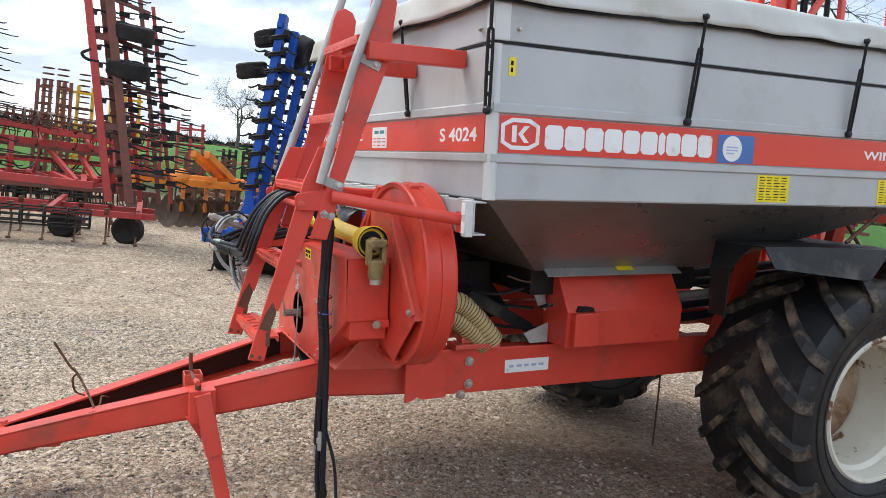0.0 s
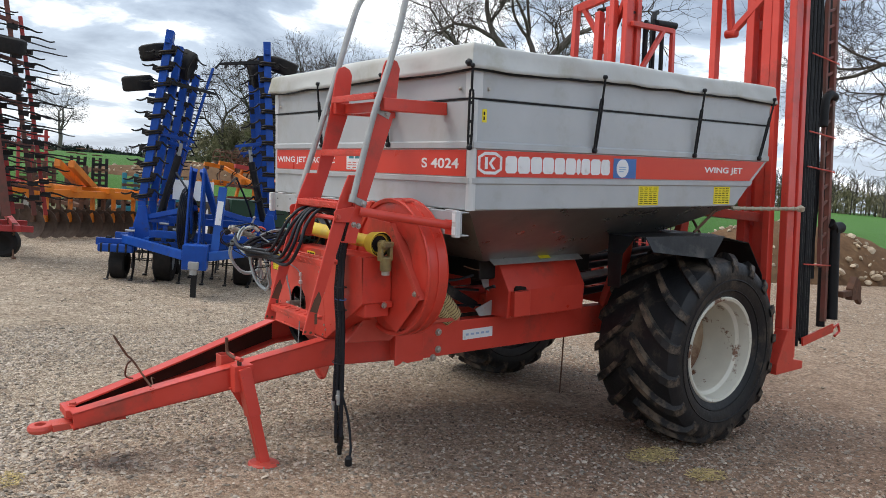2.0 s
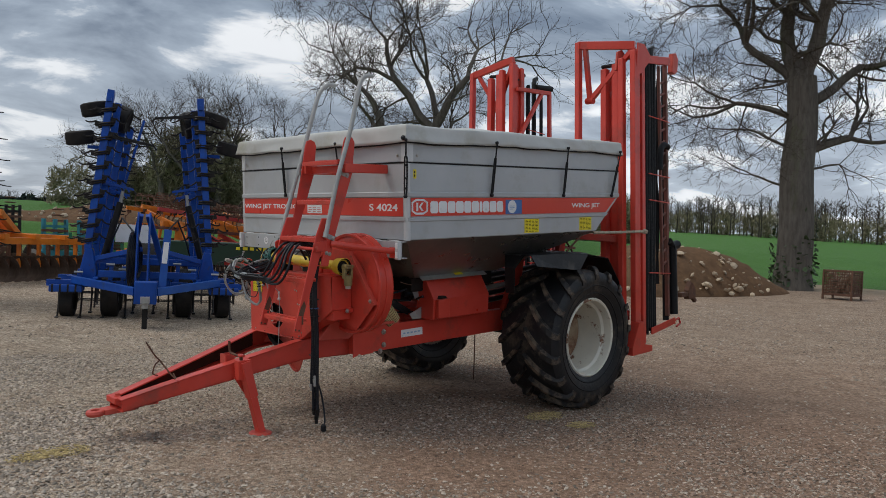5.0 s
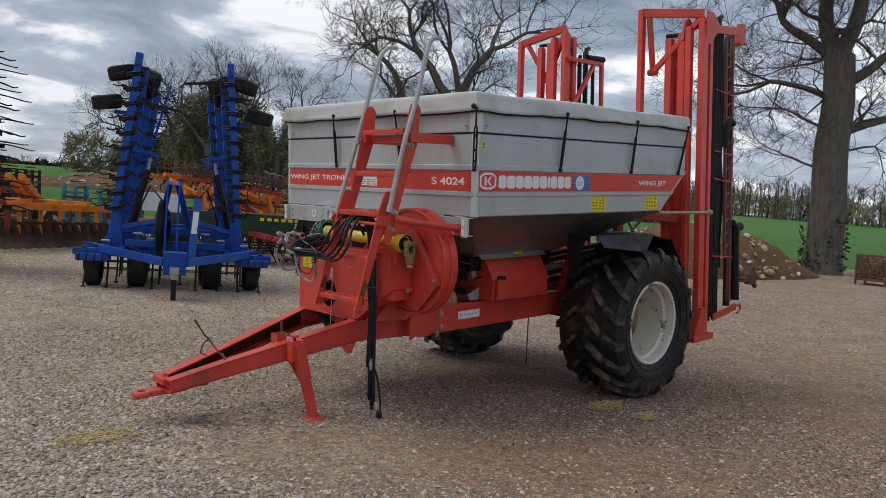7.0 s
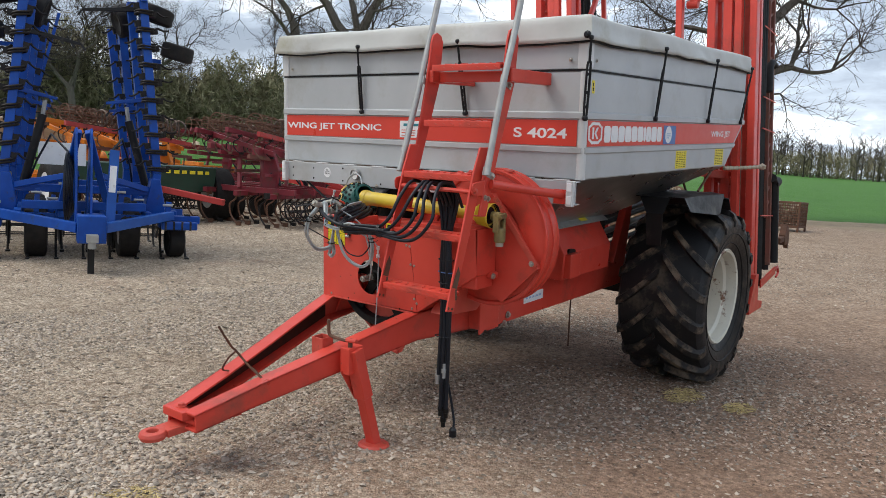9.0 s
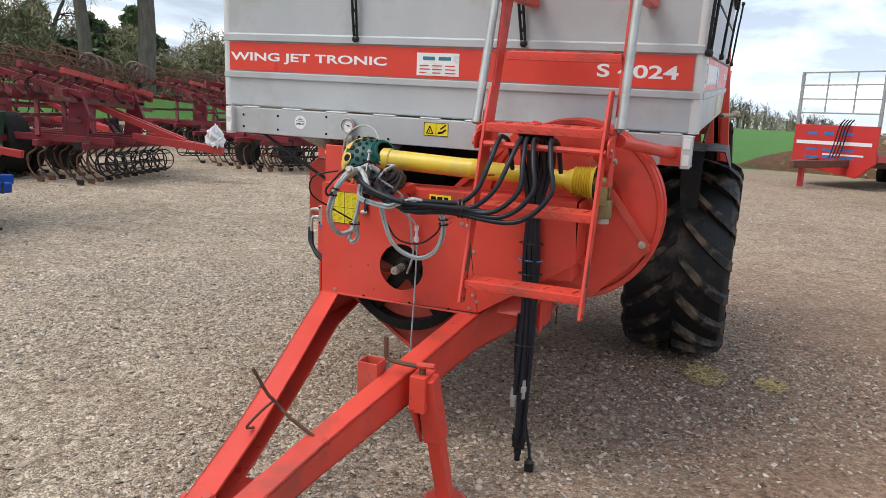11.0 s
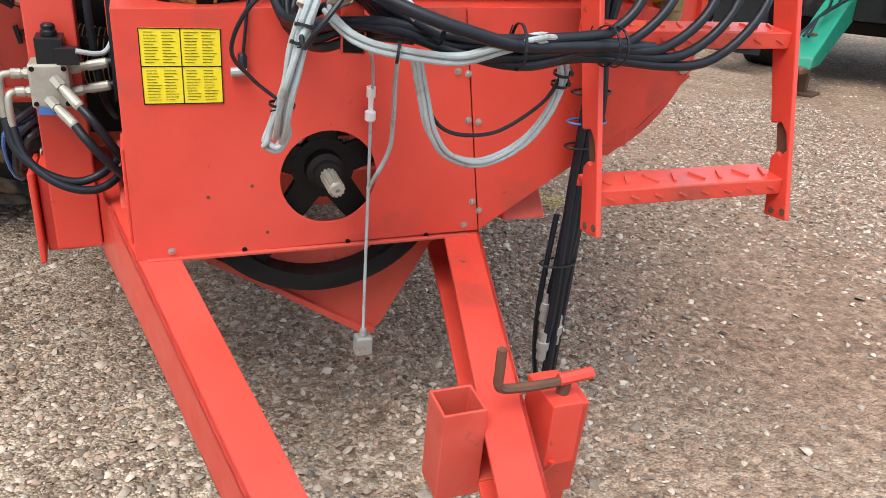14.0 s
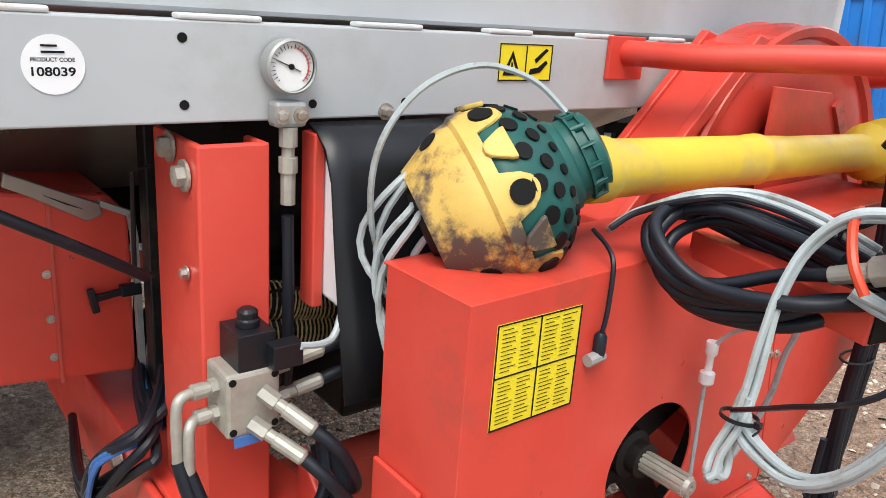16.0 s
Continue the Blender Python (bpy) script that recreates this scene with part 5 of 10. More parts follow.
for i in range(6):
    a = 2 * math.pi * i / 6
    for h, da, r, pr in ((0.126, 0.0, 0.0165, GREENP),) + (((0.200, 0.2, 0.0150, YELP),) if i % 2 else ()):
        mm = on_cone(pr, h, a + da)
        m = Mesh()
        m.lathe([(r, 0.0), (r, 0.0062 if pr is GREENP else 0.0012), (0, 0.0064 if pr is GREENP else 0.0014)], 18, mm)
        part("bell_hole", m, INK, bell)
    mm = on_cone(GREENP, 0.122, a + math.pi / 6)
    m = Mesh()
    m.prism([(-0.025, 0.012), (0.025, 0.012), (0.024, 0.004), (0.012, -0.020), (0.005, -0.026), (-0.005, -0.026), (-0.012, -0.020), (-0.024, 0.004)], "z", 0.0, 0.0075, mm @ pose(0, 0, 0, 0, 0, 180))
    part("bell_tab", m, YELLOW_PALE, bell, bevel=0.0025)
m = Mesh()
m.lathe([(0.030, 0.15), (0.050, 0.20), (0.058, 0.235), (0.060, 0.246), (0.052, 0.256), (0.040, 0.258), (0.03, 0.24)], 24, CM @ pose(0, 0.012, 0))
part("inner_yoke", m, DARK, pto)
m = Mesh()
m.lathe([(0.058, 0.228), (0.064, 0.231), (0.064, 0.241), (0.058, 0.244)], 24, CM @ pose(0, 0.012, 0))
part("inner_ring", m, YELLOW, pto)
# a thin chain lead over the cone
m = Mesh()
m.tube(spline([(-0.17, 1.50, 1.14), (-0.20, 1.565, 1.25), (-0.22, 1.575, 1.36), (-0.24, 1.53, 1.44), (-0.26, 1.45, 1.475), (-0.29, 1.38, 1.46), (-0.32, 1.34, 1.42)], 6), 0.0045, 6)
part("lead", m, CABLE, S, "pale cable looped behind the shaft", smooth=True)

# ---- hoses over the top step, looped over a holder on the guard ----
def bundle(name, pts, count, r, gap, mat, seed, label="", sides=8):
    """Strands that run side by side along a line and change places a little."""
    q = random.Random(seed)
    run = spline(pts, 8)
    for i in range(count):
        a, ph, pace = 2 * math.pi * i / count + q.uniform(-0.3, 0.3), q.uniform(0, 6.283), q.uniform(0.05, 0.11)
        out = []
        for k, p in enumerate(run):
            t = (run[min(k + 1, len(run) - 1)] - run[max(k - 1, 0)]).normalized()
            u = t.cross(Vector((0.35, 0.25, 0.9))).normalized()
            b = a + 0.7 * math.sin(k * pace + ph)
            out.append(p + u * (math.cos(b) * gap) + t.cross(u) * (math.sin(b) * gap * 0.8))
        part(name, Mesh().tube(out, r, sides), mat, S, label if i == 0 else "", smooth=True)


def tie(at, ax, r, mat=None):
    """A cable tie round a bundle that runs along ax, with its tail."""
    m = Mesh()
    turn = Matrix.Translation(at) @ Vector(ax).to_track_quat("Z", "Y").to_matrix().to_4x4()
    m.lathe([(r, -0.0025), (r + 0.0018, -0.0025), (r + 0.0018, 0.0025), (r, 0.0025), (r, -0.0025)], 20, turn)
    m.box((r - 0.001, -0.004, -0.004), (r + 0.007, 0.004, 0.004), turn)
    m.tube([turn @ Vector((r + 0.004, 0, 0)), turn @ Vector((r + 0.012, 0.012, 0)), turn @ Vector((r + 0.012, 0.026, 0.004))], 0.0014, 4)
    part("cable_tie", m, mat or PLASTIC, S)


COIL = [(-0.845, 0.955, 1.232), (-0.790, 1.040, 1.232), (-0.755, 1.140, 1.252), (-0.680, 1.196, 1.238), (-0.612, 1.240, 1.216), (-0.505, 1.262, 1.205), (-0.445, 1.267, 1.248), (-0.425, 1.238, 1.285), (-0.450, 1.181, 1.302), (-0.547, 1.143, 1.280), (-0.690, 1.136, 1.262), (-0.790, 1.06, 1.240)]
for i, (yt, yb, zb, ylow) in enumerate(((0.665, 0.70, 1.262, 0.755), (0.585, 0.635, 1.245, 0.715), (0.56, 0.545, 1.232, 0.645), (0.53, 0.492, 1.22, 0.60), (0.465, 0.425, 1.205, 0.55))):
    d = (i - 2) * 0.010                  # each hose keeps its place in the bundle
    h = [(-0.46, yt, 1.36), (-0.53, yt, 1.465), (-0.60, yt, 1.497), (-0.665, yt, 1.492), (-0.740, yt * 0.6 + yb * 0.4 - 0.008, 1.42), (-0.785, yb, 1.315), (-0.795, ylow, zb), (-0.802 + d * 0.3, 0.80, 1.236 - d)]
    h += [(x + d * 0.8 + 0.012 * math.sin(k + i * 1.7), y - d * 0.9, z - d * 0.9 + 0.008 * math.cos(k * 1.3 + i)) for k, (x, y, z) in enumerate(COIL)]
    part("hydraulic_hose", Mesh().tube(spline(h, 7), 0.0092, 10), HOSE, S, "black hydraulic hoses looped over the top step" if i == 0 else "", smooth=True)
for i, pts in enumerate(([(-0.667, 1.215, 1.276), (-0.60, 1.222, 1.256), (-0.53, 1.245, 1.225), (-0.462, 1.250, 1.222), (-0.44, 1.225, 1.262), (-0.47, 1.16, 1.285), (-0.58, 1.12, 1.268), (-0.70, 1.09, 1.250)],
                         [(-0.800, 1.208, 1.322), (-0.848, 1.127, 1.292), (-0.871, 1.054, 1.271), (-0.868, 0.965, 1.250), (-0.830, 0.85, 1.242), (-0.80, 0.75, 1.236), (-0.79, 0.66, 1.232)],
                         [(-0.66, 1.20, 1.29), (-0.57, 1.19, 1.30), (-0.48, 1.205, 1.31), (-0.42, 1.225, 1.28), (-0.44, 1.245, 1.225), (-0.53, 1.225, 1.205), (-0.64, 1.18, 1.222), (-0.74, 1.10, 1.232)])):
    part("hydraulic_hose", Mesh().tube(spline(pts, 7), 0.0105 if i == 1 else 0.0088, 10), HOSE, S, smooth=True)
# holder on the guard that carries the coil
m = Mesh()
m.beam((-0.42, 1.125, 1.235), (-0.715, 1.195, 1.222), 0.042, 0.042)
holder = part("hose_holder", m, RED, S, "red square holder for the coiled hoses", bevel=0.003)
m = Mesh()
m.beam((-0.7145, 1.1949, 1.222), (-0.7175, 1.1956, 1.222), 0.034, 0.034)
part("tube_mouth", m, INK, holder)
# hoses that fall straight down behind the ladder
r = random.Random(11)
for i in range(6):
    y, x = 0.50 + 0.024 * i, -0.455 - 0.012 * (i % 2)
    zend = (0.16, 0.40, 0.10, 0.17, 0.46, 0.36)[i]
    pts = [(-0.57, y, 1.525), (-0.52, y - 0.005, 1.49), (-0.46, y, 1.39), (x, 0.545 + 0.008 * i, 1.20), (x - 0.01, 0.535 + 0.010 * i, 1.02), (x, 0.535 + 0.009 * i, 0.80), (x + r.uniform(-0.015, 0.015), 0.545 + 0.008 * i, zend + 0.12), (x + r.uniform(-0.02, 0.02), 0.55 + 0.009 * i, zend)]
    hs = part("hanging_hose", Mesh().tube(spline(pts, 6), 0.0115, 8), HOSE, S, smooth=True)
    m = Mesh()
    e = Vector(pts[-1])
    m.lathe([(0.013, 0.0), (0.013, 0.03), (0.017, 0.032), (0.017, 0.055), (0.013, 0.057), (0.013, 0.085)], 12, Matrix.Translation(e - Vector((0, 0, 0.02))), shut=True)
    part("coupling", m, GALV if zend > 0.3 else DARK, hs, smooth=True)
m = Mesh()
m.tube(spline([(-0.45, 0.60, 0.75), (-0.44, 0.605, 0.5), (-0.40, 0.57, 0.30), (-0.40, 0.53, 0.12), (-0.42, 0.52, 0.06)], 6), 0.0075, 8)
hs = part("hanging_hose", m, HOSE, S, smooth=True)
m = Mesh()
m.lathe([(0.014, 0.0), (0.022, 0.006), (0.022, 0.045), (0.010, 0.06)], 12, pose(-0.42, 0.52, 0.02), shut=True)
part("plug", m, PLASTIC, hs)
for z, y in ((1.06, 0.565), (0.93, 0.562), (0.62, 0.58), (0.99, 0.565)):
    m = Mesh()
    m.tube([(-0.46 + 0.026 * math.cos(a), y + 0.05 * math.sin(a), z) for a in [2 * math.pi * i / 14 for i in range(14)]], 0.003, 5, closed=True)
    part("cable_tie", m, PLASTIC if z != 0.99 else BLUE_ST, S)
# pale cables, looped and tied
LOOP_A = [(-0.735, 1.165, 1.352), (-0.670, 1.213, 1.349), (-0.633, 1.237, 1.306), (-0.622, 1.261, 1.245), (-0.624, 1.279, 1.191), (-0.625, 1.290, 1.131), (-0.624, 1.304, 1.090), (-0.614, 1.318, 1.044), (-0.615, 1.325, 1.017), (-0.618, 1.306, 1.008), (-0.610, 1.289, 1.035), (-0.617, 1.295, 1.083), (-0.622, 1.292, 1.12)]
LOOP_B = [(-0.835, 1.130, 1.285), (-0.800, 1.165, 1.328), (-0.757, 1.208, 1.348), (-0.752, 1.235, 1.336), (-0.768, 1.267, 1.308), (-0.792, 1.288, 1.271), (-0.802, 1.297, 1.244), (-0.807, 1.310, 1.195), (-0.797, 1.321, 1.146), (-0.757, 1.322, 1.087), (-0.707, 1.317, 1.058), (-0.644, 1.299, 1.066), (-0.623, 1.295, 1.095)]
RUN_M = [(-0.690, 1.232, 1.268), (-0.720, 1.223, 1.255), (-0.768, 1.199, 1.237), (-0.800, 1.153, 1.226), (-0.815, 1.050, 1.217), (-0.850, 0.985, 1.244), (-0.858, 0.923, 1.262), (-0.80, 0.86, 1.245)]
LOOP_C = [(-0.770, 1.105, 1.215), (-0.768, 1.086, 1.147), (-0.760, 1.063, 1.080), (-0.745, 1.022, 1.030), (-0.735, 0.950, 1.008), (-0.745, 0.876, 1.046), (-0.770, 0.838, 1.120), (-0.785, 0.835, 1.190), (-0.80, 0.86, 1.235)]
RUN_T = [(-0.375, 1.285, 1.262), (-0.392, 1.248, 1.289), (-0.464, 1.218, 1.327), (-0.519, 1.171, 1.333), (-0.600, 1.169, 1.325), (-0.680, 1.165, 1.30)]
bundle("cable", LOOP_A, 3, 0.0050, 0.0068, CABLE, 1, "pale grey control cables coiled over the guard")
bundle("cable", LOOP_B, 4, 0.0052, 0.0082, CABLE, 2)
bundle("cable", RUN_M, 4, 0.0048, 0.0080, CABLE, 3)
bundle("cable", LOOP_C, 4, 0.0046, 0.0070, CABLE, 4)
bundle("cable", RUN_T, 2, 0.0048, 0.0055, CABLE, 5)
bundle("thin_lead", RUN_T, 1, 0.0045, 0.012, HOSE, 6)
for pts, r, mat in (([(-0.68, 1.16, 1.30), (-0.60, 1.085, 1.22), (-0.555, 1.068, 1.10), (-0.545, 1.065, 1.03), (-0.526, 1.066, 0.959), (-0.505, 1.100, 0.872)], 0.0048, CABLE),
                    ([(-0.66, 1.17, 1.24), (-0.58, 1.125, 1.17), (-0.475, 1.090, 1.10), (-0.447, 1.084, 1.04), (-0.447, 1.083, 0.90), (-0.455, 1.085, 0.72), (-0.470, 1.088, 0.50)], 0.0036, CABLE),
                    ([(-0.674, 1.201, 1.338), (-0.721, 1.179, 1.374), (-0.784, 1.187, 1.366), (-0.843, 1.226, 1.348), (-0.870, 1.254, 1.314), (-0.875, 1.291, 1.269), (-0.841, 1.301, 1.240), (-0.811, 1.299, 1.250)], 0.0042, HOSE),
                    ([(-0.760, 1.085, 1.15), (-0.755, 1.050, 1.090), (-0.752, 1.0, 1.068), (-0.755, 0.93, 1.075), (-0.772, 0.86, 1.13), (-0.785, 0.838, 1.18)], 0.0036, HOSE),
                    ([(-0.60, 1.145, 1.31), (-0.66, 1.19, 1.33), (-0.70, 1.165, 1.36), (-0.73, 1.175, 1.372)], 0.0045, HOSE),
                    ([(-0.615, 1.305, 1.10), (-0.70, 1.36, 1.16), (-0.80, 1.40, 1.23), (-0.845, 1.365, 1.31), (-0.80, 1.28, 1.335)], 0.0034, HOSE)):
    part("thin_lead" if mat is HOSE else "cable", Mesh().tube(spline(pts, 7), r, 7), mat, S, smooth=True)
m = Mesh()
m.tube(spline([(-0.640, 1.170, 1.335), (-0.661, 1.189, 1.350), (-0.672, 1.227, 1.338), (-0.694, 1.258, 1.305), (-0.715, 1.262, 1.275)], 6), 0.0060, 8)
part("red_lead", m, ORANGE_R, S, "short red cable", smooth=True)
m = Mesh()
m.tube(spline([(-0.690, 1.155, 1.33), (-0.709, 1.179, 1.350), (-0.722, 1.230, 1.347), (-0.747, 1.268, 1.319), (-0.765, 1.289, 1.286)], 7), 0.0105, 12)
part("braided_tube", m, BRAID, S, "short braided pale tube", smooth=True)
# zinc coupling at the end of the thick hose
for n_, a, b, r, k in (("hose_coupling", 0.0, 0.22, 0.0115, 14), ("hexagon", 0.22, 0.34, 0.0185, 6), ("collar", 0.34, 0.50, 0.0150, 14), ("hexagon", 0.50, 0.62, 0.0200, 6), ("sleeve", 0.62, 0.93, 0.0175, 16), ("ball_end", 0.93, 1.0, 0.0115, 14)):
    pa, pb = Vector((-0.655, 1.217, 1.272)), Vector((-0.856, 1.206, 1.355))
    m = Mesh()
    m.tube([pa.lerp(pb, a), pa.lerp(pb, b)], r, k)
    if n_ == "hose_coupling":
        coupling = part(n_, m, ZINC, S, "dull zinc quick coupling on a thick hose", bevel=0.0015)
    else:
        part(n_, m, ZINC, coupling, bevel=0.0015)
m = Mesh()
m.beam((-0.736, 1.186, 1.335), (-0.705, 1.192, 1.402), 0.014, 0.005, (0, 1, 0), 0.009)
m.lathe([(0.0, -0.009), (0.007, -0.006), (0.0095, 0.0), (0.007, 0.006), (0.0, 0.009)], 14, pose(-0.702, 1.193, 1.409))
part("lever", m, GALV, S, "small steel lever with a ball end", smooth=True)
for at, ax, r in (((-0.797, 1.291, 1.262), (-0.2, 0.25, -0.9), 0.015), ((-0.803, 1.299, 1.238), (-0.1, 0.2, -1.0), 0.015), ((-0.622, 1.298, 1.092), (0, 0.1, -1.0), 0.022), ((-0.803, 1.145, 1.225), (-0.3, -0.9, -0.1), 0.016), ((-0.850, 0.960, 1.245), (-0.1, -1.0, 0.0), 0.036), ((-0.802, 0.750, 1.236), (0.2, -1.0, 0.0), 0.034), ((-0.798, 0.765, 1.236), (0.2, -1.0, 0.0), 0.034), ((-0.780, 0.836, 1.165), (-0.2, 0.0, 1.0), 0.014), ((-0.784, 0.836, 1.185), (-0.2, 0.0, 1.0), 0.014), ((-0.640, 1.165, 1.315), (-1, 0.0, -0.2), 0.014)):
    tie(at, ax, r)
m = Mesh()
m.box((-0.489, 1.068, 0.435), (-0.455, 1.108, 0.482))
m.lathe([(0.010, 0.482), (0.008, 0.502)], 10, pose(-0.471, 1.088, 0), shut=True)
part("square_plug", m, GALV, S, "small grey square plug on its cable", bevel=0.004)
m = Mesh()
m.lathe([(0.006, 0.0), (0.012, 0.005), (0.012, 0.022), (0.006, 0.026), (0.006, 0.05), (0.010, 0.055), (0.010, 0.075)], 12, pose(-0.447, 1.085, 1.0), shut=True)
part("inline_connector", m, WHITE, S, smooth=True)
m = Mesh()
m.tube(spline([(-0.36, 1.30, 1.26), (-0.42, 1.325, 1.24), (-0.432, 1.335, 1.18), (-0.432, 1.34, 1.14)], 6), 0.0035, 6)
m.lathe([(0.009, 0.0), (0.009, 0.03), (0.005, 0.035)], 10, pose(-0.432, 1.342, 1.105), shut=True)
part("sensor_lead", m, HOSE, S, smooth=True)
m = Mesh()
m.tube([(-0.432, 1.335, 1.105), (-0.433, 1.365, 1.103)], 0.009, 10)
m.tube([(-0.432, 1.342, 1.12), (-0.432, 1.342, 1.10)], 0.008, 10)
part("sensor_plug", m, GALV, S)

# ---- post, valve block and flap left of the guard ----
m = Mesh()
m.prism([(-0.075, 1.655), (-0.01, 1.655), (-0.01, 1.667), (-0.063, 1.667), (-0.063, 1.746), (0.10, 1.746), (0.10, 1.758), (-0.075, 1.758)], "z", 0.58, 1.352)
post = part("front_post", m, RED, S, "red folded steel post carrying the valve", bevel=0.004)
m = Mesh()
m.prism([(-0.30, 0.56), (-0.06, 0.56), (-0.06, 0.85), (-0.20, 0.74)], "y", 1.585, 1.60)
part("post_gusset", m, RED, S, bevel=0.004)
for x, z in ((0.02, 1.335), (-0.035, 1.305)):
    bolt((x, 1.760, z), "y", 0.015, 0.016, 1, post, ZINC)
bolt((-0.03, 1.760, 1.165), "y", 0.007, 0.010, 1, post)
m = Mesh()
m.box((-0.15, 1.675, 0.955), (-0.076, 1.755, 1.052))
vb = part("valve_block", m, ZINC, S, "cast grey hydraulic valve block", bevel=0.006)
for y, z in ((1.684, 1.042), (1.746, 1.042), (1.684, 0.966), (1.746, 0.966)):
    m = Mesh()
    m.prism(circle(y, z, 0.0055, 10), "x", -0.1512, -0.1498)
    part("bolt_recess", m, INK, vb)
m = Mesh()
m.box((-0.145, 1.680, 1.050), (-0.080, 1.735, 1.105))
m.box((-0.170, 1.650, 1.055), (-0.142, 1.695, 1.090))
m.lathe([(0.017, 1.105), (0.017, 1.116), (0.014, 1.117), (0.015, 1.127), (0.010, 1.131)], 16, pose(-0.112, 1.707, 0), shut=True)
part("solenoid", m, PLASTIC, vb, "black solenoid with a knurled cap", bevel=0.003)
def fitting(a, b, r=0.0092):
    """A pipe fitting with a hexagon collar."""
    a, b = Vector(a), Vector(b)
    d = (b - a).normalized().to_track_quat("Z", "Y").to_matrix().to_4x4()
    L = (b - a).length
    m = Mesh()
    m.lathe([(r * 1.35, 0), (r * 1.35, L * 0.3)], 6, Matrix.Translation(a) @ d, shut=True)
    m.lathe([(r, L * 0.3), (r, L * 0.45), (r * 1.25, L * 0.46), (r * 1.25, L * 0.95), (r * 0.9, L)], 12, Matrix.Translation(a) @ d, shut=True)
    part("pipe_fitting", m, ZINC, vb, "zinc pipe fitting")


for pa, pb in (((-0.12, 1.675, 1.035), (-0.125, 1.595, 1.05)), ((-0.12, 1.675, 0.985), (-0.125, 1.595, 1.0)), ((-0.15, 1.705, 1.02), (-0.215, 1.655, 0.975)),
               ((-0.15, 1.72, 0.975), (-0.215, 1.67, 0.935)), ((-0.115, 1.755, 1.025), (-0.118, 1.792, 1.025)), ((-0.115, 1.755, 0.985), (-0.118, 1.788, 0.985))):
    fitting(pa, pb)
for pts in ([(-0.118, 1.788, 1.025), (-0.122, 1.808, 1.022), (-0.125, 1.815, 0.998), (-0.125, 1.815, 0.92)], [(-0.118, 1.785, 0.985), (-0.128, 1.798, 0.982), (-0.132, 1.802, 0.96), (-0.132, 1.802, 0.90)]):
    m = Mesh()
    m.tube(spline(pts, 5), 0.0080, 10)
    part("pipe_elbow", m, ZINC, vb, smooth=True)
m = Mesh()
m.box((-0.152, 1.70, 0.942), (-0.149, 1.745, 0.957))
part("maker_plate", m, BLUE_ST, vb)
for pts in ([(-0.125, 1.595, 1.05), (-0.12, 1.54, 1.06), (-0.04, 1.47, 1.06), (0.1, 1.42, 1.05)], [(-0.125, 1.595, 1.0), (-0.12, 1.53, 1.01), (-0.03, 1.46, 0.98), (0.12, 1.40, 0.98)],
            [(-0.215, 1.655, 0.975), (-0.238, 1.628, 0.945), (-0.225, 1.592, 0.875), (-0.16, 1.57, 0.83), (-0.04, 1.55, 0.85)], [(-0.215, 1.67, 0.935), (-0.242, 1.645, 0.905), (-0.232, 1.60, 0.84), (-0.17, 1.58, 0.80), (-0.04, 1.56, 0.80)],
            [(-0.125, 1.815, 0.93), (-0.150, 1.800, 0.865), (-0.175, 1.745, 0.815), (-0.180, 1.675, 0.795), (-0.155, 1.605, 0.825), (-0.06, 1.56, 0.87)], [(-0.132, 1.802, 0.91), (-0.160, 1.780, 0.845), (-0.190, 1.72, 0.795), (-0.192, 1.65, 0.778), (-0.16, 1.595, 0.80), (-0.05, 1.56, 0.83)],
            [(-0.02, 2.20, 1.40), (-0.01, 2.02, 1.29), (0.02, 1.88, 1.20), (0.06, 1.79, 1.135)]):
    part("valve_hose", Mesh().tube(spline(pts, 7), 0.0098 if pts[0][1] < 2 else 0.0082, 10), HOSE, S, smooth=True)
m = Mesh()
m.tube(spline([(-0.17, 1.655, 1.085), (-0.16, 1.60, 1.08), (-0.14, 1.565, 1.13), (-0.12, 1.52, 1.14)], 6), 0.0055, 8)
part("solenoid_lead", m, CABLE, S, smooth=True)
# flap, box, coiled cables behind the guard
rows = []
for z, xl, xr in ((1.374, -0.058, -0.058), (1.366, -0.082, -0.082), (1.345, -0.108, -0.110), (1.30, -0.126, -0.132), (1.20, -0.138, -0.146), (1.08, -0.160, -0.168), (0.978, -0.186, -0.192)):
    rows.append([(xl + (xr - xl) * k / 6 + 0.006 * math.sin(k * 1.3 + z * 9), 1.588 - 0.24 * k / 6, z + (0.004 * k if z < 1.0 else 0.0)) for k in range(7)])
m = Mesh()
m.loft(rows)
part("rubber_flap", m, PLASTIC, S, "glossy black rubber flap hung from the bar", smooth=True, thick=0.004)
m = Mesh()
m.prism([(-0.060, 1.115), (-0.138, 1.108), (-0.130, 1.15), (-0.118, 1.28), (-0.100, 1.325), (-0.060, 1.332)], "y", 1.556, 1.572)
part("control_box", m, WHITE, S, "white control box behind the flap", bevel=0.006)
m = Mesh()
m.box((-0.085, 1.574, 1.098), (-0.045, 1.592, 1.362))
part("box_bracket", m, RED, S, bevel=0.003)
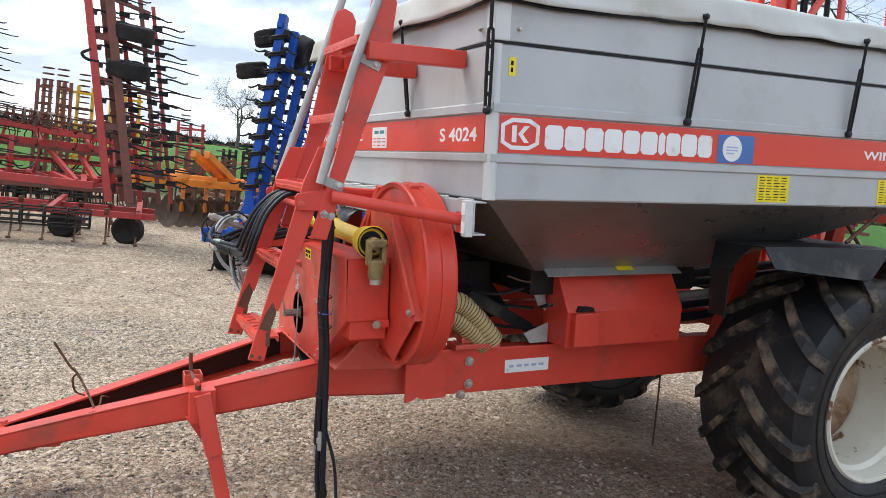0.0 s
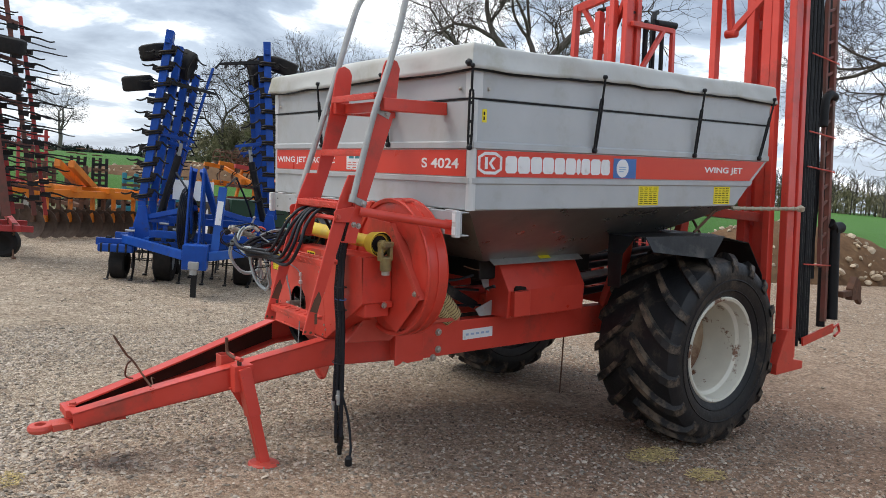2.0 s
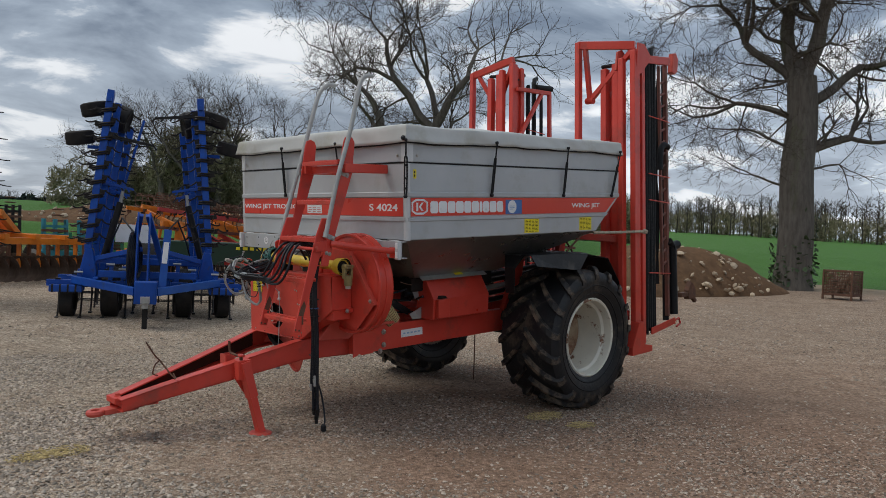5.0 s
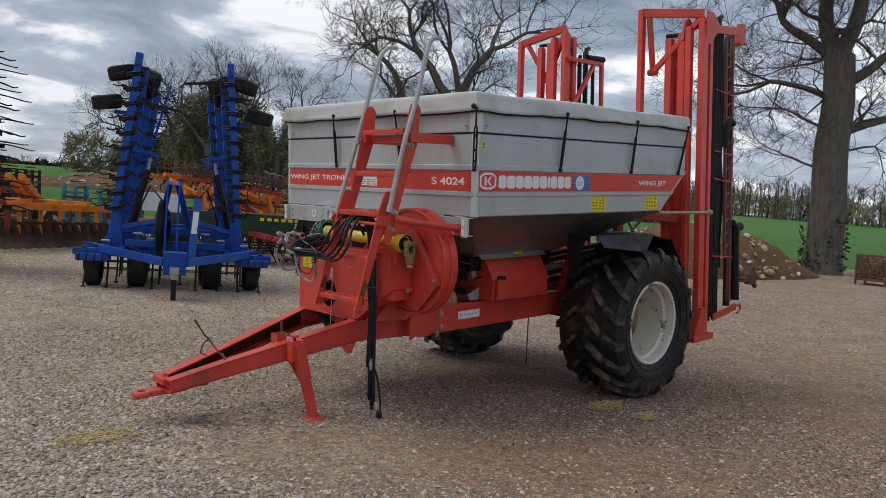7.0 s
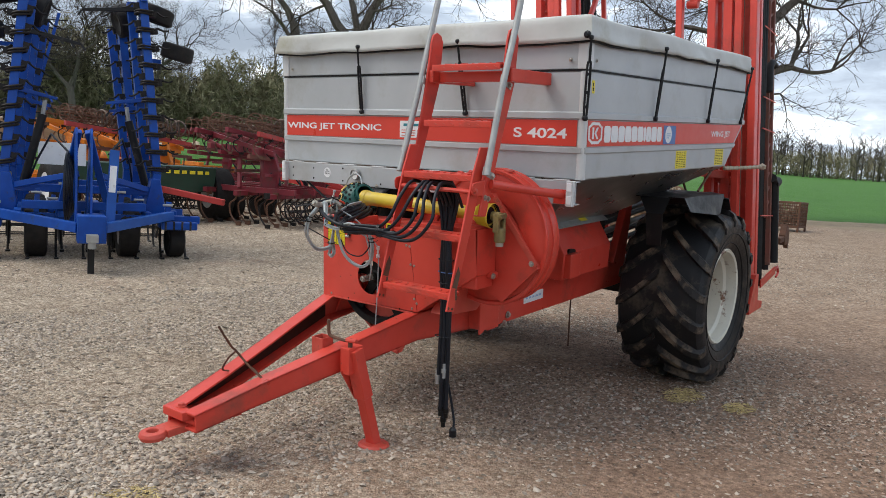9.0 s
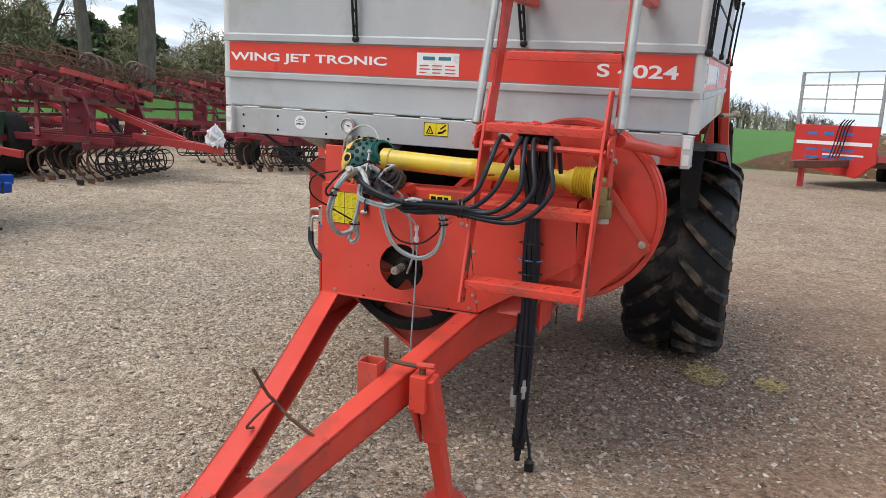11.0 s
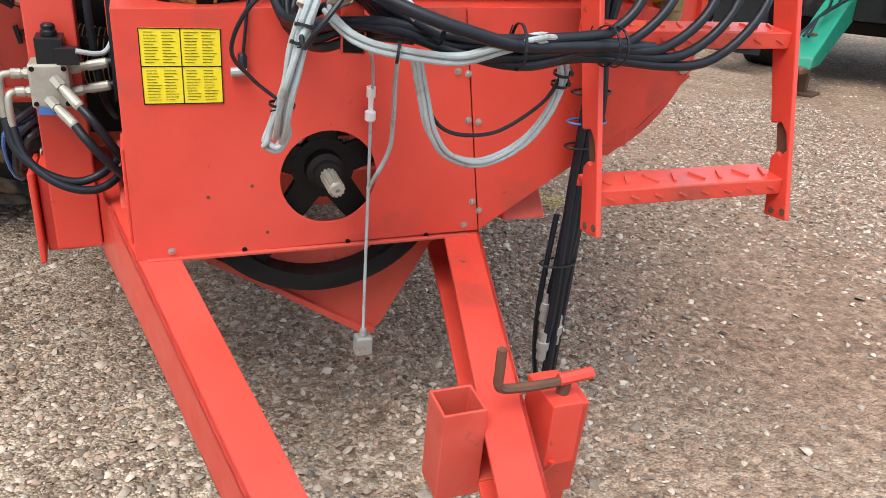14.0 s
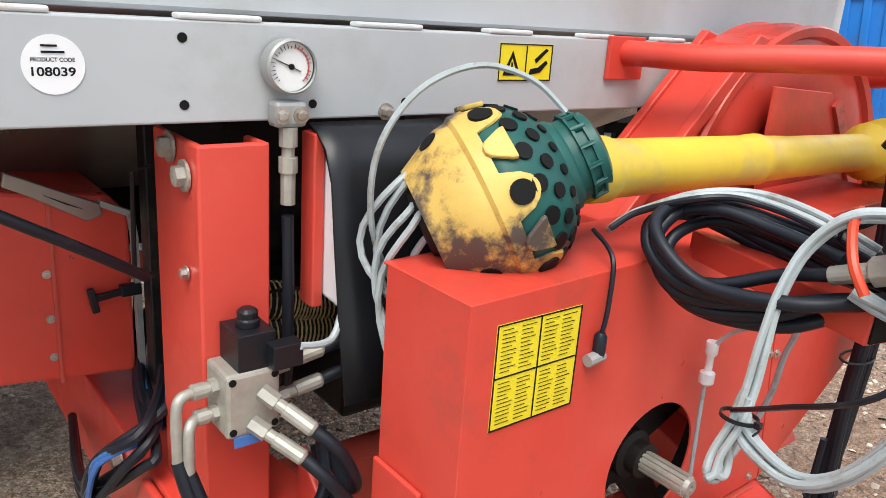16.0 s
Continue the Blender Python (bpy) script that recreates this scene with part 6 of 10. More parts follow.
for i, (cy, cz, ry, rz) in enumerate(((1.50, 1.23, 0.075, 0.10), (1.49, 1.22, 0.065, 0.13), (1.515, 1.19, 0.05, 0.12), (1.505, 1.16, 0.06, 0.15), (1.47, 1.20, 0.05, 0.10))):
    m = Mesh()
    m.tube([(-0.205 - 0.012 * i + 0.02 * math.cos(3 * a), cy + ry * math.cos(a), cz + rz * math.sin(a) * (1 + 0.1 * math.sin(2 * a + i))) for a in [2 * math.pi * j / 28 for j in range(28)]], 0.0052, 7, closed=True)
    part("cable_coil", m, CABLE, S, "coil of pale grey cable" if i == 0 else "", smooth=True)

RUST_CREAM = material("rust-stained cream paint", (0.42, 0.33, 0.22), (0.24, 0.13, 0.07), 6, 0.6, bump=0.001, stain=(0.16, 0.07, 0.035), sscale=5, sfrom=0.45, sto=0.6)
# ---- metering boxes, ducts, wheels, mudguards ----
def metering_box(y0, s):
    """Red cover over the metering gear; s: which way it faces."""
    yy = lambda v: y0 + s * v
    m = Mesh()
    m.prism([(yy(0.14), 1.155), (yy(0.02), 1.125), (yy(-0.085), 0.955), (yy(-0.075), 0.775), (yy(0.14), 0.775)], "x", 0.715, 1.425)
    b = part("metering_box", m, RED, S, "red folded cover over the metering gear", bevel=0.006)
    m = Mesh()
    m.box((0.735, min(yy(-0.125), yy(-0.07)), 0.79), (0.875, max(yy(-0.125), yy(-0.07)), 0.955))
    p = part("end_box", m, RED, b, bevel=0.005)
    m = Mesh()
    m.prism([(0.76, 0.957), (0.78, 0.985), (0.83, 0.982), (0.86, 0.975), (0.868, 0.957)], "y", min(yy(-0.09), yy(-0.075)), max(yy(-0.09), yy(-0.075)))
    part("dark_slot", m, DARK, b)
    m = Mesh()
    m.beam((0.612, yy(-0.005), 1.158), (1.43, yy(-0.005), 1.158), 0.11, 0.006, (0, -0.55 * s, 0.83))
    h = part("hinge_strip", m, GALV, b, "grey hinge strip with a yellow sticker", bevel=0.001)
    for i in range(7):
        m = Mesh()
        m.box((0.66 + i * 0.11, min(yy(0.030), yy(0.050)), 1.186), (0.70 + i * 0.11, max(yy(0.030), yy(0.050)), 1.198))
        part("hinge_gap", m, INK, h)
    m = Mesh()
    m.beam((1.03, yy(-0.012), 1.158), (1.13, yy(-0.012), 1.158), 0.05, 0.002, (0, -0.55 * s, 0.83))
    m.v = [(x, y - s * 0.004, z + 0.004) for x, y, z in m.v]
    part("yellow_sticker", m, STICKER_Y, h)
    m = Mesh()
    m.tube([(0.70, yy(0.03), 0.97), (0.655, yy(0.03), 0.97)], 0.007, 8)
    m.tube([(0.655, yy(-0.01), 0.985), (0.655, yy(0.07), 0.955)], 0.009, 8)
    part("latch", m, PLASTIC, b, smooth=True)
    m = Mesh()
    m.prism([(0.60, 1.15), (0.66, 1.15), (0.70, 1.02), (0.71, 0.93), (0.66, 0.96), (0.62, 1.05)], "y", min(yy(0.10), yy(0.104)), max(yy(0.10), yy(0.104)))
    m.prism([(0.56, 0.83), (0.70, 0.88), (0.70, 0.78), (0.60, 0.78)], "y", min(yy(0.06), yy(0.064)), max(yy(0.06), yy(0.064)))
    part("end_plate", m, GALV, b, "bare grey end plate")


m = Mesh()
m.prism([(1.745, 0.872), (2.075, 0.905), (2.075, 1.19), (2.02, 1.235), (1.775, 1.205), (1.745, 1.17)], "x", 0.29, 0.715)
cv = part("drive_cover", m, RED, S, "red sheet cover over the far metering drive", bevel=0.008)
m = Mesh()
m.prism([(1.93, 1.258), (1.83, 1.212), (1.795, 1.196), (1.790, 1.176), (1.815, 1.168), (1.90, 1.218), (1.935, 1.236)], "x", 0.272, 0.284)
lid = part("cover_clip", m, STEEL, cv, "bent bare metal clip with a worn label", bevel=0.002)
m = Mesh()
for i in range(3):
    m.beam((0.2712, 1.822 + 0.010 * i, 1.190 + 0.004 * i), (0.2712, 1.862 + 0.008 * i, 1.210 + 0.004 * i), 0.0006, 0.003, (1, 0, 0))
part("label_print", m, INK, lid)
for a, b in (((1.795, 1.196), (1.745, 1.172)), ((1.745, 1.172), (1.740, 1.13)), ((1.740, 1.13), (1.738, 0.872))):
    m = Mesh()
    m.beam((0.282, *a), (0.282, *b), 0.010, 0.016, (1, 0, 0))
    part("edge_strip", m, GALV, cv)
m = Mesh()
m.box((0.286, 1.868, 0.88), (0.2895, 1.874, 1.20))
part("cover_seam", m, RED_WORN, cv)
for z in (0.93, 1.0, 1.08):
    bolt((0.2895, 1.880, z), "x", 0.005, 0.004, parent=cv)
m = Mesh()
m.box((0.268, 1.735, 1.026), (0.286, 1.770, 1.046)).beam((0.274, 1.765, 1.036), (0.274, 1.812, 1.030), 0.010, 0.012)
m.beam((0.270, 1.812, 1.006), (0.270, 1.820, 1.050), 0.012, 0.012)
part("cover_latch", m, PLASTIC, cv, bevel=0.002)
m = Mesh()
m.tube([(0.10, 1.762, 1.292), (0.10, 1.790, 1.286), (0.10, 1.794, 1.13), (0.10, 1.762, 1.122)], 0.0035, 6)
part("wire_loop", m, BLACK, S, smooth=True)
metering_box(0.545, 1)
metering_box(1.855, -1)
for i in range(5):
    z, y = 0.83 + 0.062 * i, 0.70 + 0.03 * (i % 2)
    for yy in (y, WIDE - y):
        m = Mesh()
        m.tube(spline([(1.45, yy, z), (1.9, yy + 0.02, z + 0.02), (2.5, yy + 0.05, z + 0.05), (3.0, yy, z + 0.1)], 4), 0.026, 10)
        part("air_pipe", m, GALV if i == 2 else HOSE, S, "air pipe from the metering gear" if i == 0 else "", smooth=True)
# ribbed ducts behind the fan
for k, pts in enumerate(([(0.02, 0.60, 0.98), (0.18, 0.60, 1.00), (0.29, 0.61, 0.92), (0.40, 0.62, 0.80)], [(0.02, 0.62, 0.90), (0.16, 0.62, 0.93), (0.27, 0.62, 0.86), (0.36, 0.64, 0.78)],
                         [(0.12, 1.36, 1.02), (0.12, 1.47, 1.015), (0.125, 1.55, 1.030), (0.14, 1.68, 1.05)], [(0.11, 1.36, 0.95), (0.115, 1.46, 0.962), (0.12, 1.56, 0.975), (0.13, 1.68, 0.97)])):
    run = spline(pts, 16 if k < 2 else 24)
    m = Mesh()
    m.tube(run, 0.052 if k < 2 else 0.034, 14)
    duct = part("ribbed_duct", m, RIBBED if k < 2 else RUBBER, S, ("cream ribbed duct hose", "", "black duct hose with cream ribs", "")[k], smooth=True)
    m = Mesh()
    for i in range(2, len(run) - 1, 2):
        d = (run[i + 1] - run[i - 1]).normalized()
        m.lathe([(0.051, -0.003), (0.055, 0.0), (0.051, 0.003)] if k < 2 else [(0.033, -0.0018), (0.0362, -0.001), (0.0362, 0.001), (0.033, 0.0018)], 14, Matrix.Translation(run[i]) @ d.to_track_quat("Z", "Y").to_matrix().to_4x4())
    part("duct_rib", m, RUST if k < 2 else RIBBED, duct)
m = Mesh()
m.box((0.18, 0.58, 0.775), (0.42, 0.68, 0.80))
m.box((0.22, 0.60, 0.80), (0.30, 0.66, 0.83))
part("step_plate", m, RED_WORN, S, bevel=0.004)
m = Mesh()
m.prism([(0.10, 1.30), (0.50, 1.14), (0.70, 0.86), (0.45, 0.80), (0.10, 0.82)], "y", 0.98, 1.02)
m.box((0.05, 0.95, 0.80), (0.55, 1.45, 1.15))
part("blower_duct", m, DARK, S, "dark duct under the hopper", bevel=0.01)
# black sheet added behind the post, its colour gives the void's darkness
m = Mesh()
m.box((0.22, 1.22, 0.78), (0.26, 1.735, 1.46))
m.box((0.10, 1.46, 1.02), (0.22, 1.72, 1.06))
part("dark_plate", m, BLACK, S, "black sheet added to darken the void under the hopper, with a ledge", bevel=0.003)
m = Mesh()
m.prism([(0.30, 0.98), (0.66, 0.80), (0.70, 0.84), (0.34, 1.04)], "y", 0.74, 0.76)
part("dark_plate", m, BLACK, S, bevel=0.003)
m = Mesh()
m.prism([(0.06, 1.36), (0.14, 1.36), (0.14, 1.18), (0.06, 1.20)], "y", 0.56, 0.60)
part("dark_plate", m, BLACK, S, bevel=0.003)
for k, pts in enumerate(([(0.2, 0.85, 1.1), (0.4, 0.7, 1.02), (0.6, 0.66, 1.05)], [(0.45, 0.60, 1.12), (0.55, 0.6, 1.09), (0.66, 0.62, 1.08)], [(0.25, 0.9, 0.98), (0.45, 0.8, 0.95), (0.68, 0.72, 0.93)], [(0.3, 0.8, 0.9), (0.5, 0.76, 0.84), (0.72, 0.74, 0.82)])):
    part("loose_lead", Mesh().tube(spline(pts, 6), 0.009 if k != 1 else 0.004, 6), HOSE if k != 1 else RUST, S, smooth=True)
# far side: bundle under the far metering box, far upright
for k in range(7):
    q = random.Random(60 + k)
    pts = [(0.45 + q.uniform(-0.1, 0.1), 1.70 + q.uniform(-0.05, 0.05), 0.92), (0.25, 1.72 + q.uniform(-0.04, 0.04), 0.88 + q.uniform(-0.03, 0.03)), (0.10 + q.uniform(-0.03, 0.03), 1.76 + q.uniform(-0.03, 0.04), 0.87 + q.uniform(-0.04, 0.03)),
           (0.10 + q.uniform(-0.05, 0.05), 1.82 + q.uniform(-0.02, 0.05), 0.81), (0.25, 1.86, 0.67 + q.uniform(-0.03, 0.03)), (0.6, 1.80, 0.64)]
    part("loose_lead", Mesh().tube(spline(pts, 5), 0.009 if k < 5 else 0.005, 7), HOSE if k < 5 else BLUE_ST, S, smooth=True)
m = Mesh()
m.prism([(1.16, 2.44), (1.25, 2.44), (1.25, 2.30), (1.265, 2.30), (1.265, 2.455), (1.175, 2.455), (1.175, 2.53), (1.16, 2.53)], "z", 0.42, 1.38)
up = part("far_upright", m, RED, S, "red folded upright at the far side", bevel=0.003)
for a, b in (((1.2, 1.8, 0.62), (1.2, 2.45, 0.62)), ((1.2, 2.36, 1.36), (1.2, 2.45, 1.2))):
    m = Mesh()
    m.tube([a, b], 0.03, 10)
    part("upright_tube", m, RED, up, smooth=True)

WX, WZ = 2.18, 0.517


def lug_mesh(s):
    """A slanted tread bar of one half of the tyre."""
    rows = []
    for i in range(7):
        q = i / 6
        y = s * (0.010 + 0.305 * q)
        a = 0.40 * q + 0.03 * math.sin(q * 3)
        base = 0.628 if q < 0.86 else 0.628 - (q - 0.86) * 0.55
        topr = 0.690 - 0.030 * q ** 3 - (0.10 * (q - 0.86) if q > 0.86 else 0)
        w = (0.050 + 0.020 * q) / 0.66
        row = []
        for aa, r in ((a - w * 0.65, base), (a - w * 0.42, topr), (a + w * 0.42, topr), (a + w * 0.65, base)):
            row.append((r * math.cos(aa), y, r * math.sin(aa)))
        rows.append(row)
    # runs down over the shoulder
    a = 0.42
    rows.append([(r * math.cos(a + q), s * 0.338, r * math.sin(a + q)) for q, r in ((-0.06, 0.555), (-0.04, 0.60), (0.04, 0.60), (0.06, 0.555))])
    m = Mesh()
    m.loft(rows)
    n = len(m.v)
    m.f += [(0, 1, 2, 3), (n - 4, n - 3, n - 2, n - 1)]
    return m.data("lug", LUG)


LUGS = {s: lug_mesh(s) for s in (-1, 1)}


def wheel(yc, out):
    """A wide lugged tyre on a dished cream wheel; out: the side that shows its dish."""
    tm = pose(WX, yc, WZ, 90, 0, 0)      # local z runs along -y
    prof = [(0.355, -0.255), (0.385, -0.283), (0.46, -0.315), (0.53, -0.330), (0.585, -0.325), (0.625, -0.295), (0.640, -0.20), (0.645, 0.0), (0.640, 0.20), (0.625, 0.295), (0.585, 0.325), (0.53, 0.330), (0.46, 0.315), (0.385, 0.283), (0.355, 0.255)]
    m = Mesh()
    m.lathe(prof, 72, tm)
    ty = part("tyre", m, TYRE, S, "wide black tractor tyre with worn muddy lugs", smooth=True)
    for r0, w0 in ((0.425, 0.302), (0.50, 0.3255)):
        for e in (-1, 1):
            m = Mesh()
            m.lathe([(r0 - 0.006, e * (w0 - 0.004)), (r0, e * (w0 + 0.004)), (r0 + 0.006, e * (w0 + 0.001))], 60, tm)
            part("sidewall_ring", m, RUBBER, ty)
    for i in range(17):
        for s in (-1, 1):
            lg = new("lug", LUGS[s])
            lg.parent = ty
            a = 360 * (i + (0.5 if s > 0 else 0)) / 17
            lg.matrix_basis = Matrix.Translation((WX, yc, WZ)) @ pose(0, 0, 0, 0, -a, 0)
    e = 1 if out < 0 else -1              # local z of the dish side
    m = Mesh()
    m.lathe([(0.372, e * 0.262), (0.374, e * 0.274), (0.366, e * 0.282), (0.352, e * 0.276), (0.346, e * 0.255), (0.340, e * 0.20), (0.318, e * 0.182), (0.312, e * 0.06), (0.312, -e * 0.06), (0.300, -e * 0.085)], 64, tm)
    rim = part("rim", m, CREAM, S, "dished cream wheel chipped to rust", smooth=True, thick=-0.004)
    gc = random.Random(31 + int(yc * 10))
    for i in range(16):
        a, w = gc.uniform(0, 6.283), gc.uniform(0.012, 0.045)
        m = Mesh()
        m.lathe([(0.3665, e * 0.2830), (0.3535, e * 0.2775), (0.3470, e * (0.262 + gc.uniform(-0.012, 0.008)))], 160, tm)
        k = max(2, int(w / 0.0144))
        j0 = int(a / 6.283 * 160) % (160 - k - 1)
        keep = [r * 160 + j for r in range(3) for j in range(j0, j0 + k + 1)]
        q = Mesh()
        q.loft([[m.v[i2] for i2 in keep[r * (k + 1):(r + 1) * (k + 1)]] for r in range(3)])
        q.v = [tuple(Vector((WX, yc, WZ)) + (Vector(v) - Vector((WX, yc, WZ))) * 0.9985 + Vector((0, -e * 0.0012, 0))) for v in q.v]
        part("rust_chip", q, RUST, rim)
    m = Mesh()
    m.lathe([(0.304, -e * 0.075), (0.27, -e * 0.085), (0.22, -e * 0.105), (0.15, -e * 0.105), (0.12, -e * 0.10), (0.0, -e * 0.10)], 56, tm)
    part("wheel_disc", m, RUST_CREAM, rim, "wheel disc stained brown with rust", smooth=True)
    for i in range(8):
        a = 2 * math.pi * i / 8
        m = Mesh()
        m.lathe([(0.013, 0.0), (0.013, 0.02), (0.008, 0.022)], 6, tm @ pose(0.14 * math.cos(a), 0.14 * math.sin(a), -e * 0.105, 0 if e > 0 else 180, 0, 0), shut=True)
        part("wheel_nut", m, RUST, rim)
    m = Mesh()
    m.lathe([(0.085, -e * 0.105), (0.080, -e * 0.02), (0.055, e * 0.0), (0.0, e * 0.002)], 28, tm)
    part("hub", m, RUST_CREAM, rim, smooth=True)
    m = Mesh()
    m.lathe([(0.36, -e * 0.26), (0.33, -e * 0.20), (0.306, -e * 0.09)], 48, tm)
    part("inner_barrel", m, CREAM, rim, smooth=True)


wheel(0.125, -1)
wheel(2.275, 1)


def mudguard(y0, s):
    """A black sheet guard with a bent lip; s: which way is out."""
    run = [(1.27, 1.0), (1.28, 1.22), (1.40, 1.325), (1.75, 1.322), (2.22, 1.318), (2.72, 1.235), (2.93, 0.98), (2.96, 0.76)]
    yo = y0
    m = Mesh()
    deep = (0.10, 0.12, 0.22, 0.60, 0.60, 0.60, 0.60, 0.60)
    m.loft([[(x, yo, z), (x, y0 - s * d, z)] for (x, z), d in zip(run, deep)])
    g = part("mudguard", m, BLACK, S, "black steel mudguard", thick=0.006)
    m = Mesh()
    m.loft([[(1.36, yo, 1.335), (1.36, yo + s * 0.115, 1.335)], [(1.70, yo, 1.338), (1.70, yo + s * 0.115, 1.33)], [(2.22, yo, 1.322), (2.22, yo + s * 0.115, 1.31)]])
    m.loft([[(1.36, yo + s * 0.115, 1.335), (1.40, yo + s * 0.15, 1.24)], [(1.70, yo + s * 0.115, 1.33), (1.74, yo + s * 0.15, 1.20)], [(2.22, yo + s * 0.115, 1.31), (2.04, yo + s * 0.15, 1.165)]])
    part("guard_lip", m, BLACK, g, thick=0.005)
    m = Mesh()
    m.tube([(2.10, yo - s * 0.05, 1.33), (2.42, yo - s * 0.02, 1.56)], 0.010, 6)
    part("guard_stay", m, RUST, g)
    m = Mesh()
    m.tube([(2.55, yo - s * 0.3, 1.27), (2.30, yo - s * 0.3, 1.53)], 0.010, 6)
    part("guard_stay", m, RUST, g)


mudguard(0.02, -1)
mudguard(2.38, 1)
m = Mesh()
m.tube(spline([(1.70, 0.90, 0.60), (1.705, 0.91, 0.35), (1.68, 0.90, 0.02)], 6), 0.006, 6)
m.tube([(1.66 + 0.09 * math.cos(a), 0.9, 0.52 + 0.03 * math.sin(a)) for a in [2 * math.pi * i / 16 for i in range(16)]], 0.006, 6, closed=True)
part("hanging_chain", m, RUST, S)


# ---- folded booms ----
def boom(base, lean, frame_off, height, spread, elbow=(0.22, 0.60), gate=False):
    """A folded bundle of boom tubes that leans by lean per metre of height; frame_off: the inner top frame."""
    B, Lz = Vector(base), Vector((lean[0], lean[1], 1.0))

    def at(dx, dy, z):
        return B + Vector((dx * spread, dy, 0)) + Lz * (z - B.z)

    bo = None

    def bar(name, mat, dx, dy, z0, z1, w, d, label=""):
        nonlocal bo
        m = Mesh()
        m.beam(at(dx, dy, z0), at(dx, dy, z1), w, d, (1, 0, 0))
        p = part(name, m, mat, bo or S, label, bevel=0.006)
        bo = bo or p
        return p

    top = height
    bar("boom", RED, 0.00, 0.0, B.z, top - 0.10, 0.062, 0.10, "folded red boom of box tubes and black hoses")
    bar("boom_tube", RED, 0.085, 0.03, B.z + 0.03, top - 0.12, 0.045, 0.07)
    bar("boom_tube", RED, 0.155, 0.0, B.z + 0.06, top - 0.14, 0.05, 0.06)
    bar("boom_tube", RED_WORN, 0.215, 0.03, B.z + 0.10, top - 0.20, 0.03, 0.05)
    bar("boom_tube", RED, -0.09, 0.11, B.z + 0.05, top - 0.18, 0.06, 0.07)
    bar("boom_tube", RED, 0.00, 0.22, 0.70, top - 0.22, 0.08, 0.09)
    bar("boom_tube", RED, -0.02, 0.36, 0.70, top - 0.26, 0.07, 0.08)
    bar("boom_tube", RED, 0.12, 0.34, 0.60, top - 0.30, 0.06, 0.06)
    bar("boom_tube", RED_WORN, 0.25, 0.12, 0.60, top - 0.16, 0.05, 0.05)
    # hoses
    for i in range(9):
        m = Mesh()
        dx, dy = (0.075 + 0.064 * i, 0.03 + 0.06 * (i % 2)) if gate else (0.28 + 0.045 * (i // 2 + i % 2 * 0.5), 0.02 + 0.07 * (i % 2))
        j = 0.012 * math.sin(i * 2.1)
        head = top - (0.36 if gate else 0.14) + 0.03 * (i * 5 % 4)
        m.tube([at(dx, dy, 0.40 + 0.03 * (i % 3)), at(dx + j, dy, 1.2), at(dx - j, dy, 2.2), at(dx, dy + j, head)], 0.023, 8)
        h = part("boom_hose", m, RUBBER, bo, smooth=True)
        if i % 3 == 0:
            m = Mesh()
            m.tube([at(dx, dy + j, head - 0.02), at(dx, dy + j, head + 0.05), at(dx + 0.05, dy + j, head + 0.07)], 0.028, 8)
            part("hose_elbow", m, PLASTIC, h, smooth=True)
    if gate:
        # red gate with a diagonal in front of the hoses
        for a, b, w in ((at(0.0, -0.06, top - 0.43), at(0.66, -0.06, top - 0.43), 0.05), (at(0.50, -0.06, top - 0.45), at(0.07, -0.06, top - 1.02), 0.045),
                        (at(0.66, -0.06, 0.62), at(0.66, -0.06, top - 0.41), 0.045), (at(0.02, -0.06, 1.45), at(0.66, -0.06, 1.45), 0.05)):
            m = Mesh()
            m.beam(a, b, w, w, (0, 1, 0))
            part("gate_bar", m, RED, bo, bevel=0.004)
        m = Mesh()
        m.tube([at(0.46, 0.0, top - 0.36), at(0.78, 0.0, top - 0.35)], 0.038, 12)
        part("outlet_pipe", m, RUBBER, bo, "black outlet pipe", smooth=True)
    else:
        # outer lattice with rungs
        for a, b, w in ((at(0.66, 0.02, 1.0), at(0.60, 0.02, top - 0.2), 0.03), (at(0.78, 0.02, 0.55), at(0.76, 0.02, top - 0.14), 0.04)):
            m = Mesh()
            m.beam(a, b, w, w, (1, 0, 0))
            part("lattice_rail", m, BROWNRED, bo, bevel=0.003)
        k = 16
        for i in range(k):
            z = 1.1 + (top - 1.5) * i / (k - 1)
            m = Mesh()
            m.beam(at(0.655 - 0.05 * i / k, 0.02, z), at(0.775, 0.02, z + 0.05), 0.018, 0.018, (1, 0, 0))
            part("rung", m, BROWNRED, bo)
        m = Mesh()
        m.tube([at(0.80, 0.05, 0.50), at(0.80, 0.05, top - 0.18)], 0.034, 10)
        p = part("outlet_pipe", m, RUBBER, bo, "black outlet pipe with an elbow", smooth=True)
        for pts, r in (([at(0.90, 0.0, 0.56), at(0.88, 0.0, 1.30), at(0.78, 0.0, 1.36)], 0.045), ([at(0.84, 0.0, 1.30), at(0.99, 0.0, 1.32)], 0.05),
                       (spline([at(0.58, 0.0, 2.15), at(0.60, 0.0, 2.36), at(0.68, 0.0, 2.42), at(0.78, 0.0, 2.40)], 4), 0.035)):
            part("pipe_elbow", Mesh().tube(pts, r, 12), RUBBER, p, smooth=True)
        # cable and slack hoses inside the lattice
        for i in range(3):
            m = Mesh()
            m.tube(spline([at(0.62 + 0.03 * i, 0.08, 0.9), at(0.66 - 0.03 * i, 0.06, 1.7), at(0.60 + 0.05 * i, 0.09, 2.5), at(0.66, 0.05, top - 0.25)], 5), 0.013, 6)
            part("slack_hose", m, RUBBER, bo, smooth=True)
    for z in (0.95, 1.72, 2.0, 2.62):
        m = Mesh()
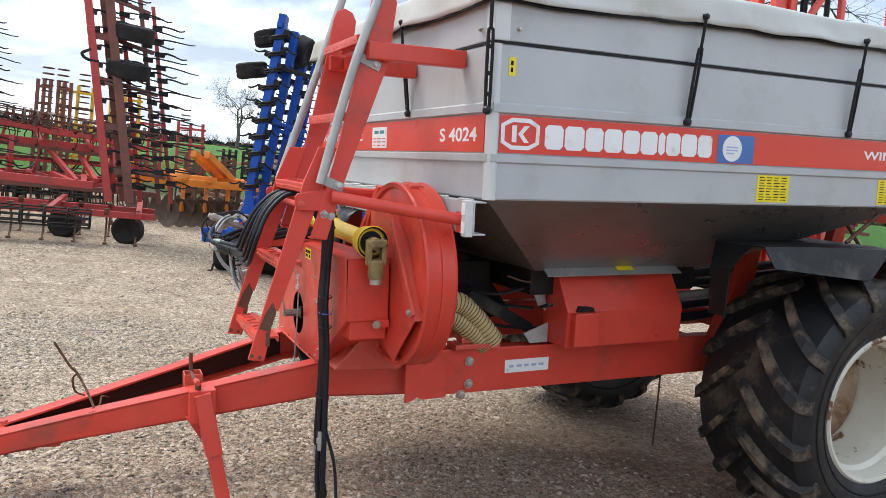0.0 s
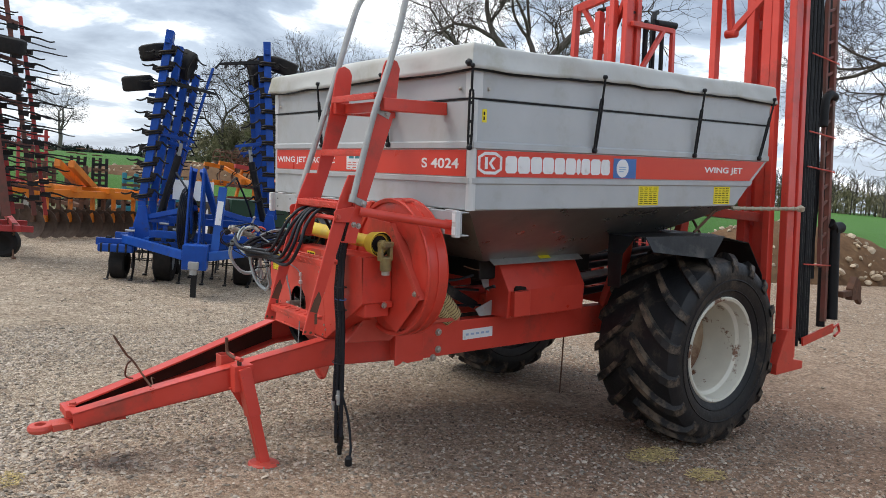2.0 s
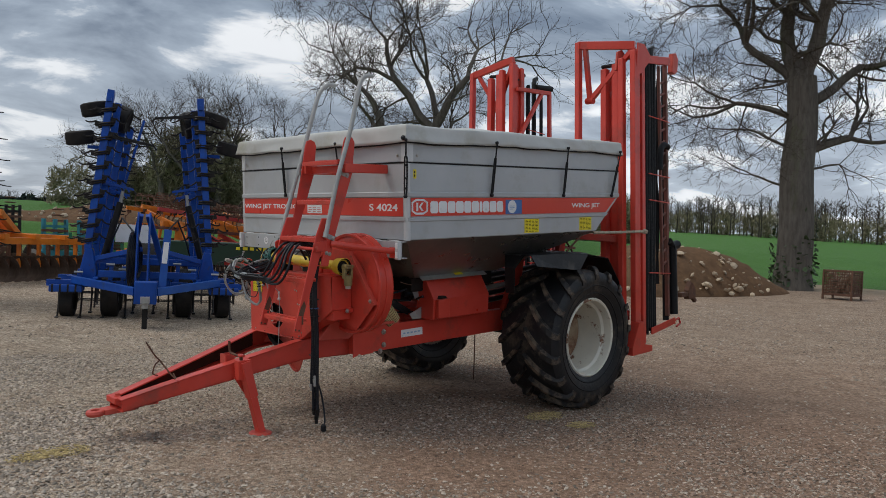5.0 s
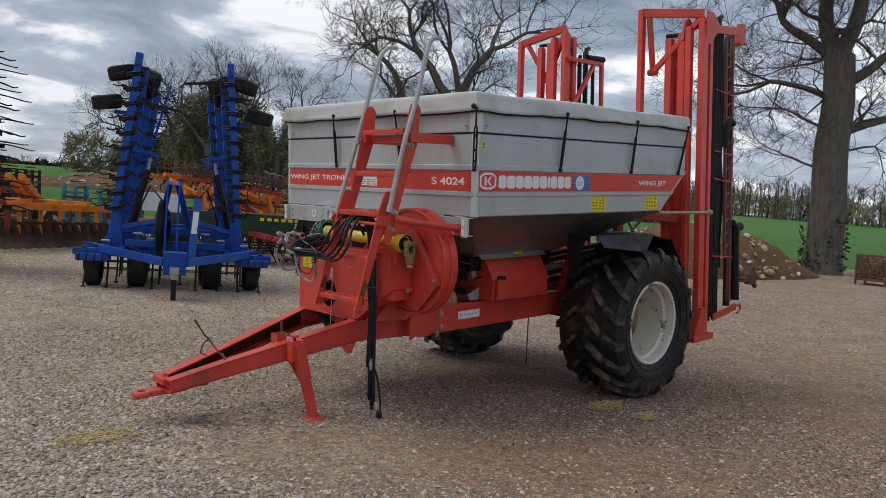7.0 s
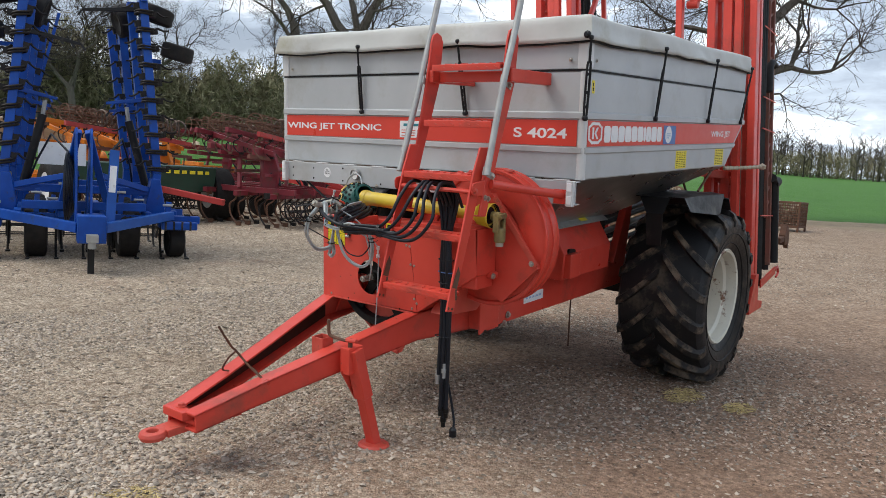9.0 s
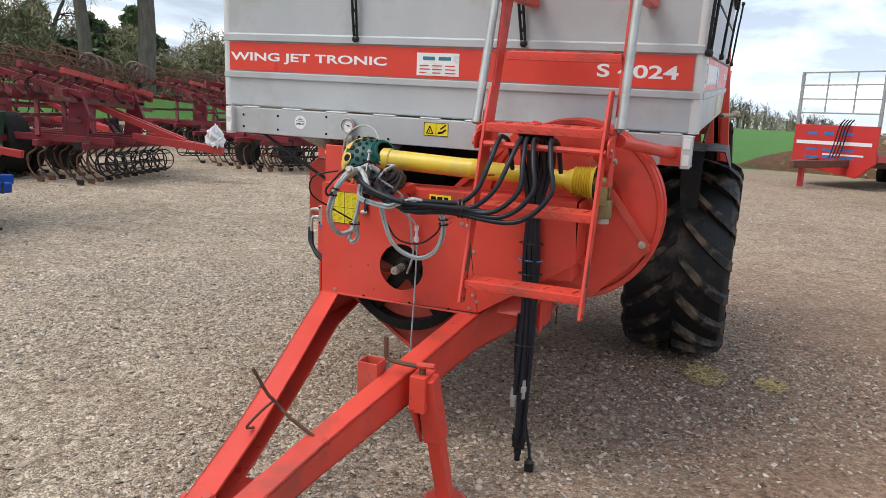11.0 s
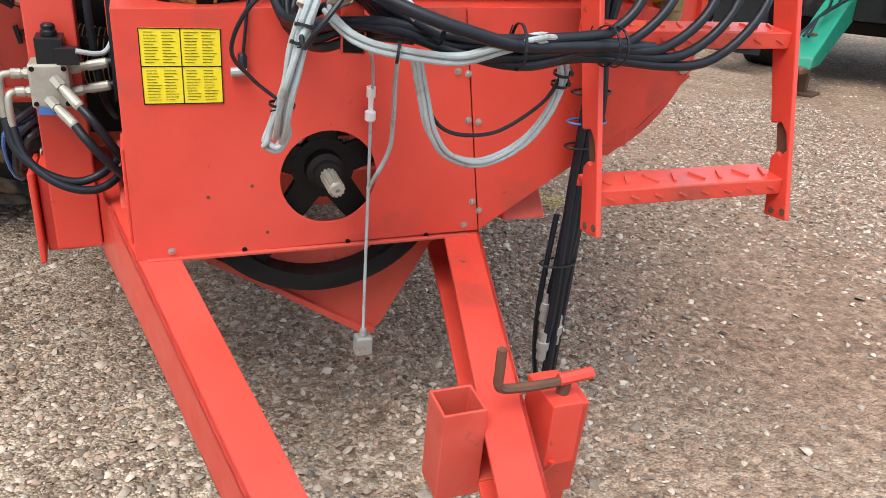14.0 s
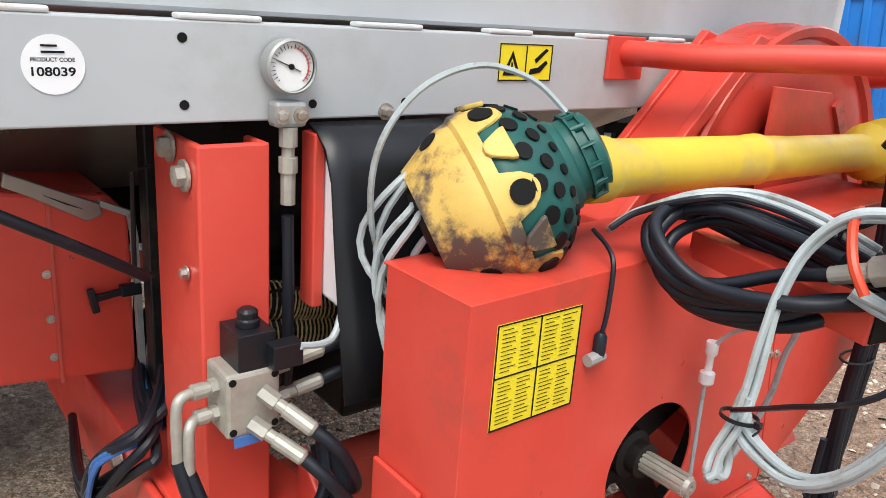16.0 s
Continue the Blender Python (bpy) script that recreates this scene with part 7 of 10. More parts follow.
        m.tube([at(0.26, -0.03, z + 0.10), at(0.62 if gate else 0.80, -0.01, z + 0.06)], 0.006, 6)
        part("hose_tie", m, RED, bo)
    # foot and top plates
    m = Mesh()
    m.prism([(-0.14, -0.03), (0.24, -0.03), (0.24, 0.03), (0.10, 0.06), (0.06, 0.30), (-0.02, 0.30), (-0.14, 0.05)], "y", -0.05, 0.05, Matrix.Translation(at(0, 0, B.z)))
    part("foot_plate", m, RED, bo, bevel=0.004)
    m = Mesh()
    m.beam(at(0.30, -0.03, 0.44), at(0.86, -0.03, 0.50), 0.012, 0.07, (0, 0, 1))
    m.tube([at(0.86, -0.03, 0.50), at(0.96, -0.03, 0.52), at(0.99, -0.03, 0.46), at(0.90, -0.03, 0.43)], 0.011, 8)
    part("end_hook", m, RED, bo, "red end plate with a hook")
    if not gate:
        m = Mesh()
        m.prism([(-0.05, -0.34), (0.04, -0.34), (0.20, -0.20), (0.22, -0.12), (0.10, -0.02), (-0.03, -0.02)], "y", -0.06, -0.045, Matrix.Translation(at(0.0, 0.0, top)))
        p = part("head_plate", m, RED, bo, bevel=0.004)
        m = Mesh()
        m.beam(at(0.16, 0.0, top - 0.17), at(0.80, 0.0, top - 0.13), 0.05, 0.085)
        part("head_bar", m, RED, p, bevel=0.004)
        m = Mesh()
        m.prism([(0.74, -0.24), (0.80, -0.26), (0.86, -0.22), (0.87, -0.08), (0.82, -0.02), (0.76, -0.03)], "y", -0.03, 0.03, Matrix.Translation(at(0.0, 0.0, top)))
        part("end_bracket", m, RED_WORN, p, bevel=0.006)
    m = Mesh()
    m.prism([(-0.13, -0.30), (0.02, -0.30), (0.05, -0.12), (-0.02, -0.07), (-0.10, -0.10)], "y", 0.14, 0.165, Matrix.Translation(at(0.0, 0.0, top - (0.12 if gate else 0.0))))
    part("hinge_plate", m, RED_WORN, bo, bevel=0.004)
    m = Mesh()
    m.tube([at(0.02, 0.15, top - 0.22), at(0.02, 0.42, top - 0.22)], 0.022, 8)
    part("hinge_pin", m, DARK, bo, smooth=True)
    m = Mesh()
    m.tube([at(0.10, 0.1, top - 0.16), at(0.10, 0.1, top - 0.0)] if not gate else [at(0.03, 0.1, top - 0.24), at(0.20, 0.1, top - 0.22)], 0.036, 10)
    part("head_roller", m, PLASTIC, bo, smooth=True)
    for z in (1.35, 2.35, top - 0.55):
        m = Mesh()
        m.beam(at(-0.06, 0.12, z), at(0.10, 0.36, z + 0.02), 0.03, 0.07)
        part("boom_tie", m, RED_WORN, bo, bevel=0.004)
    # inner top frame, swung out sideways
    f = Vector(frame_off)
    a, c = at(0.0, 0.0, top - 0.04), at(0.0, 0.0, top - 0.04) + f
    m = Mesh()
    m.beam(a, c, 0.06, 0.085)
    m.beam(c + Vector((0, 0, 0.03)), c - Lz * 1.9, 0.055, 0.07, (1, 0, 0))
    e = c + (a - c) * elbow[0] - Vector((0, 0, elbow[1]))
    m.beam(c + (a - c) * 0.12, e, 0.045, 0.05, (1, 0, 0))
    m.beam(e, a - Vector((0, 0, 0.02)), 0.05, 0.05, (1, 0, 0))
    m.lathe([(0.035, -0.05), (0.035, 0.05)], 14, Matrix.Translation(e) @ pose(0, 0, 0, 90, 0, 0), shut=True)
    part("top_frame", m, RED, bo, "red folding frame at the boom's head", bevel=0.004)


boom((3.02, -0.13, 0.27), (0.12, 0.095), (-0.16, 0.61, 0.06), 3.50, 0.86)
boom((3.15, 1.66, 0.60), (0.215, 0.18), (-0.06, 0.66, -0.14), 3.66, 1.0, (0.62, 0.56), True)
# rope that ties the near boom to the hopper
run = [(2.42, -0.02, 1.50), (2.75, -0.07, 1.495), (3.20, -0.085, 1.49)]
m = Mesh()
m.tube(spline(run, 6), 0.013, 7)
for i in range(9):
    c = spline(run, 9)[i * 2]
    m.lathe([(0.010, -0.012), (0.019, 0.0), (0.010, 0.012)], 8, Matrix.Translation(c) @ pose(0, 0, 0, 0, 80, 0))
m.lathe([(0.0, -0.03), (0.03, -0.02), (0.035, 0.01), (0.0, 0.03)], 8, Matrix.Translation((3.22, -0.09, 1.49)))
part("rope", m, ROPE, S, "knotted pale rope round the folded boom", smooth=True)
# rear beam that carries the booms
m = Mesh()
m.box((2.72, 0.45, 0.55), (2.84, 1.95, 0.70))
m.beam((2.78, 0.50, 0.62), (3.10, 0.0, 0.62), 0.08, 0.10)
m.beam((2.78, 1.90, 0.62), (3.20, 1.75, 0.70), 0.08, 0.10)
m.beam((2.80, 0.62, 1.45), (3.18, 0.15, 1.40), 0.07, 0.07)
m.beam((2.80, 0.62, 1.45), (2.40, 1.2, 1.30), 0.05, 0.05)
m.beam((2.80, 1.78, 1.45), (2.40, 1.2, 1.30), 0.05, 0.05)
m.box((2.74, 0.55, 1.40), (2.82, 1.85, 1.48))
part("rear_beam", m, RED, S, bevel=0.005)

m = Mesh()
m.prism([(4.10, 0.70), (4.26, 0.70), (4.26, 0.80), (4.22, 0.86), (4.16, 0.90), (4.10, 0.80)], "y", -0.13, -0.07)
m.beam((3.95, -0.10, 0.76), (4.14, -0.10, 0.76), 0.05, 0.05)
m.beam((4.22, -0.10, 0.72), (4.30, -0.10, 0.66), 0.04, 0.04)
part("rear_hook", m, RUST, S, "rusty hook plate at the end of the boom", bevel=0.005)

# ---- implements parked round the yard ----
BLUE = material("blue implement paint", (0.004, 0.075, 0.40), (0.003, 0.045, 0.26), 4, 0.42, spec=0.32, bump=0.0006, stain=(0.03, 0.05, 0.12), sscale=5)
BLUE_L = material("light blue paint", (0.012, 0.095, 0.40), (0.008, 0.07, 0.32), 4, 0.42, spec=0.35)
TINE = material("black spring steel", (0.010, 0.0095, 0.010), (0.022, 0.018, 0.016), 10, 0.55, 0.15, each=0.2, spec=0.3)
BRIGHTRED = material("bright red implement paint", (0.44, 0.035, 0.03), (0.34, 0.03, 0.028), 4, 0.5, stain=(0.16, 0.05, 0.04), sscale=4, sfrom=0.55)
DEEPRED = material("deep red implement paint", (0.22, 0.018, 0.03), (0.16, 0.018, 0.026), 4, 0.5, bump=0.0006, stain=(0.10, 0.045, 0.035), sscale=4, sfrom=0.52)
ORANGE = material("orange implement paint", (0.72, 0.22, 0.015), (0.62, 0.17, 0.015), 4, 0.45, stain=(0.26, 0.12, 0.04), sscale=4, sfrom=0.58)
SUNYEL = material("yellow implement paint", (0.70, 0.42, 0.02), (0.6, 0.34, 0.02), 4, 0.5, stain=(0.25, 0.15, 0.05), sscale=4, sfrom=0.55)
FARMGREEN = material("green implement paint", (0.012, 0.17, 0.075), (0.010, 0.13, 0.06), 4, 0.4, stain=(0.05, 0.09, 0.05), sscale=4)
DISC = material("worn disc steel", (0.075, 0.05, 0.038), (0.14, 0.105, 0.085), 8, 0.55, 0.4)
BIGTYRE = material("implement tyre", (0.012, 0.012, 0.013), (0.024, 0.021, 0.019), 8, 0.7, bump=0.002, bscale=50, spec=0.25)


def spring_tine(name, mat, r=0.02, reach=0.42, drop=0.16):
    """A bent spring tine with a point, along its local x."""
    m = Mesh()
    m.tube(spline([(0.0, 0, 0.0), (0.10, 0, 0.035), (reach * 0.55, 0, 0.02), (reach * 0.9, 0, -drop * 0.1), (reach + 0.04, 0, 0.0)], 3), r, 5, r2=r * 0.55)
    m.box((-0.07, -0.05, -0.045), (0.09, 0.05, 0.035))
    return m.data(name, mat)


def hang_tine(name, mat):
    """A curved tine hanging under a frame."""
    m = Mesh()
    m.tube(spline([(0, 0, 0.05), (0.05, 0, -0.08), (0.18, 0, -0.18), (0.16, 0, -0.38), (0.06, 0, -0.52), (-0.05, 0, -0.60)], 3), 0.018, 5)
    m.box((-0.05, -0.04, -0.02), (0.05, 0.04, 0.10))
    m.box((-0.10, -0.03, -0.62), (0.0, 0.03, -0.54))
    return m.data(name, mat)


TINE_A, TINE_H, TINE_R = spring_tine("tine", TINE), hang_tine("tine", TINE), hang_tine("tine", RUST)
TINE_LONG = spring_tine("tine", TINE, 0.016, 0.60, 0.05)


def shared(name, data, parent, m):
    ob = new(name, data)
    ob.parent, ob.matrix_basis = parent, m
    return ob


def tyre_data(r, w, mat=None):
    m = Mesh()
    m.lathe([(r * 0.55, -w * 0.42), (r * 0.8, -w * 0.5), (r * 0.96, -w * 0.42), (r, -w * 0.25), (r * 0.975, -w * 0.12), (r, 0), (r * 0.975, w * 0.12), (r, w * 0.25), (r * 0.96, w * 0.42), (r * 0.8, w * 0.5), (r * 0.55, w * 0.42)], 28)
    return m.data("tyre", mat or BIGTYRE, smooth=True)


def rim_data(r, w, mat):
    m = Mesh()
    m.lathe([(0.0, w * 0.1), (r * 0.3, w * 0.1), (r * 0.52, w * 0.3), (r * 0.57, w * 0.42), (r * 0.57, -w * 0.42), (0.0, -w * 0.3)], 24)
    return m.data("rim", mat, smooth=True)


TYRE_W, TYRE_S, TYRE_M, TYRE_L = tyre_data(0.25, 0.24), tyre_data(0.34, 0.26), tyre_data(0.42, 0.30), tyre_data(0.58, 0.48)
RIM_W, RIM_S, RIM_M, RIM_L = rim_data(0.25, 0.24, DARK), rim_data(0.34, 0.26, DARK), rim_data(0.42, 0.30, GALV), rim_data(0.58, 0.48, WHITE)


def cage_roller(parent, a, b, r, mat, bars_n=9):
    """A cage roller: an axle, rings with a cross arm, and bars between them, from a to b."""
    a, b = Vector(a), Vector(b)
    d = (b - a)
    L = d.length
    turn = Matrix.Translation(a) @ d.normalized().to_track_quat("Z", "Y").to_matrix().to_4x4()
    roller = part("cage_roller", Mesh().tube([(0, 0, 0), (0, 0, L)], 0.02, 5), mat, parent)
    roller.matrix_basis = turn
    ring = Mesh()
    ring.tube([(r * math.cos(q), r * math.sin(q), 0.0) for q in [2 * math.pi * j / 18 for j in range(18)]], 0.014, 4, closed=True)
    ring = ring.data("ring", mat)
    rod = Mesh().tube([(r, 0, 0), (r, 0, L)], 0.011, 4).data("bar", mat)
    arm = Mesh().beam((-r, 0, 0), (r, 0, 0), 0.02, 0.02).data("cross_arm", mat)
    k = max(3, int(L / 0.32))
    for i in range(k + 1):
        shared("ring", ring, roller, pose(0, 0, L * i / k))
        shared("cross_arm", arm, roller, pose(0, 0, L * i / k, 0, 0, 37 * i))
    for i in range(bars_n):
        shared("bar", rod, roller, pose(0, 0, 0, 0, 0, 360 * i / bars_n))
    return roller


TINE_C = spring_tine("tine", TINE, 0.020, 0.22, 0.10)
CLAMP = Mesh()
for z in (-0.018, 0.018):
    CLAMP.tube([(0.118 * math.copysign(abs(math.cos(a)) ** 0.5, math.cos(a)), -0.005 + 0.098 * math.copysign(abs(math.sin(a)) ** 0.5, math.sin(a)), z + 0.02 * math.cos(a)) for a in [2 * math.pi * i / 14 for i in range(14)]], 0.017, 6, closed=True)
CLAMP = CLAMP.data("tine_clamp", TINE, smooth=True)


# -- blue trailed cultivator with both wings folded up
def blue_cultivator():
    T = thing("folding_cultivator", pose(0.84, 6.83, 0.0, 0, 0, -24.6) @ Matrix.Diagonal((0.93, 1.0, 0.965, 1.0)), "blue folding cultivator with both wings folded upright on the gravel", "cultivator")
    m = Mesh()
    m.box((-0.17, 0.0, 0.40), (0.17, 0.32, 0.74))
    part("hitch_block", m, BLUE, T, bevel=0.01)
    m = Mesh()
    m.box((-0.07, -0.10, 0.42), (0.07, 0.02, 0.52))
    m.lathe([(0.05, 0.34), (0.05, 0.42)], 12, pose(0, -0.03, 0), shut=True)
    part("hitch_eye", m, GALV, T, bevel=0.006)
    m = Mesh()
    m.box((-0.04, 0.10, 0.0), (0.04, 0.18, 0.42))
    part("parking_jack", m, BLACK, T, bevel=0.006)
    for s in (-1, 1):
        m = Mesh()
        m.beam((s * 0.15, 0.15, 0.58), (s * 1.20, 1.40, 0.66), 0.10, 0.12)
        part("front_arm", m, BLUE_L if s > 0 else BLUE, T, bevel=0.006)
        m = Mesh()
        m.prism([(0.30, 0.55), (0.44, 0.55), (0.62, 1.40), (1.20, 0.62), (1.42, 0.62), (0.62, 1.80), (0.50, 1.82), (0.44, 1.74)], "x", -0.08 + s * 0.09 - 0.014, -0.08 + s * 0.09 + 0.014)
        part("headstock_plate", m, BLUE, T, bevel=0.004)
    m = Mesh()
    m.beam((0.24, 0.38, 0.60), (0.30, 0.52, 1.56), 0.12, 0.06, (0, 1, 0))
    part("stand", m, BLUE_L, T, bevel=0.005)
    m = Mesh()
    m.beam((0.262, 0.402, 1.02), (0.285, 0.452, 1.36), 0.085, 0.012, (0, 1, 0))
    part("label_strip", m, WHITE, T)
    m = Mesh()
    m.box((-0.60, 2.0, 1.30), (0.05, 2.03, 1.62))
    part("rear_board", m, WHITE, T, "blank white board")
    # cross beams and their ends
    for y, w, z in ((1.45, 1.62, 0.60), (2.15, 1.40, 0.62), (2.85, 1.62, 0.60), (3.45, 1.30, 0.62)):
        m = Mesh()
        m.beam((-w, y, z), (w, y, z), 0.11, 0.11)
        part("cross_beam", m, BLUE, T, bevel=0.008)
        k = int(w / 0.36)
        for i in range(-k, k + 1):
            shared("tine", TINE_H, T, pose(i * 0.36 + (0.1 if y > 2 else 0), y, z - 0.02, 0, 0, 90))
    for x in (-0.85, -0.3, 0.3, 0.85):
        m = Mesh()
        m.beam((x, 1.2, 0.66), (x, 3.6, 0.66), 0.09, 0.09)
        part("long_beam", m, BLUE, T, bevel=0.006)
    for s in (-1, 1):
        for y in (1.30, 1.60):
            m = Mesh()
            m.box((s * 1.30 - 0.26, y - 0.06, 0.46), (s * 1.30 + 0.26, y + 0.06, 0.58))
            p = part("spring_box", m, BLUE, T, bevel=0.02)
            for i in range(4):
                q = Mesh()
                q.box((s * 1.30 - 0.22 + i * 0.12, y - 0.066, 0.455), (s * 1.30 - 0.19 + i * 0.12, y + 0.066, 0.585))
                part("clamp", q, BLACK, p, bevel=0.004)
        for y in (1.75, 2.6):
            tw = shared("tyre", TYRE_M, T, pose(s * 0.62, y, 0.42, 0, 90, 0))
            shared("rim", RIM_M, tw, Matrix.Identity(4))
    for s in (-1, 1):
        for x, y in ((1.30, 1.66),):
            tw = shared("tyre", TYRE_W, T, pose(s * x, y, 0.27, 0, 90, 4 * s))
            shared("rim", RIM_W, tw, Matrix.Identity(4))
    for x in (-1.2, 0.0, 1.2):
        cage_roller(T, (x - 0.5, 3.95, 0.24), (x + 0.5, 3.95, 0.24), 0.20, TINE, 8)
    # headstock tower and the roots of the wings
    for s in (-1, 1):
        m = Mesh()
        m.beam((s * 0.34, 1.35, 0.62), (-0.08 + s * 0.06, 0.66, 1.78), 0.09, 0.09, (1, 0, 0))
        part("tower_leg", m, BLUE, T, bevel=0.006)
        m = Mesh()
        m.prism([(s * 0.86, 0.52), (s * 1.14, 0.52), (s * 1.14, 0.80), (s * 1.06, 1.18), (s * 0.94, 1.18), (s * 0.86, 0.80)], "y", 1.62, 1.92)
        part("wing_hinge", m, BLUE, T, bevel=0.015)
        m = Mesh()
        m.beam((s * 0.12, 1.0, 1.22), (s * 0.92, 1.7, 1.00), 0.07, 0.08)
        part("tower_brace", m, BLUE, T, bevel=0.006)
        m = Mesh()
        m.tube([(s * 0.25, 0.8, 1.5), (s * 0.45, 1.1, 1.72), (s * 0.62, 1.6, 1.35), (s * 0.70, 2.0, 1.1)], 0.016, 5)
        part("hose", m, HOSE, T, smooth=True)
    for y, z, w in ((1.70, 0.98, 0.95), (2.60, 1.02, 0.95), (1.2, 0.78, 0.8)):
        m = Mesh()
        m.beam((-w, y, z), (w, y, z), 0.11, 0.11)
        part("tie_beam", m, BLUE, T, bevel=0.008)
    for x, y, z0, z1, w in ((-0.62, 1.42, 0.66, 0.98, 0.07), (-0.42, 1.46, 0.66, 0.90, 0.06), (0.48, 1.44, 0.66, 1.02, 0.07), (0.74, 1.48, 0.66, 0.92, 0.06), (-1.12, 1.40, 0.60, 0.84, 0.08), (1.14, 1.40, 0.60, 0.86, 0.08), (-0.28, 1.20, 0.82, 1.12, 0.05)):
        m = Mesh()
        m.beam((x, y, z0), (x + 0.02, y + 0.02, z1), w, w * 0.6, (0, 1, 0))
        p = part("lug_post", m, BLUE, T, bevel=0.006)
        m = Mesh()
        m.tube([(x - 0.07, y - 0.03, z1 - 0.05), (x + 0.07, y - 0.03, z1 - 0.05)], 0.018, 8)
        part("pin", m, GALV, p, smooth=True)
    # hose coils at the headstock
    for i in range(6):
        m = Mesh()
        m.tube([(-0.26 + 0.02 * i + 0.05 * math.cos(a), 0.75 + 0.30 * math.cos(a) + 0.03 * i, 1.05 + (0.45 - 0.03 * i) * math.sin(a)) for a in [2 * math.pi * j / 22 for j in range(22)]], 0.016, 5, closed=True)
        part("hose_coil", m, HOSE, T, smooth=True)
    # wings
    for s in (-1, 1):
        wing = None
        for j, y in enumerate((1.75, 2.25, 2.80, 3.35)):
            m = Mesh()
            root, top = Vector((s * (0.98 - 0.07 * j), y, 0.66)), Vector((s * (0.76 - 0.09 * j), y + 0.12, 3.92 - 0.14 * j))
            kink = Vector((s * (1.02 - 0.08 * j), y, 1.25))
            m.beam(root, kink, 0.20 if j in (0, 2) else 0.14, 0.12, (1, 0, 0))
            m.beam(kink, top, 0.20 if j in (0, 2) else 0.14, 0.12, (1, 0, 0))
            p = part("wing_beam", m, BLUE, wing or T, "" if wing else "upright blue wing carrying rows of black tines", bevel=0.008)
            wing = wing or p
            k = 10
            for i in range(k):
                z = 1.32 + 2.50 * (i + 0.35 * (j % 2)) / k
                q = (z - 1.25) / (top.z - 1.25)
                c = kink.lerp(top, q)
                shared("tine", TINE_C, wing, Matrix.Translation(c) @ pose(0.09 * s, 0, 0, 0, -6 + 9 * math.sin(i * 2.3 + j), 0 if s > 0 else 180))
                if j == 0:
                    shared("tine_clamp", CLAMP, wing, Matrix.Translation(c) @ pose(0, -0.02, 0, 0, 5 * s, 0))
                if j % 2 == 0:
                    shared("tine", TINE_C, wing, Matrix.Translation(c + Vector((-0.06 * s, -0.02, 0.10))) @ pose(0, 0, 0, 0, 14, 180 if s > 0 else 0))
        for z in (1.55, 2.35, 3.1, 3.75):
            m = Mesh()
            x = s * (1.02 - 0.25 * (z - 1.25) / 2.65)
            m.beam((x, 1.70, z), (x, 3.55, z), 0.08, 0.08)
            part("wing_tie", m, BLUE, wing, bevel=0.005)
        x0, x1 = (-0.80, -0.51) if s < 0 else (0.93, 0.60)
        m = Mesh()
        m.tube([(x0, 2.0, 0.95), (x1 + (x0 - x1) * 0.1, 2.0, 2.0)], 0.06, 12)
        cyl = part("lift_cylinder", m, BLACK, wing, smooth=True)
        m = Mesh()
        m.tube([(x1 + (x0 - x1) * 0.1, 2.0, 2.0), (x1, 2.0, 2.2)], 0.03, 8)
        part("cylinder_rod", m, GALV, cyl, smooth=True)
        # spiky inner linkage
        for z, xa, xb, y in ((2.30, 0.92, 0.34, 2.2), (2.20, 0.92, 0.42, 2.55), (3.12 if s < 0 else 3.62, 0.78, -0.02 * s, 2.2)):
            m = Mesh()
            m.beam((s * xa, y, z + 0.05), (s * xb, y + 0.12, z - 0.05), 0.07, 0.07, (0, 0, 1), 0.04, 0.04)
            la = part("link_arm", m, BLUE if z < 3 else BLACK, wing, bevel=0.005)
            for i in range(5):
                f = i / 4
                q = Mesh()
                c = Vector((s * (xa + (xb - xa) * (0.2 + 0.8 * f)), y + 0.04 + 0.08 * f, z + 0.04 - 0.1 * f))
                q.beam(c - Vector((0.05 * s, 0.02, 0.07)), c + Vector((0.05 * s, 0.02, 0.08)), 0.035, 0.03, (1, 0, 0), 0.015, 0.015)
                part("link_finger", q, BLUE if z < 3 and i % 2 else BLACK, la)
        m = Mesh()
        hx = (-0.95, -0.27) if s < 0 else (1.12, 0.62)
        m.beam((hx[0], 4.12, 1.0), (hx[1], 4.12, 3.75), 0.06, 0.05, (1, 0, 0))
        hr = part("harrow_bar", m, BLUE, wing, bevel=0.004)
        for i in range(19):
            z = 1.10 + 0.140 * i
            q = Mesh()
            c = hx[0] + (hx[1] - hx[0]) * (z - 1.0) / 2.75
            q.beam((c - 0.17, 4.10, z), (c + 0.17, 4.10, z + 0.02), 0.018, 0.018)
            part("harrow_tine", q, TINE, hr)
        for wx, wy, wz, turn in ((1.28 if s < 0 else 1.36, 2.2, 3.10, (8, 10 * s, 0)), (1.05, 2.25, 3.63, (6, 14 * s, 0)), (0.60, 2.7, 3.55, (-8, 70 * s, 0))):
            tw = shared("tyre", TYRE_W, wing, pose(s * wx, wy, wz, *turn))
            shared("rim", RIM_W, tw, Matrix.Identity(4))
        m = Mesh()
        m.beam((s * 0.80, 2.9, 3.02), (s * 1.22, 2.95, 3.02), 0.06, 0.06)
        part("wheel_arm", m, BLUE, wing)
    m = Mesh()
    m.beam((-1.03, 1.665, 1.16), (-0.93, 1.665, 1.16), 0.01, 0.04)
    part("sticker", m, STICKER_Y, T)
    return T


blue_cultivator()


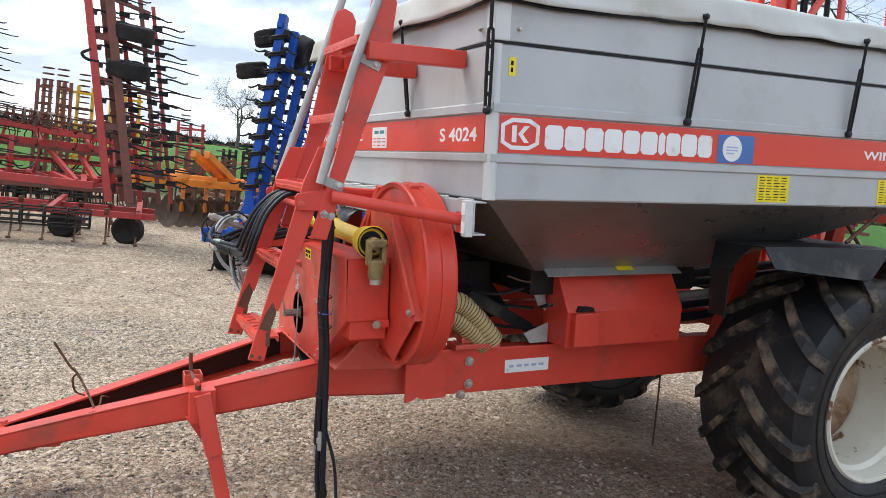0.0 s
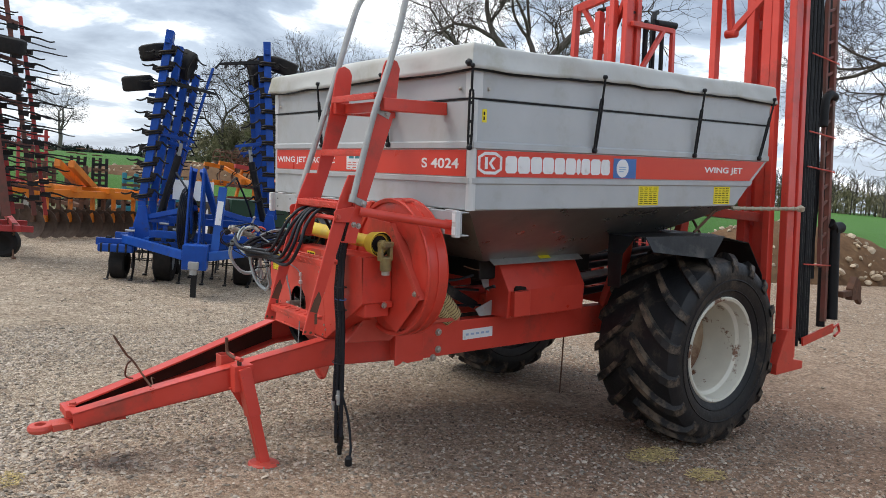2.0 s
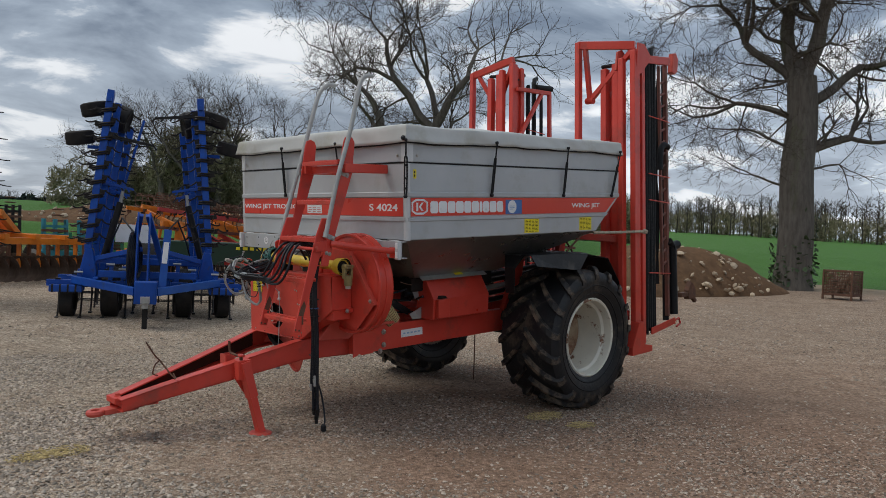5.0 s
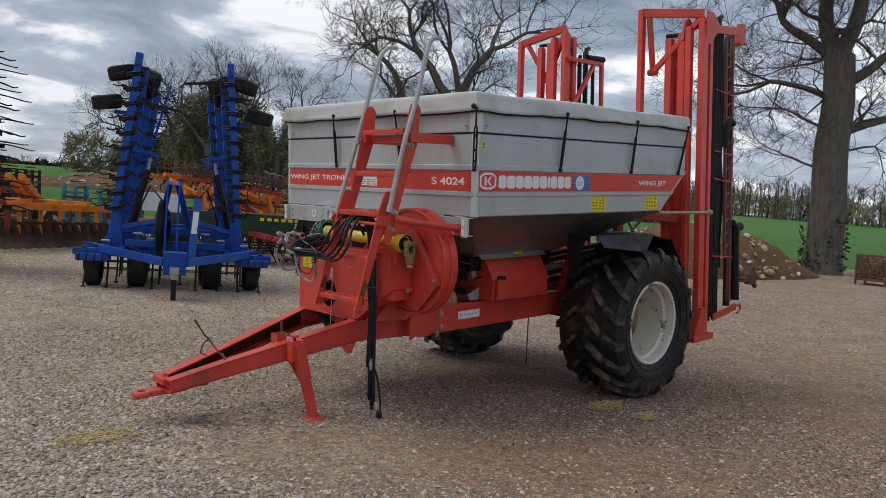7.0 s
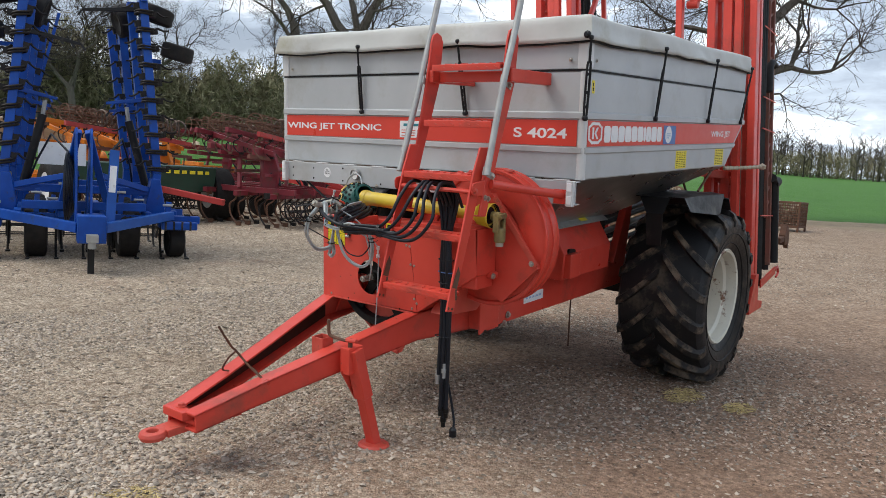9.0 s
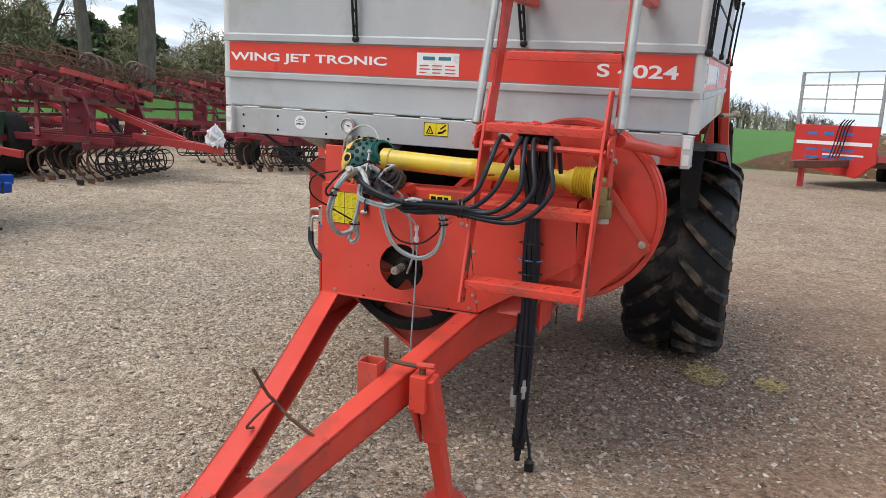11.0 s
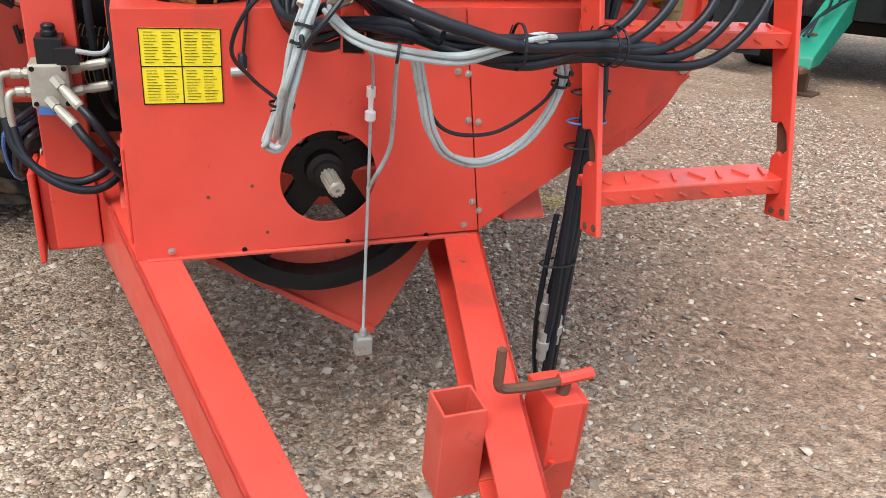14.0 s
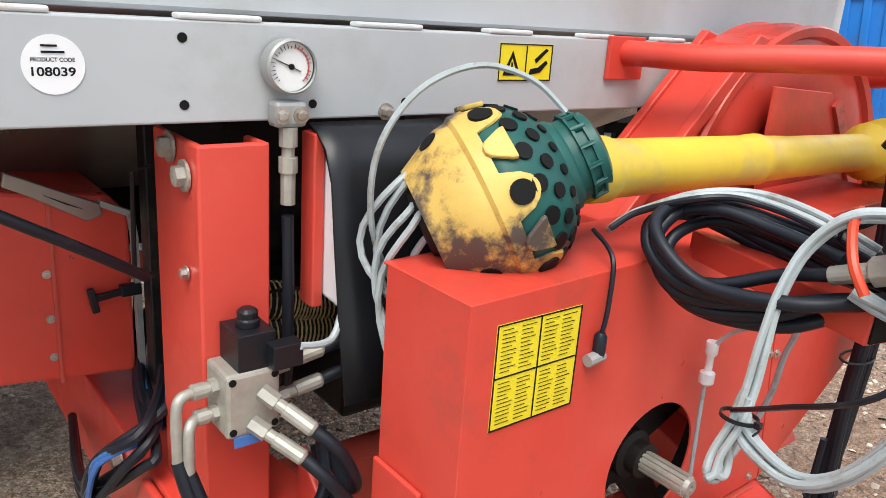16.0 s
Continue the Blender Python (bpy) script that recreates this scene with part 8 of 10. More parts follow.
# -- red and rusty cultivator with one wing upright
def rusty_cultivator(m0, label):
    T = thing("folding_cultivator", m0, label, "cultivator", "rusty folding cultivators")
    for z, y in ((0.50, 0.0), (0.52, 1.1), (0.78, 2.0)):
        m = Mesh()
        m.beam((-3.6, y, z), (0.55, y, z), 0.10, 0.10)
        part("cross_beam", m, BROWNRED if y > 1.5 else BRIGHTRED, T, bevel=0.006)
        for i in range(9):
            shared("tine", TINE_R, T, pose(-3.4 + 0.46 * i, y, z, 0, 0, 90) @ Matrix.Diagonal((1.0, 1.0, (z + 0.03) / 0.62 if z < 0.6 else 1.0, 1.0)))
    for x in (-3.4, -2.2, -1.0, 0.3):
        m = Mesh()
        m.beam((x, -0.3, 0.52), (x, 2.3, 0.60), 0.09, 0.09)
        part("long_beam", m, BRIGHTRED, T, bevel=0.006)
    m = Mesh()
    m.beam((-3.6, -0.05, 1.0), (-0.4, -0.05, 0.94), 0.10, 0.12)
    m.beam((-3.4, 0.0, 0.5), (-2.6, 0.0, 1.5), 0.07, 0.07)
    m.beam((-1.8, 0.0, 0.5), (-2.6, 0.0, 1.5), 0.07, 0.07)
    part("headstock", m, BRIGHTRED, T, bevel=0.005)
    cage_roller(T, (-3.3, -0.35, 0.42), (-0.4, -0.35, 0.42), 0.15, TINE, 10)
    cage_roller(T, (-3.3, 2.4, 0.75), (-0.6, 2.4, 0.75), 0.16, TINE, 10)
    for x, y in ((0.15, -0.2), (-0.85, 0.2), (-2.6, 0.3)):
        tw = shared("tyre", TYRE_W, T, pose(x, y + 0.5, 0.24, 0, 90, 70))
        shared("rim", RIM_W, tw, Matrix.Identity(4))
    # wing
    wing = None
    lean = Vector((-0.16, 0.02, 1.0))
    for j, (x, y, w, mt, top) in enumerate(((-0.52, 0.0, 0.13, BRIGHTRED, 4.75), (-0.20, -0.05, 0.15, BROWNRED, 3.95), (-0.32, 0.45, 0.10, BROWNRED, 4.70), (-0.05, 0.75, 0.08, BRIGHTRED, 4.6), (0.26, 0.60, 0.08, BROWNRED, 4.25), (0.46, 0.85, 0.07, BRIGHTRED, 4.05))):
        m = Mesh()
        a = Vector((x + 0.35, y, 0.70))
        m.beam(a, a + lean * (top - 0.7), w, w * 0.9, (1, 0, 0))
        p = part("wing_beam", m, mt, wing or T, "" if wing else "upright wing of red and rusty beams with spring tines", bevel=0.006)
        wing = wing or p
        for i in range(13):
            z = 0.95 + (top - 1.2) * i / 13 + 0.06 * (j % 3)
            shared("tine", TINE_LONG if i % 2 else TINE_A, wing, Matrix.Translation(a + lean * (z - 0.7)) @ pose(0.03, 0, 0, 0, -3 + (i * 7 + j * 5) % 9, -18 + (i * 13 + j * 29) % 36))
    for z in (1.2, 1.9, 2.6, 3.3, 3.95, 4.5):
        m = Mesh()
        c = Vector((0, 0, 0.7)) + lean * (z - 0.7)
        m.beam(c + Vector((-0.18, 0.0, 0.06)), c + Vector((0.75, 0.7, -0.05)), 0.06, 0.06)
        m.beam(c + Vector((-0.2, 0.0, 0.0)), c + Vector((0.2, -0.05, 0.0)), 0.03, 0.10)
        part("wing_tie", m, BROWNRED, wing, bevel=0.004)
    for z, dx in ((3.55, 0.32), (2.95, 0.20)):
        c = Vector((dx, 0.1, 0.7)) + lean * (z - 0.7)
        tw = shared("tyre", TYRE_S, wing, Matrix.Translation(c + Vector((0.14, 0, -0.1))) @ pose(0, 0, 0, 10, 4, 0))
        shared("rim", RIM_S, tw, Matrix.Identity(4))
    m = Mesh()
    c = Vector((-0.1, -0.05, 0.7)) + lean * 2.2
    m.tube(spline([c, c + Vector((-0.18, 0, 0.02)), c + Vector((-0.25, 0, 0.10)), c + Vector((-0.12, 0, 0.18))], 5), 0.025, 6)
    part("ram_hose", m, BLACK, wing, smooth=True)
    return T


rusty_cultivator(pose(-0.95, 11.0, 0.05, 0, 0, -4), "red and rust-brown folding cultivator with an upright wing of spring tines")
rusty_cultivator(pose(-3.6, 13.6, 0.07, 0, 0, 14), "rust-brown folding cultivator with upright tines standing behind another")


# -- orange disc harrow
def disc_harrow(m0, paint, label):
    T = thing("disc_harrow", m0, label, "disc harrow", "disc harrows")
    m = Mesh()
    m.beam((-1.9, 0, 0.98), (1.9, 0, 0.98), 0.16, 0.16)
    part("main_beam", m, paint, T, bevel=0.01)
    m = Mesh()
    m.beam((-1.9, 1.3, 0.95), (1.9, 1.3, 0.95), 0.14, 0.14)
    part("main_beam", m, paint, T, bevel=0.01)
    for x in (-0.9, 0.0, 0.9):
        m = Mesh()
        m.beam((x, -0.2, 1.08), (x, 1.6, 1.08), 0.14, 0.12)
        part("long_beam", m, paint, T, bevel=0.008)
    for x in (-0.55, -0.20):
        m = Mesh()
        m.beam((x - 0.95, -0.2, 1.62), (x + 0.75, 0.9, 1.06), 0.12, 0.16)
        part("strut", m, paint, T, bevel=0.008)
    m = Mesh()
    m.tube([(-2.05, -0.15, 1.0), (-1.6, -0.05, 1.12)], 0.17, 14)
    part("end_drum", m, paint, T, smooth=True)
    d = Mesh()
    d.lathe([(0.0, 0.05), (0.12, 0.045), (0.22, 0.02), (0.31, -0.03), (0.31, -0.038), (0.20, 0.012), (0.0, 0.04)], 20)
    dd = d.data("disc", DISC, smooth=True)
    for y, tilt in ((0.05, 12), (1.35, -12)):
        for i in range(13):
            x = -1.8 + 0.30 * i
            shared("disc", dd, T, pose(x, y, 0.33, 0, 90, tilt))
            if y < 1:
                q = Mesh()
                q.beam((x, y, 0.36), (x + 0.04, y + 0.05, 0.92), 0.05, 0.09, (0, 1, 0))
                part("disc_arm", q, paint if i % 2 else RUST, T)
    return T


disc_harrow(pose(1.75, 15.4, 0.09, 0, 0, 30), ORANGE, "orange disc harrow with a row of worn discs")
disc_harrow(pose(8.6, 17.2, 0.15, 0, 0, -20), ORANGE, "orange disc harrow behind the other implements")


# -- red cultivators with rollers folded on top
def stacked_cultivator(m0, paint, w, label, seed):
    r = random.Random(seed)
    T = thing("stacked_cultivator", m0, label, "cultivator", "red cultivators")
    for j, y in enumerate((0.0, 0.75, 1.5, 2.2)):
        m = Mesh()
        m.beam((-w, y, 0.62 + 0.03 * j), (w, y, 0.62 + 0.03 * j), 0.10, 0.10)
        part("cross_beam", m, paint, T, bevel=0.006)
        k = int(w * 2 / 0.34)
        for i in range(k + 1):
            shared("tine", TINE_R if (i + j) % 3 else TINE_H, T, pose(-w + 0.34 * i + 0.08 * j, y, 0.60, 0, 0, 90 + r.uniform(-12, 12)))
    for x in (-w * 0.75, -w * 0.25, w * 0.25, w * 0.75):
        m = Mesh()
        m.beam((x, -0.4, 0.72), (x, 2.5, 0.74), 0.10, 0.12)
        part("long_beam", m, paint, T, bevel=0.006)
    # drawbar and headstock
    m = Mesh()
    m.beam((-0.35, -0.3, 0.80), (0.0, -1.9, 0.62), 0.12, 0.14)
    m.beam((0.35, -0.3, 0.80), (0.0, -1.9, 0.62), 0.12, 0.14)
    part("drawbar", m, BRIGHTRED, T, bevel=0.006)
    m = Mesh()
    m.beam((0.0, -1.2, 0.72), (-0.3, 0.5, 1.35), 0.09, 0.11)
    m.beam((0.45, -1.0, 0.75), (0.4, 0.6, 1.30), 0.09, 0.11)
    part("strut", m, BRIGHTRED, T, bevel=0.006)
    for x in (-w * 0.62, w * 0.62):
        m = Mesh()
        m.prism([(0.2, 0.70), (0.55, 0.70), (0.48, 1.35), (0.60, 1.55), (0.30, 1.60), (0.12, 1.15)], "x", x - 0.05, x + 0.05)
        part("upright", m, paint, T, bevel=0.01)
    m = Mesh()
    m.beam((-w * 0.9, 0.42, 1.50), (w * 0.9, 0.42, 1.46), 0.16, 0.18)
    part("top_beam", m, paint, T, bevel=0.01)
    # wings folded flat above, with their rollers
    for j, (y, z) in enumerate(((0.2, 1.78), (0.95, 1.84), (1.7, 1.80))):
        m = Mesh()
        m.beam((-w * 1.05, y, z + 0.10), (w * 0.15, y, z - 0.06), 0.08, 0.10)
        m.beam((-w * 0.10, y + 0.1, z + 0.02), (w * 1.05, y + 0.1, z - 0.16), 0.08, 0.10)
        part("folded_beam", m, BRIGHTRED if j == 0 else paint, T, bevel=0.005)
        for i in range(int(w * 2 / 0.4)):
            shared("tine", TINE_H if i % 2 else TINE_R, T, pose(-w + 0.4 * i, y, z - 0.02, 0, 0, 80 + r.uniform(-25, 25)) @ Matrix.Diagonal((0.8, 0.8, 0.6, 1.0)))
    for x in (-w * 0.8, -w * 0.3, w * 0.3, w * 0.8):
        m = Mesh()
        m.beam((x, 0.1, 1.50), (x + 0.15, 2.0, 1.92), 0.07, 0.09)
        m.beam((x, 0.9, 0.75), (x + 0.3, 1.1, 1.80), 0.06, 0.08, (0, 1, 0))
        part("folded_arm", m, paint, T, bevel=0.004)
    for yy, dz in ((0.2, 0.0), (0.9, 0.06), (1.65, 0.02)):
        m = Mesh()
        m.beam((-w * 1.1, yy + 0.15, 1.42 + dz), (w * 1.1, yy + 0.15, 1.30 + dz), 0.07, 0.08)
        part("folded_beam", m, paint if dz else BROWNRED, T, bevel=0.004)
        m = Mesh()
        m.beam((-w * 0.9, yy, 1.05 + dz), (w * 0.7, yy + 0.4, 1.08 + dz), 0.06, 0.06)
        part("brace", m, BROWNRED if dz else paint, T, bevel=0.004)
    cage_roller(T, (-w * 1.0, 1.25, 2.10), (w * 0.9, 1.25, 1.98), 0.18, RUST, 8)
    cage_roller(T, (-w * 1.0, 0.35, 2.12), (-0.05, 0.35, 2.02), 0.18, RUST, 8)
    cage_roller(T, (0.10, 0.45, 2.00), (w * 1.0, 0.45, 1.86), 0.18, RUST, 8)
    cage_roller(T, (-w * 0.9, -0.42, 0.34), (w * 0.45, -0.42, 0.34), 0.20, TINE, 8)
    cage_roller(T, (-w * 0.95, 2.75, 0.34), (w * 0.95, 2.75, 0.34), 0.20, TINE, 8)
    for x in (-w * 0.5, w * 0.5):
        for i in range(3):
            q = Mesh()
            q.lathe([(0.17, 0.02), (0.19, 0.02), (0.21, 0.0), (0.19, -0.02), (0.17, -0.02), (0.17, 0.02)], 20, pose(x + 0.25 * i, 0.25, 2.05 - 0.03 * i, 0, 90, 10 * i))
            q.beam((x + 0.25 * i, 0.25, 1.85 - 0.03 * i), (x + 0.25 * i, 0.25, 2.24 - 0.03 * i), 0.03, 0.03, (0, 1, 0))
            part("end_ring", q, DISC, T)
    for x in (-0.55, 0.55):
        tw = shared("tyre", TYRE_S, T, pose(x * w * 0.7, 1.6, 0.34, 0, 90, 0))
        shared("rim", RIM_S, tw, Matrix.Identity(4))
    for i in range(5):
        q = Mesh()
        x = r.uniform(-w, w) * 0.7
        q.tube(spline([(x, 0.3, 1.1), (x + 0.2, 0.2, 0.85), (x + 0.5, 0.4, 0.95), (x + 0.7, 0.6, 1.3)], 5), 0.018, 5)
        part("loose_hose", q, HOSE, T)
    return T


stacked_cultivator(pose(8.1, 10.9, 0.12, 0, 0, 18), DEEPRED, 1.75, "deep red cultivator with cage rollers folded on top", 1)
stacked_cultivator(pose(13.0, 9.6, 0.22, 0, 0, -12), DEEPRED, 1.9, "dark red folded cultivator with rusty rollers", 2)
stacked_cultivator(pose(6.2, 14.6, 0.12, 0, 0, 8), ORANGE, 1.7, "orange cultivator parked in the second row", 3)
stacked_cultivator(pose(16.6, 14.8, 0.36, 0, 0, 10), DEEPRED, 2.0, "dark red cultivator at the row's end", 4)
stacked_cultivator(pose(11.2, 16.0, 0.26, 0, 0, -6), DEEPRED, 1.9, "rust-stained red cultivator in the second row", 5)
stacked_cultivator(pose(-1.9, 17.6, 0.11, 0, 0, 12), BRIGHTRED, 1.8, "bright red cultivator behind the disc harrow", 6)
stacked_cultivator(pose(-6.6, 17.0, 0.11, 0, 0, -8), BRIGHTRED, 1.9, "red cultivator parked far back in the yard", 7)
# white sack on the drawbar of the first
m = Mesh()
rows = []
for i in range(9):
    q = i / 8
    rr = (0.20 * math.sin(math.pi * min(1, q * 1.05 + 0.12)) ** 0.6) * (1 - 0.35 * q)
    rows.append([(rr * math.cos(a) * (1 + 0.55 * noise.noise((math.cos(a) * 3.4, math.sin(a) * 3.4, q * 7))) + 0.06 * math.sin(q * 5), rr * math.sin(a) * (1 + 0.55 * noise.noise((math.cos(a) * 3.4, math.sin(a) * 3.4, q * 7 + 9))), 0.50 * q + 0.09 * noise.noise((math.cos(a) * 2.5, math.sin(a) * 2.5, q * 5 + 4))) for a in [2 * math.pi * j / 20 for j in range(20)]])
m.loft(rows, closed=True)
m.f.append(tuple(range(8 * 20, 9 * 20)))
SACK = material("white plastic sack", (0.75, 0.76, 0.78), (0.66, 0.67, 0.70), 8, 0.4, bump=0.01, bscale=18)
sack = new("plastic_sack", m.data("plastic_sack", SACK, smooth=False))
sack.matrix_basis = pose(8.62, 9.22, 0.80, 0, 0, 30)
tagged(sack, "crumpled white plastic sack tied over a red drawbar", "sack")

# -- tall folded harrows farther back: yellow, red, teal, green
def tall_harrow(m0, paint, w, h, label):
    T = thing("folded_harrow", m0, label, "harrow", "folded harrows")
    for s in (-1, 1):
        for x in (0.25, 0.65, 1.05):
            m = Mesh()
            m.beam((s * x * w, 0, 0.4), (s * x * w * 0.94, 0.1, h), 0.09, 0.09, (0, 1, 0))
            part("upright", m, paint, T, bevel=0.005)
        for i in range(6):
            z = 0.7 + (h - 0.9) * i / 5
            m = Mesh()
            m.beam((s * 0.22 * w, 0.05, z), (s * 1.08 * w, 0.05, z), 0.07, 0.07)
            part("rung", m, paint if i % 2 else RUST, T)
        for i in range(int(h / 0.16)):
            m = Mesh()
            z = 0.5 + 0.16 * i
            m.lathe([(0.05, -0.02), (0.15, -0.015), (0.16, 0.0), (0.15, 0.015), (0.05, 0.02)], 12, pose(s * 0.45 * w, 0.18, z), shut=True)
            part("ring", m, RUST, T)
    m = Mesh()
    m.beam((-1.2 * w, 0, 0.55), (1.2 * w, 0, 0.55), 0.14, 0.14)
    m.beam((-0.3 * w, 0, 0.55), (0.0, -1.6, 0.5), 0.10, 0.10)
    m.beam((0.3 * w, 0, 0.55), (0.0, -1.6, 0.5), 0.10, 0.10)
    part("chassis", m, paint, T, bevel=0.006)
    for s in (-1, 1):
        tw = shared("tyre", TYRE_M, T, pose(s * 0.9 * w, 0.4, 0.42, 0, 90, 0))
        shared("rim", RIM_M, tw, Matrix.Identity(4))
    return T


for x, y, yaw, paint, w, h, lab in ((-1.15, 22.4, 10, SUNYEL, 1.05, 3.2, "yellow harrow folded upright"), (-2.4, 21.6, -6, BROWNRED, 0.42, 3.2, "rusty ring harrow folded upright"), (-8.5, 20.5, 4, SUNYEL, 1.2, 3.0, "yellow harrow folded upright at the back"),
                                    (1.8, 20.6, 8, RUST, 0.7, 1.6, "rusty disc roller folded upright"), (4.8, 20.2, -20, FARMGREEN, 0.9, 1.1, "low green roller with dark rings"), (0.9, 23.6, 0, BRIGHTRED, 1.0, 2.2, "red harrow folded upright"), (2.9, 22.4, -12, TINE, 0.5, 1.7, "black ring roller folded upright"), (-5.6, 22.8, 6, BRIGHTRED, 1.2, 1.6, "red harrow folded upright behind the yellow one"), (3.9, 18.9, 25, TEAL, 1.0, 1.5, "teal cultivator low in the back row")):
    tall_harrow(pose(x, y, rise(x, y), 0, 0, yaw), paint, w, h, lab)


# -- green drill with one big tyre between the rows
def green_drill(m0):
    T = thing("seed_drill", m0, "dark green seed drill on large tyres", "seed drill")
    m = Mesh()
    m.prism([(-0.45, 0.62), (0.45, 0.62), (0.55, 1.15), (-0.55, 1.15)], "x", -1.5, 1.3)
    part("hopper", m, material("dark green drill paint", (0.012, 0.055, 0.035), (0.014, 0.045, 0.03), 4, 0.45), T, bevel=0.02)
    m = Mesh()
    m.beam((0.0, -0.4, 0.7), (0.9, -1.8, 0.5), 0.1, 0.12)
    part("drawbar", m, BRIGHTRED, T, bevel=0.01)
    q = bars(T, "side", 0.2, 1.2, 0.98, 1.08, 0.556, 1, 6, STICKER_Y, 0.7, 3)
    for x in (1.55, -1.7):
        tw = shared("tyre", TYRE_L, T, pose(x, 0.0, 0.58, 0, 90, 0))
        shared("rim", RIM_L, tw, Matrix.Identity(4))
    return T


green_drill(pose(5.1, 12.6, 0.10, 0, 0, -12))


# ---- the far side of the yard: trailers and machines ----
NAVY = material("navy trailer paint", (0.020, 0.042, 0.088), (0.016, 0.032, 0.066), 3, 0.45, bump=0.0006, stain=(0.045, 0.048, 0.055), sscale=2.5, spec=0.3)
MUDDY = material("mud-coated trailer side", (0.085, 0.060, 0.042), (0.045, 0.036, 0.030), 3, 0.85, bump=0.003, bscale=20, stain=(0.025, 0.030, 0.045), sscale=1.5, sfrom=0.55)
TRAILRED = material("red trailer paint", (0.55, 0.03, 0.025), (0.48, 0.03, 0.025), 3, 0.4, stain=(0.3, 0.06, 0.05), sscale=3)
DECK = material("worn wooden deck", (0.34, 0.24, 0.15), (0.26, 0.18, 0.11), 6, 0.8)
TRUCKYEL = material("yellow cab paint", (0.80, 0.48, 0.01), (0.74, 0.43, 0.01), 3, 0.32)
GLASSDARK = material("dark window", (0.05, 0.055, 0.05), (0.07, 0.07, 0.06), 4, 0.12)
SOILY = material("brown load", (0.14, 0.095, 0.055), (0.09, 0.06, 0.04), 5, 0.95, bump=0.02, bscale=12)


def grain_trailer(m0):
    """Front at local -y; x across."""
    T = thing("grain_trailer", m0, "navy steel grain trailer with an arched mesh front and muddy sides", "trailer")
    m = Mesh()
    m.prism([(-1.08, 1.12), (1.08, 1.12), (1.25, 1.30), (1.25, 2.60), (-1.25, 2.60), (-1.25, 1.30)], "y", 0.0, 0.08)
    body = part("front_board", m, NAVY, T, bevel=0.01)
    arch = [(1.25 * (i / 8 - 1), 3.30 + 0.22 * (1 - (i / 8 - 1) ** 2)) for i in range(17)]
    m = Mesh()
    m.prism(arch + [(x, z - 0.11) for x, z in reversed(arch)], "y", -0.03, 0.06)
    part("top_arch", m, NAVY, body)
    m = Mesh()
    m.box((-1.25, -0.02, 2.60), (-1.02, 0.06, 3.24)).box((1.02, -0.02, 2.60), (1.25, 0.06, 3.24))
    part("side_sheet", m, NAVY, body)
    m = Mesh()
    m.box((-1.25, 0.08, 1.15), (-1.17, 6.2, 3.30)).box((-1.25, 6.15, 1.15), (1.25, 6.2, 3.30)).box((-1.25, 0.0, 1.10), (1.25, 6.2, 1.16))
    part("body", m, NAVY, T, bevel=0.01)
    m = Mesh()
    m.box((1.17, 0.08, 1.15), (1.25, 6.2, 3.30))
    part("side_wall", m, MUDDY, T, "side wall caked with brown mud", bevel=0.01)
    m = Mesh()
    m.box((-0.95, 0.2, 1.2), (0.95, 6.1, 2.5))
    part("load", m, SOILY, T, "brown load inside the trailer", bevel=0.2)
    for s in (-1, 1):
        m = Mesh()
        m.loft([[(s * 1.0 - 0.28, 1.62, 1.10), (s * 1.0 + 0.28, 1.62, 1.10)], [(s * 1.0 - 0.28, 1.60, 0.80), (s * 1.0 + 0.28, 1.60, 0.80)], [(s * 1.0 - 0.27, 1.55, 0.42), (s * 1.0 + 0.27, 1.55, 0.42)]])
        flap = part("mud_flap", m, CAST, T, "muddy pale mud flap", thick=0.012)
        for k in range(5):
            m = Mesh()
            m.box((s * 1.0 - 0.22 + 0.09 * k, 1.535, 0.50), (s * 1.0 - 0.16 + 0.09 * k, 1.55, 0.60))
            part("flap_mark", m, WHITE, flap)
    m = Mesh()
    m.box((1.10, -0.03, 1.30), (1.20, -0.005, 1.36))
    part("marker_lamp", m, ORANGE, body, bevel=0.004)
    for x in (-1.20, -0.42, 0.42, 1.20):
        m = Mesh()
        m.box((x - 0.06, -0.05, 1.15), (x + 0.06, 0.0, 2.55))
        part("rib", m, NAVY, body, bevel=0.006)
    m = Mesh()
    m.box((-1.25, -0.06, 2.52), (1.25, 0.0, 2.68))
    part("rib", m, NAVY, body, bevel=0.006)
    m = Mesh()
    for i in range(44):
        x = -1.05 + 0.048 * i
        m.box((x, 0.0, 2.60), (x + 0.016, 0.02, 3.20 + 0.20 * (1 - (x / 1.25) ** 2)))
    part("mesh_panel", m, NAVY, body)
    for i in range(5):
        m = Mesh()
        y = 0.9 + 1.2 * i
        m.box((-1.32, y, 1.15), (-1.25, y + 0.12, 3.28))
        part("side_rib", m, NAVY, T, bevel=0.006)
        m = Mesh()
        m.box((1.25, y, 1.15), (1.32, y + 0.12, 3.28))
        part("side_rib", m, MUDDY, T, bevel=0.006)
    m = Mesh()
    m.box((-0.38, -0.006, 2.10), (0.0, -0.001, 2.44))
    part("sticker", m, STICKER_Y, body)
    m = Mesh()
    m.beam((-0.5, 2.0, 0.95), (0.0, -1.7, 0.62), 0.14, 0.22)
    m.beam((0.5, 2.0, 0.95), (0.0, -1.7, 0.62), 0.14, 0.22)
    m.beam((-0.45, 0.5, 1.02), (-0.45, 6.0, 1.02), 0.14, 0.24)
    m.beam((0.45, 0.5, 1.02), (0.45, 6.0, 1.02), 0.14, 0.24)
    part("chassis", m, BLACK, T, bevel=0.01)
    m = Mesh()
    m.box((-0.40, -0.9, 0.78), (0.15, -0.3, 1.10))
